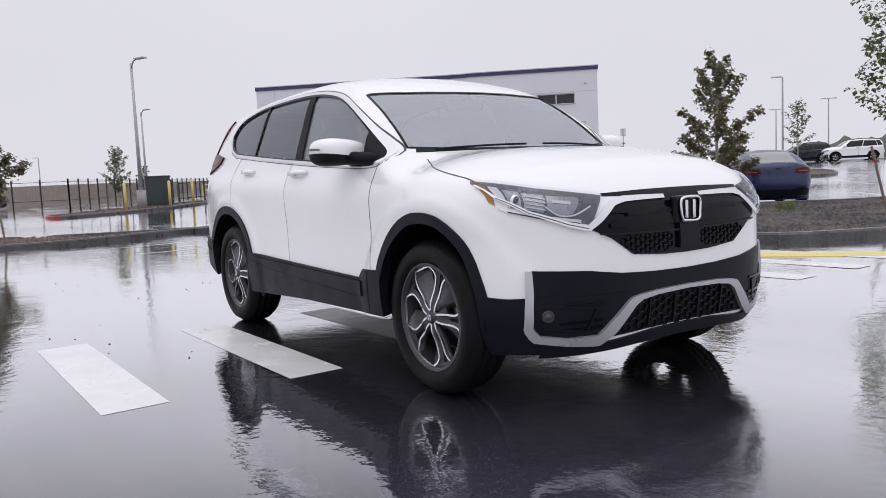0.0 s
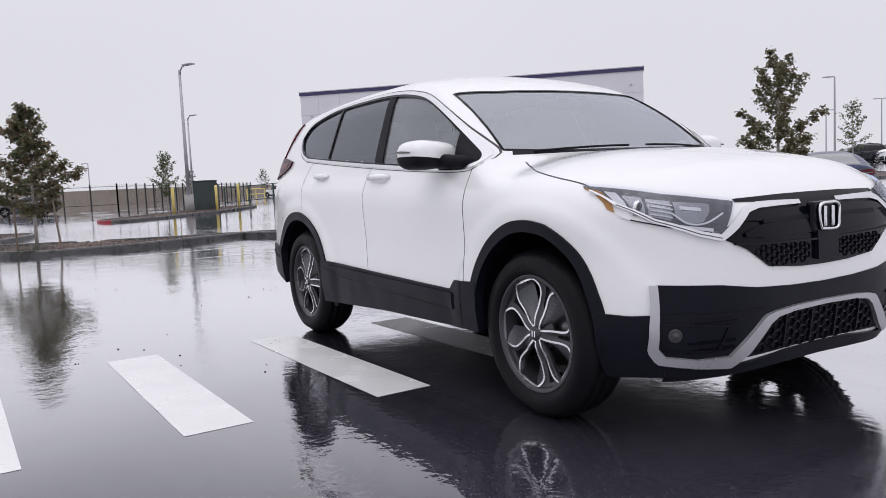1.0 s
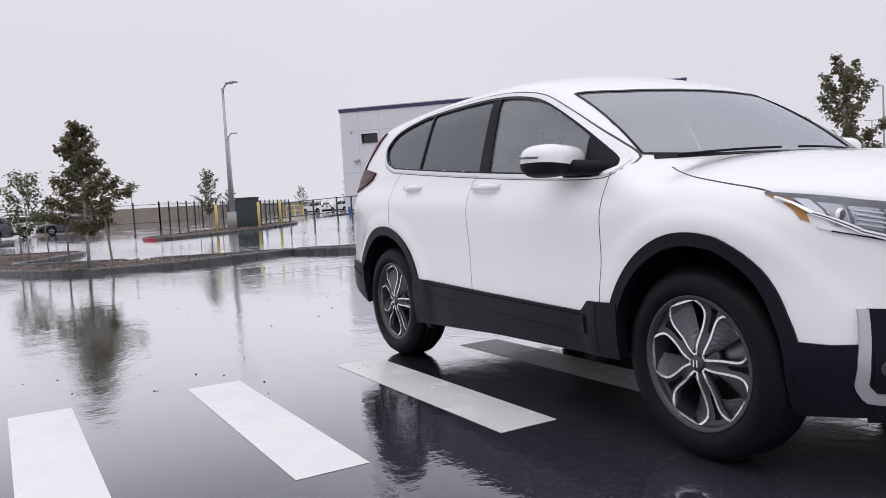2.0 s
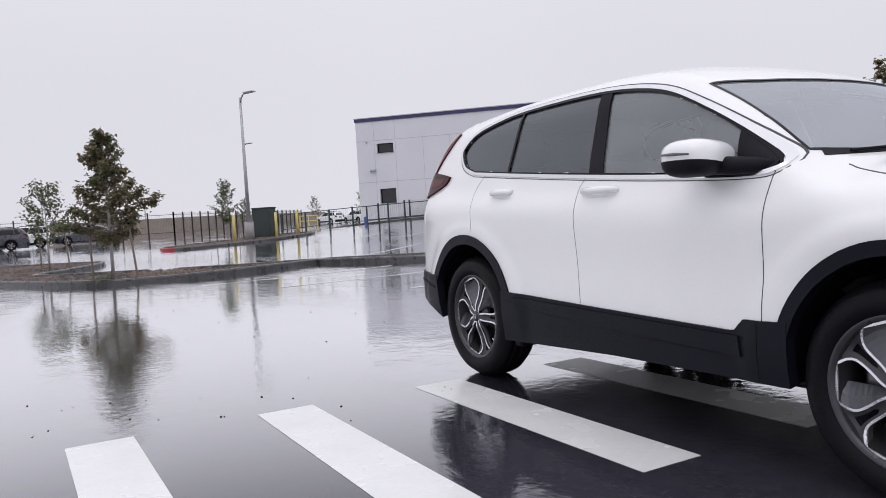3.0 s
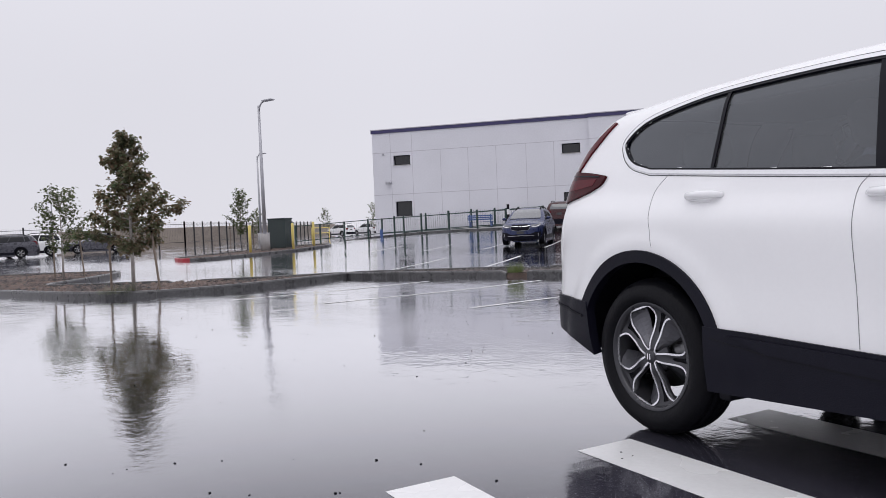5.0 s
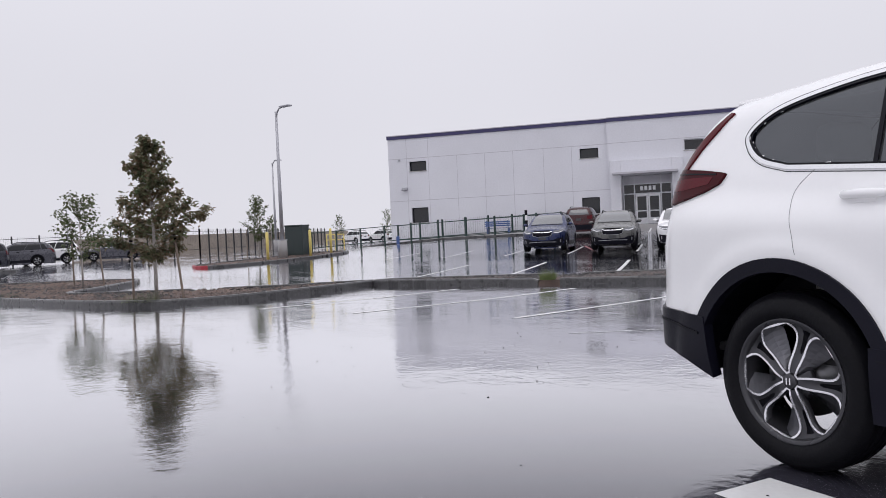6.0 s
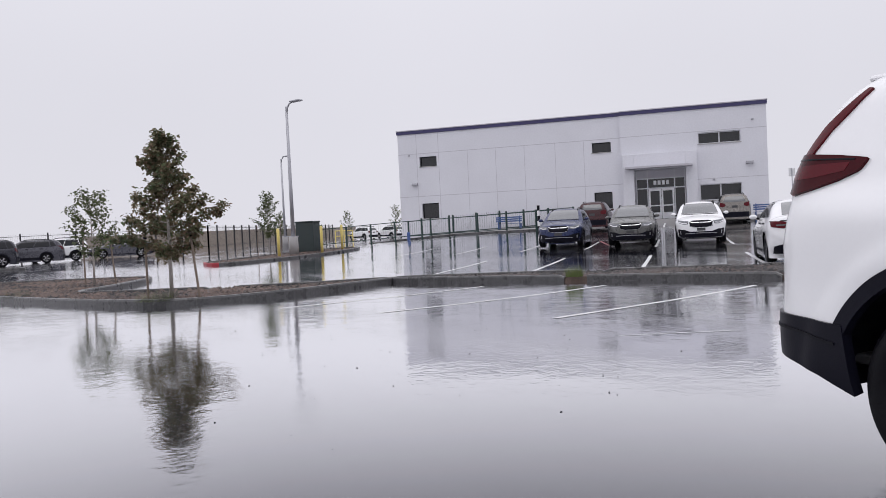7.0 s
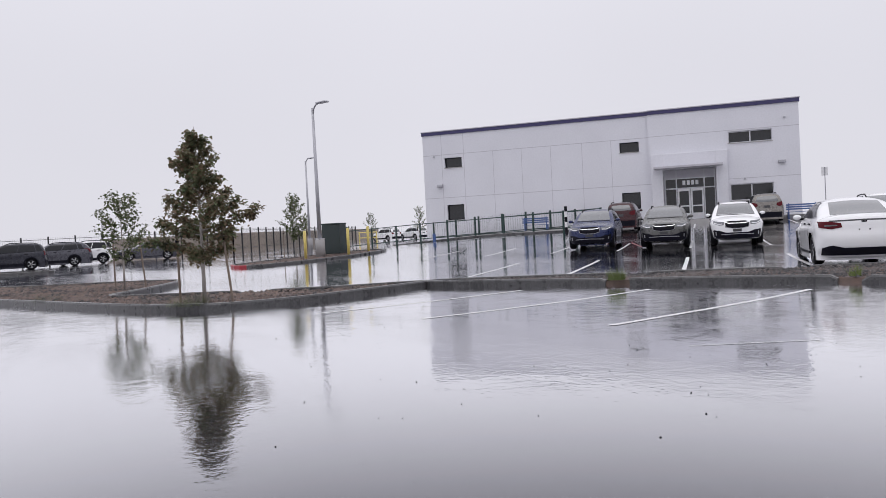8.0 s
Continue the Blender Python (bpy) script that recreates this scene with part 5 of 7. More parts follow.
def add_wheel(parent, meshes, x, y, z, side, spin=0.0, simple=False):
    """side -1: the outer face looks along -y."""
    w = part("wheel", meshes["tyre"], None, parent)
    w.name = "wheel"
    w.matrix_basis = Matrix.Translation((x, y, z)) @ (Matrix.Identity(4) if side < 0 else Matrix.Rotation(math.pi, 4, "Z")) @ Matrix.Rotation(radians(spin), 4, "Y")
    names = ["rim_barrel", "hub_cap"] + ([] if simple else ["brake_disc", "brake_caliper", "hub_mark"])
    for n in names:
        part(n, meshes[n], None, w)
    for k in range(5):
        for n in ("spoke",) if simple else ("spoke", "machined_edge", "spoke_pocket", "spoke_facet", "nut"):
            ob = part({"nut": "lug_nut"}.get(n, n), meshes[n], None, w)
            ob.matrix_basis = Matrix.Rotation(radians(-72 * k), 4, "Y")
            if n == "nut":
                ob.matrix_basis = Matrix.Rotation(radians(-72 * k - 36), 4, "Y") @ Matrix.Translation((0.047, 0, 0))
    return w


HERO = dict(
    width=[(0.16, 0.78), (0.26, 0.85), (0.38, 0.895), (0.55, 0.902), (0.70, 0.898), (0.85, 0.912), (0.97, 0.918), (1.06, 0.905), (1.15, 0.87), (1.3, 0.80)],
    front=[(0.16, 1.94), (0.26, 2.00), (0.40, 2.03), (0.50, 2.04), (0.60, 2.045), (0.80, 2.035), (0.90, 1.99), (1.0, 1.91), (1.15, 1.78)],
    rear=[(0.16, -2.04), (0.30, -2.17), (0.45, -2.23), (0.60, -2.24), (0.75, -2.20), (1.0, -2.155), (1.1, -2.125), (1.25, -2.085), (1.4, -2.02)],
    hood=[(-2.4, 1.24), (-1.9, 1.24), (-1.0, 1.20), (0.0, 1.15), (0.6, 1.125), (1.0, 1.14), (1.3, 1.135), (1.6, 1.095), (1.9, 1.025), (2.05, 0.965), (2.2, 0.86)],
    roof=[(-2.1, 1.525), (-1.87, 1.590), (-1.4, 1.640), (-0.9, 1.664), (-0.4, 1.668), (0.0, 1.645), (0.3, 1.588), (0.6, 1.49), (1.0, 1.34)],
    dome=0.052,
    cabin=[(0.9, 0.915), (1.0, 0.905), (1.1, 0.872), (1.2, 0.838), (1.3, 0.797), (1.4, 0.755), (1.5, 0.712), (1.6, 0.665), (1.7, 0.62)],
    screen=[(1.0, 1.30), (1.12, 1.08), (1.3, 0.83), (1.45, 0.58), (1.56, 0.36), (1.64, 0.10), (1.7, -0.1)],
    back=[(0.9, -2.20), (1.25, -2.115), (1.4, -2.03), (1.58, -1.88), (1.7, -1.74)],
    nose_from=1.2, nose_n=2.85, tail_from=-1.3, tail_n=5.0, plan_m=4.0, flare=0.024, crown=0.10, floor=0.20,
    mid=-0.3, pinch=0.02, bow=0.30, back_bow=0.22, wheels=(1.32, -1.32),
)


def mirrored(pts, s):
    return [(p[0] * -s, p[1]) for p in pts]


def build_hero():
    F = car_field(HERO)
    o = thing("suv", "white compact SUV with charcoal cladding, parked across a crosswalk", "car", Matrix.Translation((0.010, 0, 0)) @ Matrix.Diagonal((1, 1, 0.996, 1)))
    pts, quads = polygonise(F, (-2.45, -1.0, 0.12), (2.3, 1.0, 1.76), 0.02)
    # side glass outline
    belt = [(-1.34, 1.236), (-0.80, 1.192), (-0.24, 1.150), (0.28, 1.116), (0.70, 1.097), (0.84, 1.108)]
    top = [(0.852, 1.130), (0.763, 1.198), (0.626, 1.283), (0.437, 1.379), (0.218, 1.470), (0.021, 1.517), (-0.226, 1.546), (-0.537, 1.556), (-0.955, 1.549), (-1.20, 1.527), (-1.46, 1.474), (-1.575, 1.395)]
    tail = [(-1.56, 1.340), (-1.48, 1.277)]
    loop = belt + top + tail
    fine = [tuple(p) for p in smooth_line(loop + [loop[0]], 160)[:-1]]
    screen_lo = [(0.868, -0.70), (0.99, -0.45), (1.06, -0.2), (1.075, 0), (1.06, 0.2), (0.99, 0.45), (0.868, 0.70)]
    screen_hi = [(0.365, -0.648), (0.44, -0.42), (0.475, -0.2), (0.485, 0), (0.475, 0.2), (0.44, 0.42), (0.365, 0.648)]
    rear_lo = [(-0.62, 1.30), (0, 1.28), (0.62, 1.30)]
    rear_hi = [(-0.54, 1.54), (0, 1.56), (0.54, 1.54)]
    c = pts[quads].mean(1)
    a = np.abs(c[:, 1])
    drop = in_poly(fine, c[:, 0], c[:, 2]) & (a > 0.5)
    drop |= in_poly(screen_lo + screen_hi[::-1], c[:, 0], c[:, 1]) & (c[:, 2] > 1.1)
    for xw in HERO["wheels"]:
        ang = np.degrees(np.arctan2(c[:, 2] - 0.365, c[:, 0] - xw))
        drop |= (np.hypot(c[:, 0] - xw, c[:, 2] - 0.365) < arch_radius(xw, ang) - 0.022) & (a > 0.50) & (c[:, 2] < 0.9)
    drop |= (c[:, 2] < 0.275) | ((c[:, 2] < 0.43) & (c[:, 0] > 0.84) & (c[:, 0] < 1.08)) | ((c[:, 2] < np.interp(c[:, 0], [-2.15, -1.84, -1.68], [0.47, 0.41, 0.36])) & (c[:, 0] < -1.6)) | ((c[:, 2] < 0.345) & (np.abs(c[:, 0]) < 0.97))
    quads = quads[~drop]
    used = np.unique(quads)
    remap = -np.ones(len(pts), int)
    remap[used] = np.arange(len(used))
    me = mesh_of("body", pts[used], [tuple(q) for q in remap[quads]], M_CAR_WHITE, True)
    part("body", me, None, o, "glossy white painted body with rain drops")

    def put(name, mesh, label="", parent=None):
        return part(name, mesh, None, parent or o, label)

    zlo = lambda x: float(np.interp(x, [-1.575, -1.56, -1.48, -1.34, -0.8, -0.24, 0.28, 0.70, 0.85], [1.395, 1.340, 1.277, 1.236, 1.192, 1.150, 1.116, 1.097, 1.112])) + 0.002
    zhi = lambda x: float(np.interp(x, [-1.57, -1.46, -1.20, -0.955, -0.537, -0.226, 0.021, 0.218, 0.437, 0.626, 0.763, 0.85], [1.395, 1.474, 1.527, 1.549, 1.556, 1.546, 1.517, 1.470, 1.379, 1.283, 1.198, 1.135])) - 0.002

    def pane(name, lo0, lo1, hi0, hi1, mat, s, off, label, n=14):
        over = 0.012 if "glass" in name else 0.0
        low = [(x, zlo(x) - over) for x in np.linspace(lo0, lo1, n)]
        high = [(x, zhi(x) + over) for x in np.linspace(hi0, hi1, n)]
        ob = put(name, ruled(F, name, "side", low, high, mat, off, 0 if "glass" in name else 0.004, 30, 8, s), label)
        return ob

    for s in (-1, 1):
        for nm, q in (("quarter_glass", (-1.562, -0.962, -1.562, -0.988)), ("rear_door_glass", (-0.948, -0.209, -0.974, -0.289)), ("front_door_glass", (-0.107, 0.684, -0.210, 0.660))):
            g = pane(nm, *q, G_CLEAR if nm.startswith("front") else G_PRIVACY, s, -0.008, "tinted privacy glass" if not nm.startswith("front") else "clear side window")
            g.visible_shadow = False
        pane("window_divider", -0.964, -0.946, -0.990, -0.972, M_GLOSS_BLACK, s, 0.001, "black window divider", 4)
        pane("door_pillar", -0.211, -0.105, -0.291, -0.208, M_MATT_BLACK, s, 0.001, "black door pillar", 4)
        pane("mirror_sail", 0.680, 0.845, 0.655, 0.845, M_MATT_BLACK, s, 0.002, "black mirror sail panel", 8)
        put("window_trim", ribbon(F, "window_trim", "side", loop, 0.011, M_GLOSS_BLACK, 0.003, 0.02, 150, s, True, True), "black window surround")
        put("chrome_strip", ribbon(F, "chrome_strip", "side", inset(loop, -0.012), 0.017, M_CHROME, 0.007, 0.02, 200, s, True, True), "bright chrome strip round the side windows")
        put("window_seam", ribbon(F, "window_seam", "side", inset(loop, -0.028), 0.0034, M_SEAM, 0.0015, 0.008, 200, s, True, True), "dark gap round the doors")
        # gaps between panels
        for path in ([(-0.222, 1.135), (-0.262, 1.08), (-0.258, 0.97), (-0.250, 0.80), (-0.240, 0.53)], [(0.852, 1.09), (0.842, 1.04), (0.833, 0.9), (0.826, 0.7), (0.822, 0.55)],
                     [(-1.20, 1.212), (-1.275, 1.130), (-1.270, 1.04), (-1.225, 0.875)],
                     [(1.0, 1.098), (1.06, 1.078), (1.184, 1.055), (1.35, 1.028), (1.524, 0.998), (1.60, 0.978)]):
            wide = np.interp(np.linspace(0, 1, 30), [0, 1], [0.0016, 0.0035]) if path[0][0] > 0.9 else (0.0032 if path[0][0] > 0.8 else 0.0024 if path[0][0] > -1 else 0.0016)
            put("panel_gap", ribbon(F, "panel_gap", "side", path, wide, M_SEAM if path[0][0] > 0 else M_SEAM_PALE, 0.0012, 0.004, 30, s))
        # cladding along the sill
        put("sill_cladding", ruled(F, "sill_cladding", "side", [(-0.93, 0.268), (0.0, 0.308), (0.93, 0.322)],
                                   [(-0.93, 0.545), (-0.2, 0.523), (0.69, 0.500), (0.735, 0.548), (0.93, 0.556)], M_CLAD, 0.012, 0.05, 60, 8, s), "charcoal sill cladding")
        put("sill_step", ruled(F, "sill_step", "side", [(-0.62, 0.463), (0.0, 0.432), (0.735, 0.408)], [(-0.80, 0.518), (-0.2, 0.505), (0.72, 0.484)], M_CLAD, 0.021, 0.02, 40, 4, s))
        # black strip paints the shade under the sill step's lower edge
        put("sill_shadow_line", ribbon(F, "sill_shadow_line", "side", [(-0.90, 0.500), (-0.62, 0.458), (0.0, 0.428), (0.60, 0.404), (0.70, 0.412), (0.742, 0.48)], 0.006, M_MATT_BLACK, 0.0135, 0.004, 50, s, False))
        put("sill_gap", ribbon(F, "sill_gap", "side", [(0.80, 0.335), (0.803, 0.545)], 0.008, M_MATT_BLACK, 0.0135, 0.004, 8, s, False))
        for xw in HERO["wheels"]:
            put("arch_cladding", arch(F, "arch_cladding", xw, 0.365, -0.050 if xw > 0 else -0.057, 0, M_CLAD, s, -8 if xw > 0 else 8, 168 if xw < 0 else 172, 0.010, 0.05), "charcoal wheel arch trim")
            lin = bmesh.new()
            ang = np.radians(np.linspace(-4, 184, 30))
            rl = [float(arch_radius(xw, math.degrees(q))) - 0.030 for q in ang]
            r0 = [[lin.verts.new((xw + r * math.cos(q), s * yy, 0.365 + r * math.sin(q))) for q, r in zip(ang, rl)] for yy in (0.875, 0.74, 0.55)]
            for ra, rb in zip(r0, r0[1:]):
                for k in range(len(ang) - 1):
                    lin.faces.new((ra[k], ra[k + 1], rb[k + 1], rb[k]))
            lin.faces.new(r0[-1])
            put("wheel_liner", bm_mesh("wheel_liner", lin, M_MATT_BLACK), "black wheel well liner")
        # door handles
        for x0, x1, z in ((-0.225, 0.03, 1.066), (-1.065, -0.86, 1.094)):
            h = bmesh.new()
            yy = float(cast(F, "side", [(x0 + x1) / 2], [z], s)[0, 1])
            add_tube(h, [(x0, yy - s * 0.004, z), (x0 + 0.03, yy + s * 0.026, z + 0.002), ((x0 + x1) / 2, yy + s * 0.036, z + 0.003), (x1 - 0.03, yy + s * 0.028, z + 0.002), (x1, yy - s * 0.002, z)], [0.010, 0.015, 0.017, 0.015, 0.010], 10)
            bmesh.ops.scale(h, vec=(1, 1, 1.15), verts=h.verts[:], space=Matrix.Translation((0, 0, -z)))
            put("door_handle", bm_mesh("door_handle", h, M_CAR_WHITE, True), "white door handle")
            put("handle_cup", ruled(F, "handle_cup", "side", [(x0 + 0.04, z - 0.030), (x1 - 0.06, z - 0.030)], [(x0 + 0.03, z + 0.022), (x1 - 0.05, z + 0.022)], M_CAR_WHITE, 0.0015, 0.004, 10, 4, s))
        # mirror
        mb = bmesh.new()
        bmesh.ops.create_uvsphere(mb, u_segments=28, v_segments=18, radius=1)
        for v in mb.verts:
            q = v.co
            n_ = (abs(q.x) ** 3 + abs(q.y) ** 3 + abs(q.z) ** 3) ** (1 / 3)
            q /= n_
            q.x, q.y, q.z = q.x * (0.100 - 0.02 * q.y), q.y * 0.156, q.z * (0.070 - 0.012 * q.y)
        up, dn = mb, mb.copy()
        geo = up.verts[:] + up.edges[:] + up.faces[:]
        bmesh.ops.bisect_plane(up, geom=geo, plane_co=(0, 0, -0.022), plane_no=(0, 0.10, 1), clear_inner=True)
        geo = dn.verts[:] + dn.edges[:] + dn.faces[:]
        bmesh.ops.bisect_plane(dn, geom=geo, plane_co=(0, 0, -0.022), plane_no=(0, 0.10, 1), clear_outer=True)
        place = Matrix.Translation((0.585, s * 0.948, 1.160)) @ Matrix.Rotation(radians(-s * 8), 4, "Z")
        for b, mt, nm, lb in ((up, M_CAR_WHITE, "mirror_cap", "white mirror cap"), (dn, M_MATT_BLACK, "mirror_housing", "black lower mirror housing")):
            bmesh.ops.scale(b, vec=(1, -s if s < 0 else -1, 1), verts=b.verts[:])
            b.transform(place)
            put(nm, bm_mesh(nm, b, mt, True), lb)
        put("mirror_arm", bm_mesh("mirror_arm", tube([(0.83, s * 0.835, 1.118), (0.77, s * 0.865, 1.118), (0.70, s * 0.90, 1.122), (0.62, s * 0.95, 1.128)], [0.014, 0.030, 0.034, 0.036], 14), M_MATT_BLACK, True), "black mirror arm")
        sig = tube([(0.535, s * 1.10, 1.177), (0.615, s * 1.123, 1.175), (0.675, s * 1.105, 1.171)], [0.004, 0.006, 0.004], 8)
        put("mirror_lamp", bm_mesh("mirror_lamp", sig, M_LAMP_DARK, True), "slim turn lamp")
        # tail lamp
        lens = put("tail_lamp", ruled(F, "tail_lamp", "side", [(-2.065, 1.12), (-2.00, 1.098), (-1.892, 1.120), (-1.783, 1.148), (-1.695, 1.182), (-1.672, 1.215)],
                                      [(-2.07, 1.270), (-1.94, 1.264), (-1.80, 1.248), (-1.70, 1.232), (-1.669, 1.226)], M_LAMP_DEEP, 0.014, 0.03, 26, 8, s), "dark red tail lamp")
        put("tail_lamp_core", ruled(F, "tail_lamp_core", "side", [(-2.03, 1.160), (-1.90, 1.165), (-1.76, 1.182)], [(-2.03, 1.215), (-1.90, 1.218), (-1.74, 1.215)], M_LAMP_RED, 0.0155, 0.004, 16, 3, s), "brighter red lamp band", lens)
        put("tail_lamp_edge", ribbon(F, "tail_lamp_edge", "side", [(-2.04, 1.246), (-1.90, 1.238), (-1.72, 1.224)], 0.006, M_GLOSS_BLACK, 0.0165, 0.004, 20, s), "", lens)
        put("tail_lamp_strip", ruled(F, "tail_lamp_strip", "side", [(-1.945, 1.262), (-1.871, 1.358), (-1.80, 1.428), (-1.732, 1.506)],
                                     [(-1.995, 1.266), (-1.910, 1.378), (-1.836, 1.440), (-1.756, 1.510)], M_LAMP_RED, 0.010, 0.03, 24, 5, s), "red lamp strip up the pillar")
        # rear bumper black corner
        put("rear_bumper_cladding", ruled(F, "rear_bumper_cladding", "side", [(-2.13, 0.445), (-1.98, 0.418), (-1.84, 0.385), (-1.68, 0.325)], [(-2.13, 0.612), (-2.0, 0.61), (-1.72, 0.592)], M_CLAD, 0.014, 0.05, 30, 7, s), "charcoal lower bumper")
        put("bumper_crease", ribbon(F, "bumper_crease", "side", [(-2.12, 0.556), (-1.98, 0.553), (-1.75, 0.518)], 0.010, M_MATT_BLACK, 0.020, 0.012, 20, s))
        put("front_bumper_cladding", ruled(F, "front_bumper_cladding", "side", [(1.66, 0.24), (1.80, 0.25), (1.95, 0.255)], [(1.675, 0.497), (1.80, 0.49), (1.95, 0.50)], M_CLAD, 0.010, 0.05, 20, 7, s), "charcoal lower bumper corner")
        # head lamp
        hi = [(-0.449, 0.901), (-0.57, 0.920), (-0.69, 0.941), (-0.824, 0.982)]
        lo = [(-0.464, 0.880), (-0.538, 0.786), (-0.64, 0.804), (-0.75, 0.852), (-0.812, 0.914), (-0.831, 0.974)]
        lamp = put("head_lamp", ruled(F, "head_lamp", "front", mirrored(lo, s) if s > 0 else lo, mirrored(hi, s) if s > 0 else hi, M_LAMP_DARK, 0.002, 0.03, 34, 10), "clear headlamp with dark bezel and bright reflectors")

        def lampbit(name, l, h, mt, off, lab="", n=14):
            l, h = ([(s * -q[0], q[1]) for q in w_] for w_ in (l, h))
            return put(name, ruled(F, name, "front", l, h, mt, off, 0.008, n, 4), lab, lamp)

        def lampline(name, path, width, mt, off, lab="", n=24):
            return put(name, ribbon(F, name, "front", [(s * -q[0], q[1]) for q in path], width, mt, off, 0.006, n), lab, lamp)

        lampbit("amber_reflector", [(-0.836, 0.890), (-0.826, 0.878)], [(-0.832, 0.972), (-0.815, 0.957)], M_AMBER, 0.005, "amber corner reflector", 6)
        lampbit("day_lamp", [(-0.820, 0.866), (-0.797, 0.854)], [(-0.810, 0.956), (-0.792, 0.949)], M_LAMP_WHITE, 0.006, "white daytime light strip", 8)
        lampline("day_lamp", [(-0.816, 0.866), (-0.776, 0.846), (-0.696, 0.821), (-0.577, 0.800)], 0.013, M_LAMP_WHITE, 0.008, "white daytime light strip", 30)
        lampline("bezel_line", [(-0.800, 0.850), (-0.770, 0.838), (-0.690, 0.812), (-0.585, 0.793)], 0.004, M_GLOSS_BLACK, 0.010)
        lampbit("reflector_bowl", [(-0.792, 0.866), (-0.766, 0.858)], [(-0.788, 0.940), (-0.750, 0.929)], M_LAMP_CLEAR, 0.005, "bright lamp reflector")
        lampbit("reflector_bowl", [(-0.758, 0.860), (-0.703, 0.843)], [(-0.744, 0.924), (-0.682, 0.912)], M_LAMP_CLEAR, 0.004, "bright lamp reflector")
        lampbit("reflector_bowl", [(-0.690, 0.848), (-0.658, 0.828), (-0.606, 0.830), (-0.570, 0.868)], [(-0.677, 0.908), (-0.62, 0.902), (-0.575, 0.897), (-0.560, 0.892)], M_LAMP_CLEAR, 0.006, "bright lamp reflector", 20)
        for q in range(4):
            lampline("reflector_fin", [(-0.752 + 0.004 * q, 0.868 + 0.014 * q), (-0.696 + 0.004 * q, 0.852 + 0.014 * q)], 0.0045, M_LAMP_WHITE, 0.008, n=8)
        lampline("reflector_fin", [(-0.666, 0.885), (-0.60, 0.874)], 0.012, M_LAMP_WHITE, 0.009, n=8)
        lampline("reflector_edge", [(-0.694, 0.864), (-0.658, 0.829), (-0.601, 0.826), (-0.523, 0.858)], 0.006, M_LAMP_WHITE, 0.010)
        q = cast(F, "front", [s * 0.772], [0.897])[0]
        for nm, rad_, mt, lab in (("projector_ring", 0.026, M_CHROME, "chrome projector ring"), ("projector", 0.021, M_LAMP_DARK, "round projector lens")):
            pj = bmesh.new()
            bmesh.ops.create_uvsphere(pj, u_segments=18, v_segments=10, radius=rad_)
            pj.transform(Matrix.Translation(q + np.array([0.004 if nm == "projector" else 0.0, 0, 0])) @ Matrix.Diagonal((0.5, 1, 1, 1)))
            put(nm, bm_mesh(nm, pj, mt, True), lab, lamp)
        ln = put("lamp_lens", ruled(F, "lamp_lens", "front", mirrored(lo, s) if s > 0 else lo, mirrored(hi, s) if s > 0 else hi, G_LENS, 0.016, 0, 34, 8), "clear lens", lamp)
        ln.visible_shadow = False
        # bright wing under the lamp
        wing = [(-0.834, 0.955), (-0.815, 0.902), (-0.747, 0.842), (-0.63, 0.790), (-0.555, 0.770), (-0.49, 0.812), (-0.42, 0.862), (-0.36, 0.874), (-0.25, 0.875), (-0.115, 0.874)]
        wd = np.interp(np.linspace(0, 1, 70), [0, 0.12, 0.4, 0.5, 0.65, 1], [0.004, 0.012, 0.022, 0.028, 0.024, 0.016])
        put("grille_wing", ribbon(F, "grille_wing", "front", mirrored(wing, s) if s > 0 else wing, wd, M_CHROME, 0.020, 0.036, 70, rounded_=False), "chrome wing bar")
        dk = [(y_, z_ - 0.001) for y_, z_ in wing[1:5]]
        put("wing_gap", ribbon(F, "wing_gap", "front", mirrored(dk, s) if s > 0 else dk, 0.003, M_SEAM, 0.0215, 0.004, 30, rounded_=False))
        # fog lamp
        fg = bmesh.new()
        add_lathe(fg, [(0.0, -0.008), (0.012, -0.006), (0.017, 0.002), (0.024, -0.005), (0.028, 0.010)], 20, "Y")
        q = cast(F, "front", [s * 0.707], [0.417])[0]
        nq, _ = gradient(F, q[None])
        fg.transform(Matrix.Translation(q + nq[0] * 0.012) @ Vector((0, -1, 0)).rotation_difference(Vector(nq[0])).to_matrix().to_4x4())
        put("fog_lamp", bm_mesh("fog_lamp", fg, M_CABIN, True), "small round fog lamp")
        for z in (0.375, 0.345, 0.445):
            l = [(-0.665, z + 0.008), (-0.49, z + 0.012)]
            put("fog_slat", ribbon(F, "fog_slat", "front", mirrored(l, s) if s > 0 else l, 0.012, M_GLOSS_BLACK, 0.011, 0.012, 12, rounded_=False))

    def both(h):
        return h + [(-y, z) for y, z in h[::-1] if y != 0]

    # front
    put("hood_gap", ruled(F, "hood_gap", "front", both([(-0.445, 0.896), (-0.2, 0.889), (0, 0.887)]), both([(-0.445, 0.908), (-0.2, 0.914), (0, 0.915)]), M_GLOSS_BLACK, 0.003, 0.02, 30, 3), "dark slot below the hood")
    put("grille", ruled(F, "grille", "front", both([(-0.535, 0.762), (-0.447, 0.722), (-0.335, 0.648), (-0.15, 0.632), (0, 0.629)]), both([(-0.50, 0.808), (-0.42, 0.872), (-0.25, 0.888), (-0.1, 0.890), (0, 0.890)]), M_GLOSS_BLACK, 0.006, 0.03, 60, 10), "gloss black grille panel")
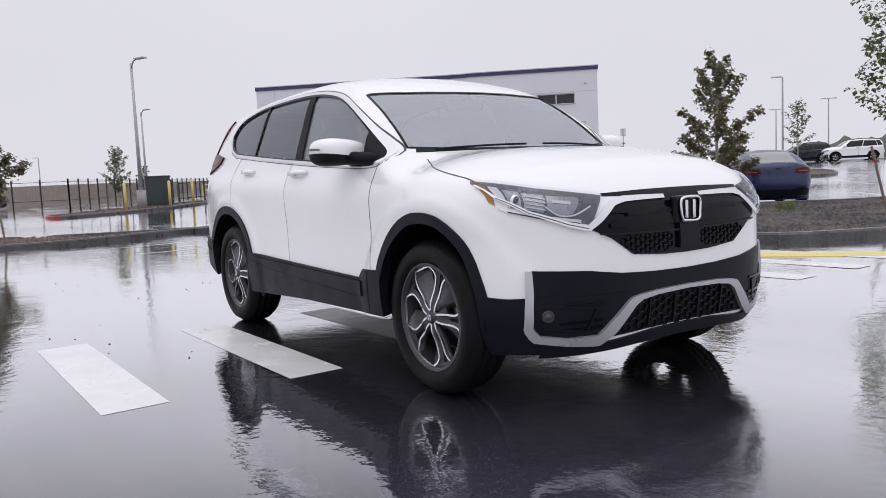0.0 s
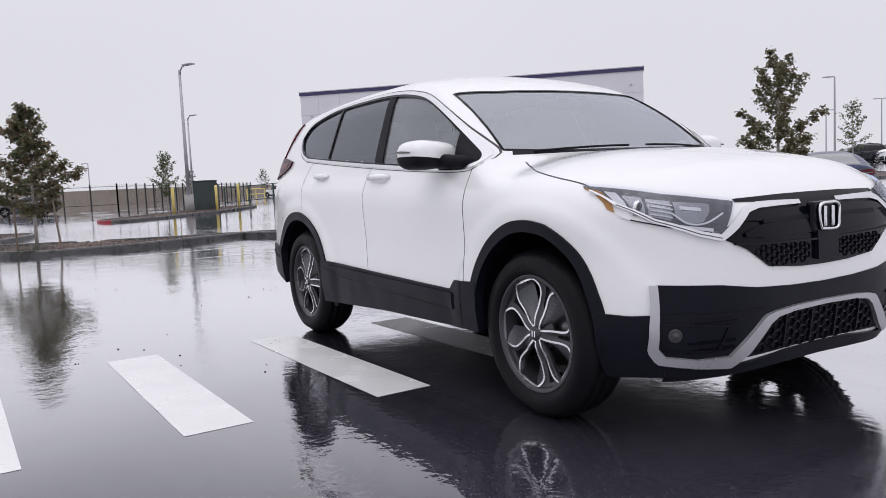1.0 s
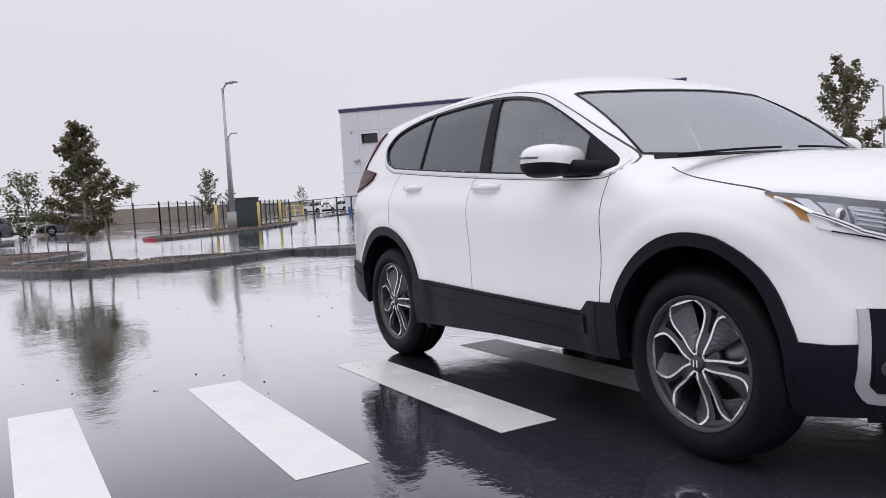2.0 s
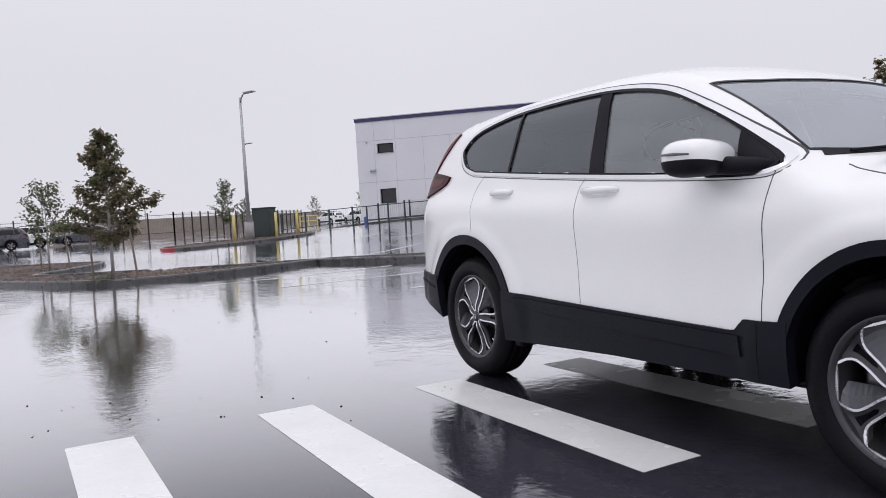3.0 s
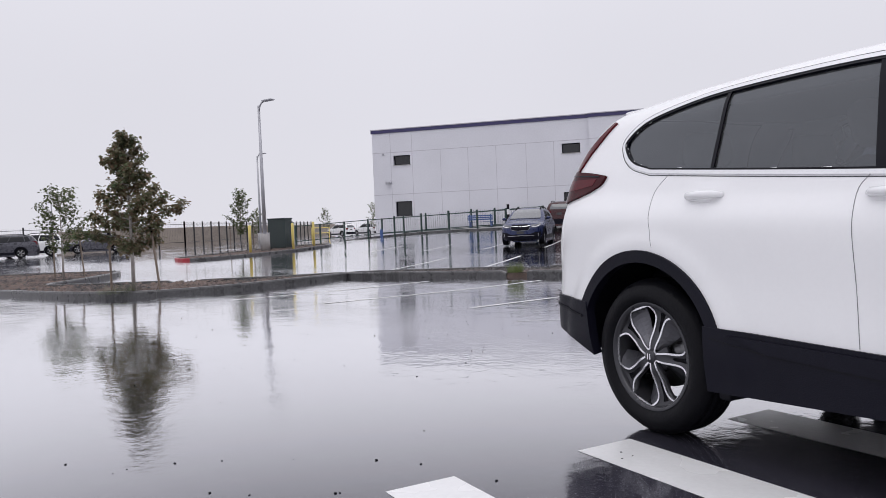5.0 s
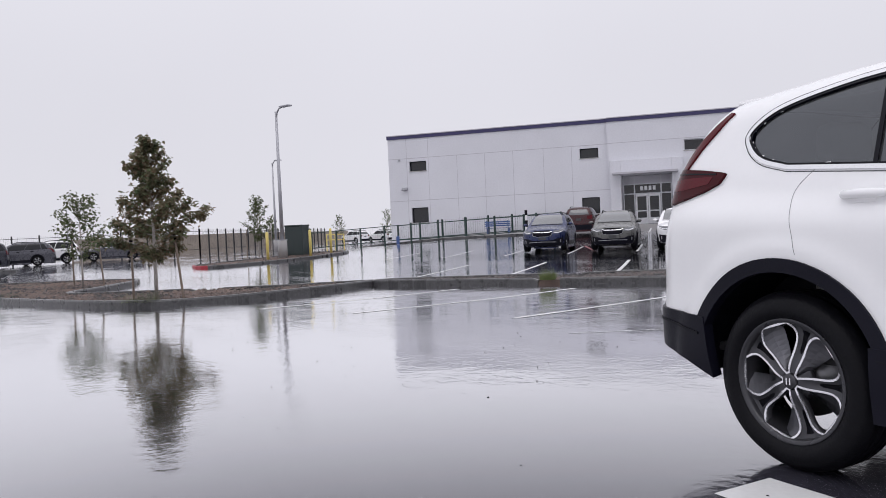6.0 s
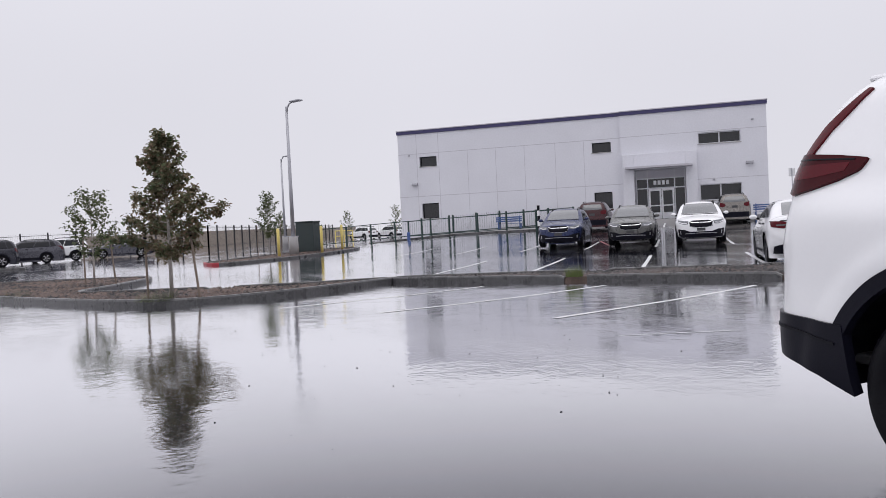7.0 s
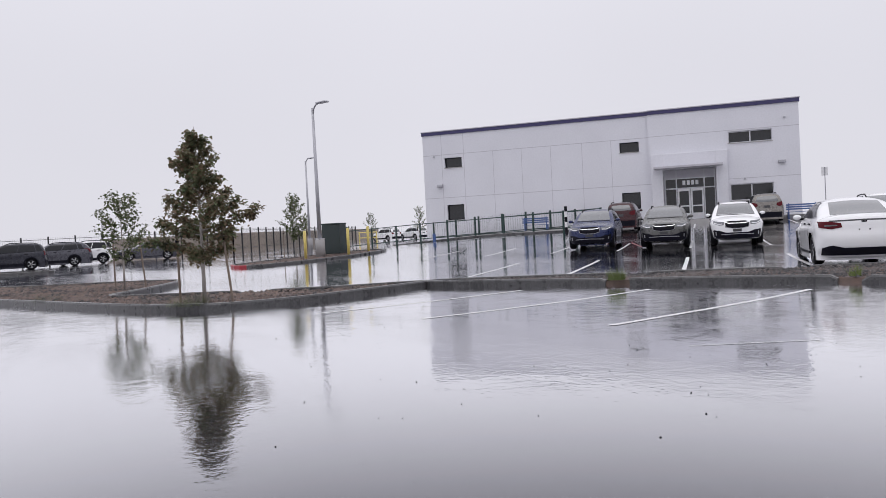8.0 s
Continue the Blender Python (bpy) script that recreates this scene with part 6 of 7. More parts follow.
    for z, w in ((0.838, 0.034), (0.785, 0.05)):
        put("grille_bar", ribbon(F, "grille_bar", "front", both([(-0.455, z - 0.012), (-0.40, z - 0.004), (-0.2, z), (0, z)]), np.interp(np.linspace(-1, 1, 40), [-1, -0.8, 0.8, 1], [w * 0.3, w, w, w * 0.3]), M_GLOSS_BLACK, 0.016, 0.02, 40, rounded_=False), "gloss black grille bar")
    put("grille_slot", ribbon(F, "grille_slot", "front", both([(-0.36, 0.816), (-0.2, 0.818), (0, 0.818)]), 0.016, M_MATT_BLACK, 0.018, 0.02, 30, rounded_=False))
    # honeycomb: every cell a hexagonal frame with a sunk opening
    def cells(centres, w, h, mat, off):
        ring = [(1, 0), (0.5, 1), (-0.5, 1), (-1, 0), (-0.5, -1), (0.5, -1)]
        g = np.array([[(y + u * w * k, z + v * h * k) for k in (0.97, 0.72) for u, v in ring] for y, z in centres]).reshape(-1, 2)
        hit = cast(F, "front", g[:, 0], g[:, 1])
        nr, _ = gradient(F, hit)
        for k in range(len(centres)):
            P, N = hit[12 * k:12 * k + 12], nr[12 * k:12 * k + 12]
            v = np.concatenate([P[:6] + N[:6] * (off - 0.003), P[6:] + N[6:] * off, P[6:] + N[6:] * 0.0])
            f = [(q + r, q + (r + 1) % 6, q + 6 + (r + 1) % 6, q + 6 + r) for q in (0, 6) for r in range(6)]
            put("grille_cell", mesh_of("grille_cell", v, f, mat))

    spots = []
    for row, z in enumerate(np.arange(0.660, 0.730, 0.0150)):
        for y in np.arange(-0.42, 0.4201, 0.0555):
            y2 = y + (0.02775 if row % 2 else 0)
            if 0.092 < abs(y2) < 0.405 - max(0, 0.71 - z) * 1.2:
                spots.append((y2, z))
    cells(spots, 0.0185, 0.0148, M_GRILLE, 0.011)
    put("grille_lip", ribbon(F, "grille_lip", "front", both([(-0.50, 0.744), (-0.40, 0.738), (-0.2, 0.733), (0, 0.731)]), 0.008, M_GRILLE, 0.020, 0.02, 40, rounded_=False), "glossy lower edge of the grille bar")
    put("radar_panel", ruled(F, "radar_panel", "front", [(-0.065, 0.652), (0.065, 0.652)], [(-0.065, 0.762), (0.065, 0.762)], M_CLAD, 0.022, 0.02, 8, 5), "flat dark sensor panel")
    base = cast(F, "front", [0.0], [0.818])[0] + np.array([0.03, 0, 0])
    em = bmesh.new()
    ring = smooth_line([(-0.050, -0.048), (0.050, -0.048), (0.062, -0.01), (0.060, 0.045), (0.0, 0.054), (-0.060, 0.045), (-0.062, -0.01), (-0.050, -0.048)], 40)[:-1]
    add_tube(em, [(base[0] + 0.012, base[1] + y, base[2] + z) for y, z in [*ring, ring[0], ring[1]]], 0.0065, 8, False)
    add_box(em, base[0] + 0.004, base[0] + 0.014, -0.034, -0.016, base[2] - 0.040, base[2] + 0.042, 0.003)
    add_box(em, base[0] + 0.004, base[0] + 0.014, 0.016, 0.034, base[2] - 0.040, base[2] + 0.042, 0.003)
    put("emblem", bm_mesh("emblem", em, M_CHROME, True), "plain chrome badge")
    put("emblem_plate", bm_mesh("emblem_plate", box(base[0] - 0.03, base[0] + 0.005, -0.095, 0.095, base[2] - 0.062, base[2] + 0.062, 0.012), M_GLOSS_BLACK), "black badge plate")
    put("bumper_insert", ruled(F, "bumper_insert", "front", both([(-0.752, 0.345), (-0.70, 0.318), (-0.50, 0.300), (-0.325, 0.452), (-0.2, 0.464), (0, 0.466)]),
                               both([(-0.752, 0.606), (-0.56, 0.597), (-0.395, 0.574), (-0.2, 0.563), (0, 0.559)]), M_CLAD, 0.006, 0.03, 60, 8), "matt charcoal bumper insert")
    put("insert_crease", ribbon(F, "insert_crease", "front", both([(-0.70, 0.485), (-0.45, 0.487), (-0.36, 0.49)])[:3], 0.012, M_MATT_BLACK, 0.010, 0.012, 20, rounded_=False))
    lg = both([(-0.455, 0.302), (-0.2, 0.314), (0, 0.317)])
    put("lower_grille", ruled(F, "lower_grille", "front", lg, both([(-0.312, 0.448), (-0.2, 0.460), (0, 0.462)]), M_MATT_BLACK, 0.003, 0.03, 40, 6), "black lower air intake")
    spots = []
    for row, z in enumerate(np.arange(0.335, 0.45, 0.021)):
        for y in np.arange(-0.36, 0.3601, 0.0780):
            y2 = y + (0.039 if row % 2 else 0)
            if abs(y2) < 0.40 - (z - 0.31) * 0.75:
                spots.append((y2, z))
    cells(spots, 0.026, 0.0205, M_GRILLE, 0.012)
    for y in (-0.24, -0.08, 0.08, 0.24):
        put("intake_bar", ribbon(F, "intake_bar", "front", [(y, 0.325), (y, 0.455)], 0.008, M_GRILLE, 0.016, 0.016, 5, rounded_=False))
    for s in (-1, 1):
        fogr = [(-0.740, 0.462), (-0.520, 0.440), (-0.556, 0.345), (-0.735, 0.362)]
        put("fog_bezel", ribbon(F, "fog_bezel", "front", [(s * -y_, z_) for y_, z_ in fogr], 0.009, M_GRILLE, 0.013, 0.014, 60, rounded_=False, close=True), "black bezel round the fog lamp")
    tr = [(-0.762, 0.605), (-0.766, 0.45), (-0.762, 0.365), (-0.735, 0.325), (-0.63, 0.306), (-0.50, 0.301), (-0.44, 0.348), (-0.345, 0.446), (-0.295, 0.464), (-0.2, 0.474), (0, 0.478)]
    full = both(tr)
    wdt = [0.022, 0.024, 0.026, 0.030, 0.032, 0.044, 0.056, 0.042, 0.024, 0.020, 0.018]
    wdt = wdt + wdt[:-1][::-1]
    d = np.concatenate(([0], np.cumsum(np.linalg.norm(np.diff(np.array(full), axis=0), axis=1))))
    put("bumper_trim", ribbon(F, "bumper_trim", "front", full, np.interp(np.linspace(0, d[-1], 150), d, wdt), M_SILVER, 0.022, 0.04, 150, rounded_=False, nv=5), "silver bumper garnish")
    put("front_lip", ruled(F, "front_lip", "front", both([(-0.70, 0.235), (-0.3, 0.255), (0, 0.262)]), both([(-0.72, 0.30), (-0.45, 0.285), (-0.2, 0.308), (0, 0.312)]), M_CLAD, 0.012, 0.05, 40, 5), "black chin lip")
    put("rear_bumper", ruled(F, "rear_bumper", "rear", both([(-0.80, 0.44), (-0.4, 0.42), (0, 0.42)]), both([(-0.80, 0.605), (-0.4, 0.60), (0, 0.60)]), M_CLAD, 0.010, 0.04, 40, 6), "charcoal rear bumper")
    put("rear_window", ruled(F, "rear_window", "rear", rear_lo, rear_hi, M_WIN_DARK, 0.004, 0.01, 24, 8), "dark rear window")
    put("spoiler", bm_mesh("spoiler", box(-1.88, -1.74, -0.50, 0.50, 1.565, 1.592, 0.012), M_CAR_WHITE), "white roof spoiler")
    # screen, wipers, cowl
    ws = put("windscreen", ruled(F, "windscreen", "top", [(x, y) for x, y in screen_lo], [(x, y) for x, y in screen_hi], G_SCREEN, -0.004, 0, 40, 14), "clear windscreen with rain film")
    ws.visible_shadow = False
    lp = screen_lo + screen_hi[::-1]
    put("screen_seal", ribbon(F, "screen_seal", "top", lp, 0.013, M_GLOSS_BLACK, 0.002, 0.012, 160, rounded_=False, close=True), "black screen seal")
    put("cowl", ruled(F, "cowl", "top", [(0.885, -0.66), (1.06, -0.25), (1.08, 0), (1.06, 0.25), (0.885, 0.66)], [(0.915, -0.68), (1.09, -0.25), (1.115, 0), (1.09, 0.25), (0.915, 0.68)], M_MATT_BLACK, 0.003, 0.02, 30, 4), "black cowl")
    for y0, y1 in ((-0.58, -0.06), (0.06, 0.56)):
        ys_ = np.linspace(y0, y1, 8)
        xs_ = 1.065 - 0.30 * ys_ ** 2 - 0.02
        p = cast(F, "top", xs_, ys_)
        nr, _ = gradient(F, p)
        put("wiper", bm_mesh("wiper", tube([tuple(q) for q in p + nr * 0.010], 0.0055, 6), M_MATT_BLACK), "black wiper arm")
    # cabin
    put("cabin_floor", bm_mesh("cabin_floor", box(-1.9, 1.0, -0.78, 0.78, 0.42, 0.46, 0.01), M_CABIN))
    put("dashboard", bm_mesh("dashboard", box(0.62, 1.02, -0.74, 0.74, 0.62, 1.06, 0.08), M_CABIN, True), "dark dashboard")
    for y in (-0.38, 0.38):
        put("front_seat", bm_mesh("front_seat", box(-0.28, 0.26, y - 0.25, y + 0.25, 0.50, 0.70, 0.06), M_SEAT, True), "grey front seat cushion")
        st = bmesh.new()
        add_box(st, -0.09, 0.09, y - 0.24, y + 0.24, -0.02, 0.62, 0.07)
        add_box(st, -0.06, 0.06, y - 0.13, y + 0.13, 0.66, 0.86, 0.05)
        bmesh.ops.transform(st, matrix=Matrix.Translation((-0.30, 0, 0.62)) @ Matrix.Rotation(radians(-16), 4, "Y"), verts=st.verts[:])
        put("front_seat_back", bm_mesh("front_seat_back", st, M_SEAT, True), "grey front seat back with headrest")
    rs = bmesh.new()
    add_box(rs, -1.25, -0.72, -0.62, 0.62, 0.50, 0.72, 0.06)
    add_box(rs, -1.42, -1.22, -0.62, 0.62, 0.62, 1.22, 0.07)
    for y in (-0.4, 0.4):
        add_box(rs, -1.45, -1.33, y - 0.13, y + 0.13, 1.25, 1.42, 0.04)
    put("rear_seat", bm_mesh("rear_seat", rs, M_SEAT, True), "grey rear bench")
    put("headliner", bm_mesh("headliner", box(-1.6, 0.10, -0.50, 0.50, 1.515, 1.525), M_SEAT))
    sw = bmesh.new()
    add_tube(sw, [(0.185 * math.cos(q), 0.185 * math.sin(q), 0) for q in np.linspace(0, 2 * math.pi, 26)], 0.014, 8, False)
    add_box(sw, -0.17, 0.17, -0.03, 0.03, -0.012, 0.012)
    sw.transform(Matrix.Translation((0.50, 0.38, 0.98)) @ Matrix.Rotation(radians(65), 4, "Y"))
    put("steering_wheel", bm_mesh("steering_wheel", sw, M_CABIN, True), "dark steering wheel")
    rm = tube([(0.46, 0, 1.50), (0.43, 0, 1.46)], 0.012, 8)
    add_box(rm, 0.40, 0.43, -0.13, 0.13, 1.40, 1.47, 0.012)
    put("rear_view_mirror", bm_mesh("rear_view_mirror", rm, M_MATT_BLACK))
    put("underbody", bm_mesh("underbody", box(-1.72, 1.80, -0.62, 0.62, 0.235, 0.30, 0.02), M_MATT_BLACK), "black underbody tray")
    put("floor_pan", bm_mesh("floor_pan", box(-0.90, 0.90, -0.84, 0.84, 0.315, 0.36, 0.02), M_MATT_BLACK), "black floor pan between the sills")
    for s in (-1, 1):
        put("mud_flap", bm_mesh("mud_flap", box(-0.925, -0.86, s * 0.80 - 0.07, s * 0.80 + 0.07, 0.225, 0.29, 0.012), M_MATT_BLACK), "small black air flap before the wheel")
    put("exhaust", bm_mesh("exhaust", tube([(-1.2, 0.45, 0.27), (-1.95, 0.5, 0.33)], 0.035, 10), M_DISC))
    wm = wheel_meshes(0.364, 0.250, 0.228)
    for xw in HERO["wheels"]:
        for s in (-1, 1):
            add_wheel(o, wm, xw + (-0.015 if xw > 0 else 0.015), s * (0.790 if xw > 0 else 0.798), 0.3615, s, 180)
    # roof antenna fin
    fin = bmesh.new()
    add_box(fin, -1.62, -1.44, -0.028, 0.028, 1.645, 1.72, 0.012)
    for v in fin.verts:
        if v.co.z > 1.69:
            v.co.x = -1.62 + (v.co.x + 1.62) * 0.35
            v.co.y *= 0.4
    put("antenna_fin", bm_mesh("antenna_fin", fin, M_CAR_WHITE, True), "white shark-fin antenna")
    return o


build_hero()


# ---------------------------------------------------------------- the other parked cars
WAGON = dict(
    width=[(0.16, 0.76), (0.30, 0.86), (0.5, 0.90), (0.8, 0.915), (0.95, 0.90), (1.1, 0.85), (1.3, 0.8)],
    front=[(0.16, 2.14), (0.35, 2.26), (0.6, 2.30), (0.8, 2.28), (0.95, 2.18), (1.1, 2.0)],
    rear=[(0.16, -2.3), (0.35, -2.50), (0.6, -2.55), (0.9, -2.50), (1.1, -2.44), (1.3, -2.35)],
    hood=[(-2.6, 1.08), (-1.0, 1.07), (0.0, 1.04), (0.9, 1.05), (1.2, 1.06), (1.7, 1.01), (2.1, 0.93), (2.35, 0.80)],
    roof=[(-2.5, 1.46), (-2.0, 1.57), (-1.0, 1.62), (-0.3, 1.625), (0.2, 1.59), (0.6, 1.50), (1.0, 1.35)],
    cabin=[(0.85, 0.91), (1.0, 0.885), (1.1, 0.85), (1.3, 0.77), (1.5, 0.68), (1.65, 0.60)],
    screen=[(0.95, 1.35), (1.05, 1.14), (1.25, 0.76), (1.45, 0.36), (1.58, 0.0), (1.65, -0.2)],
    back=[(0.9, -2.5), (1.1, -2.43), (1.4, -2.20), (1.6, -1.95), (1.7, -1.8)],
    nose_from=1.3, nose_n=2.6, tail_from=-1.5, tail_n=4.5, plan_m=2.7, flare=0.015, crown=0.10, floor=0.22, mid=-0.4, pinch=0.02, bow=0.28, back_bow=0.25, wheels=(1.37, -1.37),
)
SEDAN = dict(
    width=[(0.14, 0.76), (0.30, 0.86), (0.5, 0.90), (0.75, 0.915), (0.9, 0.895), (1.05, 0.85), (1.3, 0.8)],
    front=[(0.14, 2.2), (0.35, 2.36), (0.6, 2.40), (0.75, 2.36), (0.9, 2.2), (1.1, 2.0)],
    rear=[(0.14, -2.2), (0.35, -2.38), (0.6, -2.42), (0.8, -2.38), (0.95, -2.36), (1.1, -2.3)],
    hood=[(-2.5, 1.09), (-2.1, 1.115), (-1.5, 1.11), (-0.5, 1.04), (0.4, 0.99), (0.9, 0.99), (1.3, 0.97), (1.8, 0.89), (2.2, 0.79), (2.45, 0.68)],
    roof=[(-2.0, 1.28), (-1.4, 1.41), (-0.8, 1.475), (-0.3, 1.495), (0.1, 1.475), (0.5, 1.40), (1.0, 1.25)],
    cabin=[(0.8, 0.915), (0.9, 0.90), (1.0, 0.865), (1.1, 0.82), (1.25, 0.745), (1.4, 0.66), (1.55, 0.58)],
    screen=[(0.9, 1.32), (1.0, 1.05), (1.2, 0.64), (1.38, 0.2), (1.48, -0.1), (1.55, -0.3)],
    back=[(0.9, -2.1), (1.08, -1.92), (1.2, -1.62), (1.35, -1.22), (1.46, -0.85), (1.55, -0.6)],
    nose_from=1.4, nose_n=2.6, tail_from=-1.6, tail_n=4.0, plan_m=2.7, flare=0.012, crown=0.09, floor=0.18, mid=-0.3, pinch=0.03, bow=0.28, back_bow=0.25, wheels=(1.375, -1.375),
)
CAR_GLASS = material("parked_car_glass", (0.012, 0.013, 0.016), 0.05, vary=0.2, spec=0.3, rough_vary=0.02)
CAR_SCREEN = material("parked_car_windscreen", (0.075, 0.08, 0.088), 0.05, vary=0.2, spec=1.0, rough_vary=0.02, coat=0.8)
M_LAMP_SMOKE = material("parked_car_headlamp", (0.17, 0.175, 0.19), 0.15, metal=0.3, vary=0.25, scale=20)
WHEEL_SMALL = wheel_meshes(0.345, 0.235, 0.225)
WHEEL_SMALL["spoke"].materials[0] = M_ALU
KINDS = {}


def kind_meshes(kind, P, clad):
    """Shared meshes of one make of car: name, mesh, own material, label."""
    F = car_field(P)
    nose, tail = max(v for _, v in P["front"]), min(v for _, v in P["rear"])
    pts, quads = polygonise(F, (tail - 0.1, -1.0, 0.10), (nose + 0.1, 1.0, 1.80), 0.05)
    c = pts[quads].mean(1)
    keep = np.ones(len(c), bool)
    for xw in P["wheels"]:
        keep &= ~((np.hypot(c[:, 0] - xw, c[:, 2] - 0.345) < 0.40) & (np.abs(c[:, 1]) > 0.5) & (c[:, 2] < 0.8))
    quads = quads[keep]
    out = [("body", mesh_of("body", pts, [tuple(q) for q in quads], M_CAR_WHITE, True), "")]

    def add(name, me, label=""):
        out.append((name, me, label))

    ws, bk, hd, rf = curve(P["screen"]), curve(P["back"]), curve(P["hood"]), curve(P["roof"])
    sedan = kind == "sedan"
    zb = 1.02 if sedan else 1.09
    zt = 1.40 if sedan else 1.53
    x_lo0, x_lo1 = float(ws(zb + 0.03)) - 0.34, (-1.55 if sedan else -2.02)
    x_hi0, x_hi1 = float(ws(zt)) - 0.20, (-0.95 if sedan else -1.80)
    for s in (-1, 1):
        cuts = [0, 0.47, 0.86 if not sedan else 0.92, 1.0]
        for k, (a, b) in enumerate(zip(cuts, cuts[1:])):
            lo = [(x_lo0 + (x_lo1 - x_lo0) * t, zb + 0.05 * t) for t in (a + 0.008, b - 0.008)]
            hi = [(x_hi0 + (x_hi1 - x_hi0) * t, zt + (0.02 * math.sin(math.pi * t)) - 0.05 * max(0, t - 0.6)) for t in (a + 0.008, (a + b) / 2, b - 0.008)]
            add("side_window", ruled(F, "side_window", "side", lo, hi, CAR_GLASS, 0.004, 0.012, 14, 6, s), "dark side window")
        add("window_trim", ribbon(F, "window_trim", "side", [(x_lo0 + 0.03, zb - 0.012), (x_lo1 - 0.02, zb + 0.04)], 0.022, M_CHROME if sedan else M_GLOSS_BLACK, 0.006, 0.012, 16, s, False))
        for xw in P["wheels"]:
            if clad:
                add("arch_cladding", arch(F, "arch_cladding", xw, 0.345, 0.37, 0.445, M_CLAD, s, 0, 180, 0.012, 0.04), "black wheel arch trim")
            lin = bmesh.new()
            ang = np.radians(np.linspace(-15, 195, 20))
            r0 = [[lin.verts.new((xw + 0.385 * math.cos(q), s * yy, 0.345 + 0.385 * math.sin(q))) for q in ang] for yy in (0.87, 0.6)]
            for k in range(len(ang) - 1):
                lin.faces.new((r0[0][k], r0[0][k + 1], r0[1][k + 1], r0[1][k]))
            lin.faces.new(r0[1])
            add("wheel_liner", bm_mesh("wheel_liner", lin, M_MATT_BLACK))
        w0, w1 = P["wheels"]
        add("sill_cladding", ruled(F, "sill_cladding", "side", [(w1 + 0.40, 0.24), (w0 - 0.40, 0.24)], [(w1 + 0.40, 0.42 if clad else 0.30), (w0 - 0.40, 0.42 if clad else 0.30)], M_CLAD, 0.012, 0.04, 16, 4, s), "black sill trim")
        for xg in (0.82, -0.28, -1.0):
            add("panel_gap", ribbon(F, "panel_gap", "side", [(xg, zb - 0.02), (xg - 0.02, 0.7), (xg, 0.42)], 0.010, M_SEAM, 0.001, 0.004, 8, s, False))
        for xg in (-0.12, -0.98):
            add("door_handle", ruled(F, "door_handle", "side", [(xg, zb - 0.13), (xg - 0.2, zb - 0.125)], [(xg, zb - 0.10), (xg - 0.2, zb - 0.095)], M_GLOSS_BLACK, 0.03, 0.03, 6, 3, s))
        m = bmesh.new()
        bmesh.ops.create_uvsphere(m, u_segments=14, v_segments=9, radius=1)
        m.transform(Matrix.Translation((0.62, s * 0.98, zb + 0.05)) @ Matrix.Diagonal((0.075, 0.10, 0.065, 1)))
        add("mirror", bm_mesh("mirror", m, M_CAR_WHITE, True), "door mirror")
        add("mirror_arm", bm_mesh("mirror_arm", tube([(0.66, s * 0.84, zb + 0.0), (0.64, s * 0.93, zb + 0.02)], 0.03, 8), M_MATT_BLACK))
        z0 = 0.70 if sedan else 0.76
        y = lambda v: [(s * q[0], q[1]) for q in v]
        add("head_lamp", ruled(F, "head_lamp", "front", y([(0.46, z0 - 0.01), (0.62, z0 - 0.02), (0.80, z0 + 0.05)]), y([(0.44, z0 + 0.10), (0.62, z0 + 0.115), (0.82, z0 + 0.15)]), M_LAMP_SMOKE, 0.010, 0.03, 14, 5), "clear headlamp")
        add("lamp_strip", ruled(F, "lamp_strip", "front", y([(0.50, z0 + 0.015), (0.64, z0 + 0.005), (0.79, z0 + 0.065)]), y([(0.50, z0 + 0.040), (0.64, z0 + 0.032), (0.79, z0 + 0.090)]), M_LAMP_WHITE, 0.014, 0.01, 14, 3), "bright strip in the headlamp")
        if clad:
            add("fog_trim", ruled(F, "fog_trim", "front", y([(0.70, 0.38), (0.725, 0.38)]), y([(0.71, 0.50), (0.735, 0.50)]), M_SILVER, 0.018, 0.02, 4, 4), "silver fog lamp trim")
        add("fog_recess", ruled(F, "fog_recess", "front", y([(0.60, 0.36), (0.80, 0.40)]), y([(0.60, 0.52), (0.80, 0.58)]), M_MATT_BLACK, 0.010, 0.03, 8, 4), "black fog lamp recess")
        if sedan:
            add("tail_lamp", ruled(F, "tail_lamp", "rear", y([(0.42, 0.84), (0.62, 0.80), (0.84, 0.84)]), y([(0.44, 0.93), (0.64, 0.965), (0.85, 0.97)]), M_LAMP_RED, 0.012, 0.03, 16, 6), "dark red tail lamp")
            add("tail_lamp_core", ruled(F, "tail_lamp_core", "rear", y([(0.50, 0.872), (0.74, 0.862)]), y([(0.52, 0.895), (0.74, 0.895)]), M_LAMP_DARK, 0.014, 0.004, 8, 3), "smoked lamp insert")
        else:
            add("tail_lamp", ruled(F, "tail_lamp", "rear", y([(0.50, 0.92), (0.66, 0.86), (0.82, 0.90)]), y([(0.52, 1.06), (0.66, 1.10), (0.80, 1.14)]), M_LAMP_RED, 0.012, 0.03, 14, 6), "red tail lamp")
    both = lambda h: h + [(-a, b) for a, b in h[::-1] if a != 0]
    z0 = 0.68 if sedan else 0.76
    add("grille", ruled(F, "grille", "front", both([(-0.40, z0 - 0.10), (-0.2, z0 - 0.14), (0, z0 - 0.14)]), both([(-0.42, z0 + 0.06), (-0.3, z0 + 0.12), (0, z0 + 0.12)]), M_GLOSS_BLACK, 0.012, 0.03, 24, 6), "black hexagonal grille")
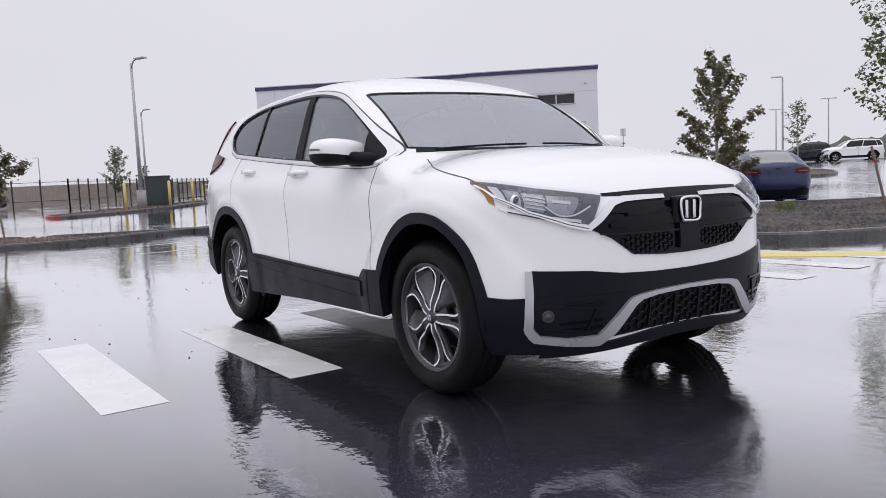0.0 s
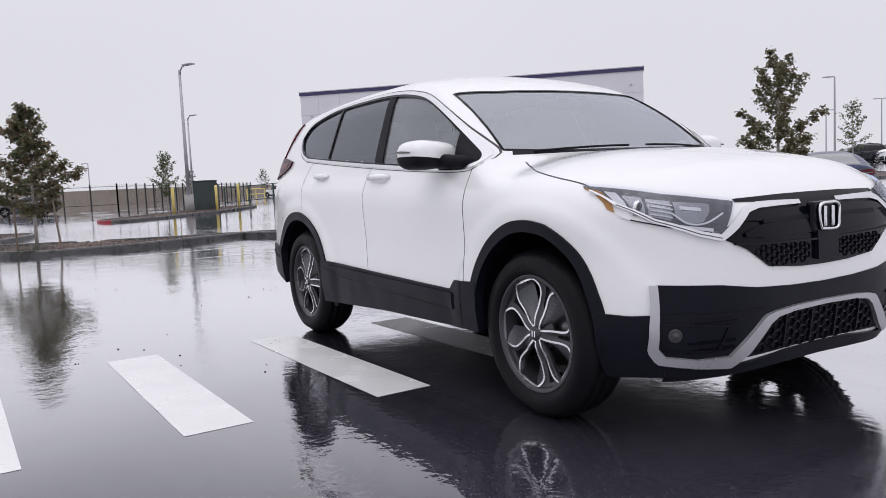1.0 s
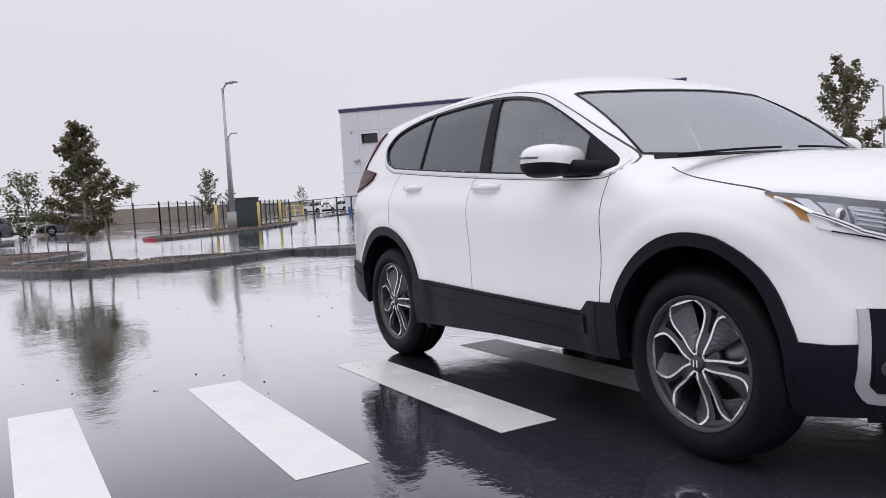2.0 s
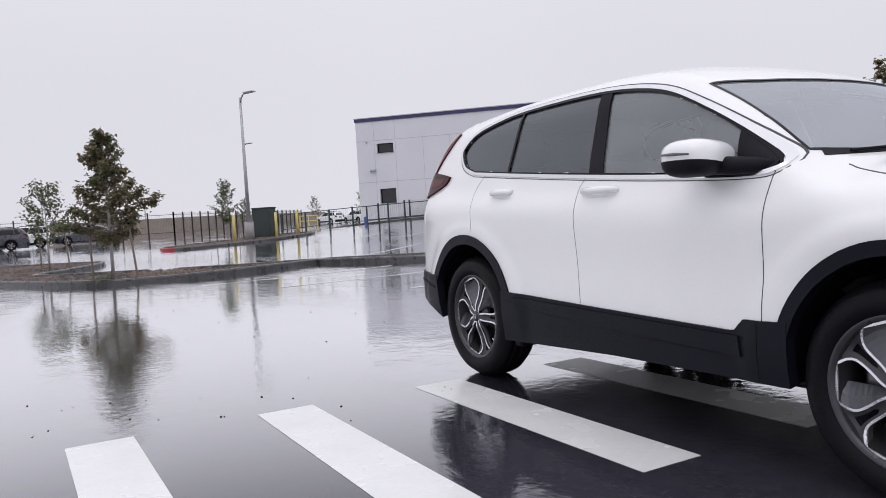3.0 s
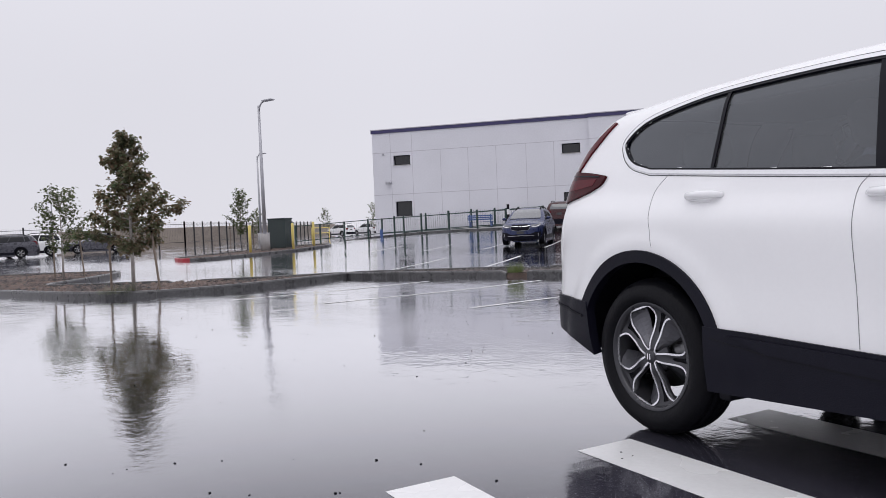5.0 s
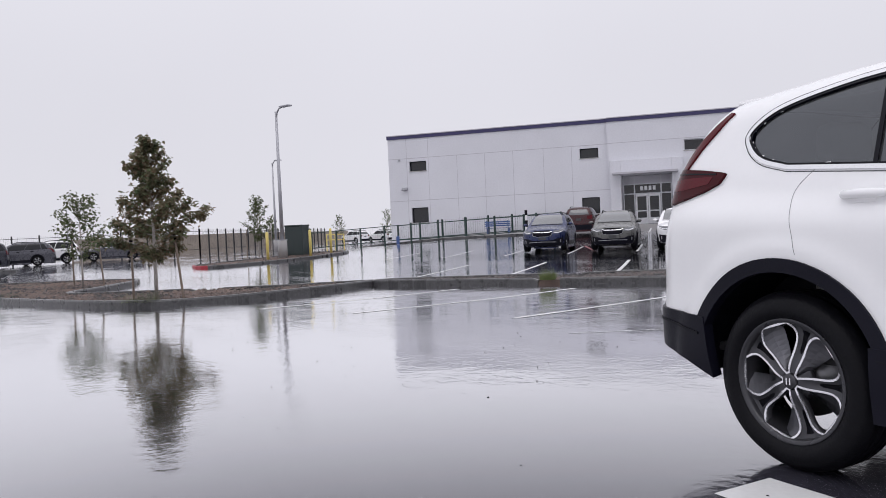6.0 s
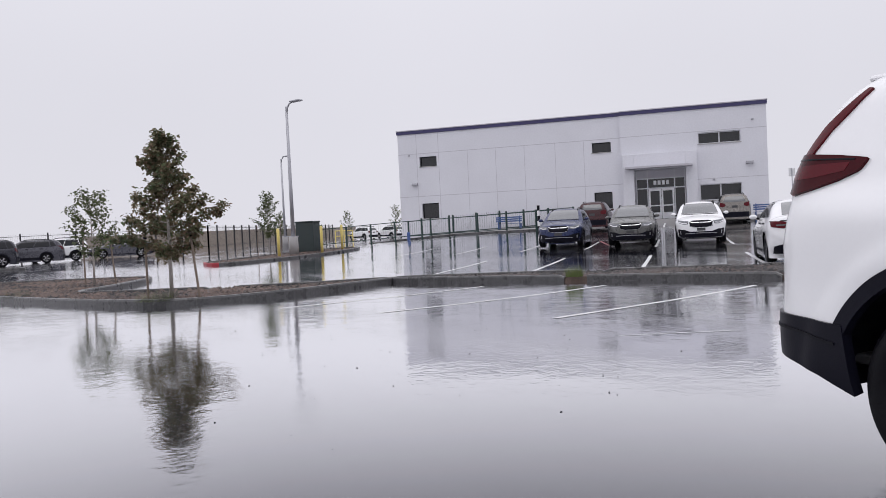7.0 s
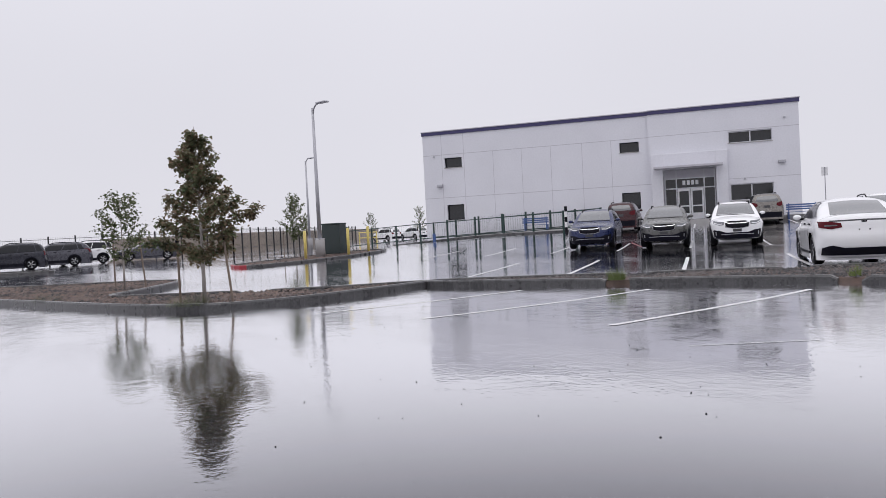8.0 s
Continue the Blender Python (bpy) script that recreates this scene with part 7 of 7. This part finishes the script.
    for s in (-1, 1):
        add("grille_wing", ribbon(F, "grille_wing", "front", [(s * 0.07, z0 + 0.035), (s * 0.30, z0 + 0.040), (s * 0.40, z0 + 0.075)], 0.022, M_CHROME, 0.022, 0.02, 14, rounded_=False), "chrome grille wing")
    add("grille_edge", ribbon(F, "grille_edge", "front", [(-0.42, z0 + 0.05), (-0.38, z0 - 0.09), (-0.2, z0 - 0.135), (0.2, z0 - 0.135), (0.38, z0 - 0.09), (0.42, z0 + 0.05)], 0.009, M_SILVER, 0.020, 0.02, 40, rounded_=False), "silver grille surround")
    em = cast(F, "front", [0.0], [z0 + 0.035])[0]
    bd = bmesh.new()
    bmesh.ops.create_uvsphere(bd, u_segments=14, v_segments=8, radius=1)
    bd.transform(Matrix.Translation(em + np.array([0.02, 0, 0])) @ Matrix.Diagonal((0.02, 0.065, 0.035, 1)))
    add("badge", bm_mesh("badge", bd, M_CHROME, True), "plain oval badge")
    add("bumper_lower", ruled(F, "bumper_lower", "front", both([(-0.78, 0.26), (-0.3, 0.24), (0, 0.24)]), both([(-0.82, 0.56 if clad else 0.33), (-0.60, 0.55 if clad else 0.36), (-0.4, 0.47 if clad else 0.40), (0, 0.47 if clad else 0.42)]), M_CLAD, 0.008, 0.04, 30, 5), "black lower bumper")
    if clad:
        add("skid_trim", ribbon(F, "skid_trim", "front", [(-0.55, 0.40), (0, 0.42), (0.55, 0.40)], 0.022, M_SILVER, 0.02, 0.02, 20, rounded_=False), "silver bumper trim")
    add("front_plate", ruled(F, "front_plate", "front", [(-0.15, 0.50), (0.15, 0.50)], [(-0.15, 0.60), (0.15, 0.60)], M_SEAM, 0.02, 0.02, 6, 3), "plain dark plate blank")
    add("rear_lower", ruled(F, "rear_lower", "rear", both([(-0.80, 0.24), (0, 0.24)]), both([(-0.80, 0.40), (-0.62, 0.46), (-0.4, 0.40), (0, 0.40)]) if sedan else both([(-0.80, 0.55), (0, 0.55)]), M_CLAD, 0.010, 0.04, 24, 5), "black lower rear bumper")
    if sedan:
        # dark strip draws the lid gap together with the shade along it
        add("trunk_gap", ribbon(F, "trunk_gap", "rear", both([(-0.66, 0.975), (0, 0.985)]), 0.030, M_SEAM, 0.002, 0.006, 20, rounded_=False), "dark trunk lid shadow line")
        add("badge", ruled(F, "badge", "rear", [(-0.05, 0.935), (0.05, 0.935)], [(-0.05, 0.965), (0.05, 0.965)], M_GLOSS_BLACK, 0.008, 0.01, 6, 3), "small dark badge")
        for yy in (-0.10, 0.10):
            add("plate_screw", ruled(F, "plate_screw", "rear", [(yy - 0.012, 0.765), (yy + 0.012, 0.765)], [(yy - 0.012, 0.795), (yy + 0.012, 0.795)], M_SEAM, 0.004, 0.006, 4, 3))
        rl, rh = [(-1.84, -0.58), (-1.87, 0), (-1.84, 0.58)], [(-1.05, -0.50), (-1.00, 0), (-1.05, 0.50)]
        add("rear_window", ruled(F, "rear_window", "top", rl, rh, CAR_SCREEN, 0.005, 0.012, 20, 8), "dark rear window")
    else:
        add("rear_window", ruled(F, "rear_window", "rear", both([(-0.62, 1.16), (0, 1.14)]), both([(-0.50, 1.46), (0, 1.48)]), CAR_SCREEN, 0.006, 0.012, 18, 6), "dark rear window")
        add("rear_plate", ruled(F, "rear_plate", "rear", [(-0.16, 0.80), (0.16, 0.80)], [(-0.16, 0.94), (0.16, 0.94)], M_SEAM, 0.006, 0.01, 5, 3), "plain plate recess")
        for s in (-1, 1):
            xs = np.linspace(0.1, -1.75, 8)
            p = cast(F, "top", xs, np.full(8, s * 0.55))
            p[:, 2] += 0.055
            p[0, 2] -= 0.055
            p[-1, 2] -= 0.055
            add("roof_rail", bm_mesh("roof_rail", tube([tuple(q) for q in p], 0.024, 8), M_MATT_BLACK, True), "black roof rail")
    b = P["bow"]
    x0, x1 = float(ws(zb + 0.03)), float(ws(zt + 0.005))
    sl = [(x0 - b * y_ * y_ - 0.05, y_) for y_ in np.linspace(-0.68, 0.68, 9)]
    sh = [(x1 - b * y_ * y_ - 0.02, y_) for y_ in np.linspace(-0.55, 0.55, 9)]
    add("windscreen", ruled(F, "windscreen", "top", sl, sh, CAR_SCREEN, 0.005, 0.012, 24, 8), "dark windscreen")
    add("hood_gap", ribbon(F, "hood_gap", "top", [(x0 - b * y_ * y_ + 0.0, y_) for y_ in np.linspace(-0.68, 0.68, 9)], 0.04, M_MATT_BLACK, 0.003, 0.01, 24))
    add("underbody", bm_mesh("underbody", box(tail + 0.4, nose - 0.4, -0.6, 0.6, 0.19, 0.28, 0.02), M_MATT_BLACK))
    return out


def parked(kind, paint, m, label, group=""):
    o = thing("parked_car", label, "car", m, group)
    if kind not in KINDS:
        P, clad = {"sedan": (SEDAN, False), "wagon": (WAGON, True), "suv": (HERO, True)}[kind]
        KINDS[kind] = (kind_meshes(kind, P, clad), P)
    meshes, P = KINDS[kind]
    for name, me, lab in meshes:
        ob = part(name, me, None, o, lab)
        if name in ("body", "mirror"):
            ob.material_slots[0].link = "OBJECT"
            ob.material_slots[0].material = paint
    for xw in P["wheels"]:
        for s in (-1, 1):
            add_wheel(o, WHEEL_SMALL, xw, s * 0.79, 0.345, s, 20 * xw, True)
    return o


def paint(name, c, metal=0.3):
    return material(name, c, 0.28, metal=metal, vary=0.03, coat=0.3, rough_vary=0.03)


C_BLUE = paint("dark_blue_car_paint", (0.020, 0.030, 0.095))
C_NAVY = paint("deep_blue_car_paint", (0.017, 0.025, 0.085))
C_GREY = paint("grey_green_car_paint", (0.115, 0.115, 0.112))
C_DARK = paint("dark_grey_car_paint", (0.062, 0.062, 0.078))
C_BLACK = paint("black_car_paint", (0.018, 0.019, 0.03))
C_RED = paint("dark_red_car_paint", (0.036, 0.004, 0.007))
C_BEIGE = paint("beige_car_paint", (0.20, 0.185, 0.17))
C_WHITE = M_CAR_WHITE
ROW = "cars facing the road"
parked("wagon", C_BLUE, on_lot(-7.15, -31.2, -90), "dark blue wagon with roof rails parked nose out on wet asphalt", ROW)
parked("wagon", C_GREY, on_lot(-4.25, -30.6, -90), "grey wagon with roof rails parked nose out on wet asphalt", ROW)
parked("wagon", C_WHITE, on_lot(-1.65, -30.1, -90), "white wagon with black cladding parked nose out on wet asphalt", ROW)
parked("suv", C_RED, on_lot(-7.4, -46.6, 90), "dark red SUV parked tail out before the building", "cars by the building")
parked("suv", C_BEIGE, on_lot(0.75, -48.5, 90), "beige SUV parked tail out before the building", "cars by the building")
parked("sedan", C_WHITE, on_lot(0.4, -18.4, 90), "white sedan parked tail out behind the planter", "cars behind the planter")
parked("sedan", C_NAVY, on_lot(6.5, -18.9, 87), "blue sedan parked tail out behind the stone bed", "cars behind the planter")
parked("wagon", C_WHITE, on_lot(3.6, -30.6, -90), "white wagon with black roof rails in the parked row", ROW)
parked("suv", C_WHITE, on_lot(6.3, -31.0, -90), "white SUV in the parked row", ROW)
LEFT = "cars along the far edge"
parked("sedan", C_DARK, on(-64.8, 0.4, -92), "dark grey sedan parked side-on at the lot's edge", LEFT)
parked("suv", C_WHITE, on(-62.2, -4.2, -90), "white SUV parked side-on at the lot's edge", LEFT)
parked("wagon", C_DARK, on(-59.3, -6.1, -88), "dark grey wagon parked side-on at the lot's edge", LEFT)
parked("suv", C_BLACK, on(-55.3, -8.4, -88), "black SUV parked side-on at the lot's edge", LEFT)
parked("sedan", C_NAVY, on(-52.3, -11.6, -86), "blue sedan parked side-on at the lot's edge", LEFT)
RIGHT = "cars across the lot"
parked("suv", C_WHITE, on(-28.2, 57.4, 222), "white SUV parked side-on across the lot", RIGHT)
parked("sedan", C_RED, on(-23.4, 59.4, 222), "red sedan parked across the lot", RIGHT)
parked("suv", C_BLACK, on(-34.2, 60.8, 222), "black SUV parked across the lot", RIGHT)
parked("sedan", C_DARK, on(-38.0, 55.9, 222), "dark grey sedan parked across the lot", RIGHT)
parked("sedan", C_BEIGE, on(-41.9, 58.3, 222), "beige sedan parked across the lot", RIGHT)
parked("suv", C_DARK, on(-19.6, 63.0, 222), "dark grey SUV parked across the lot", RIGHT)
parked("suv", C_WHITE, on(-98.0, 32.5, 200), "white SUV far off behind the black fence", "far cars")
parked("suv", C_WHITE, on(-99.5, 37.0, 200), "white SUV far off beside another", "far cars")
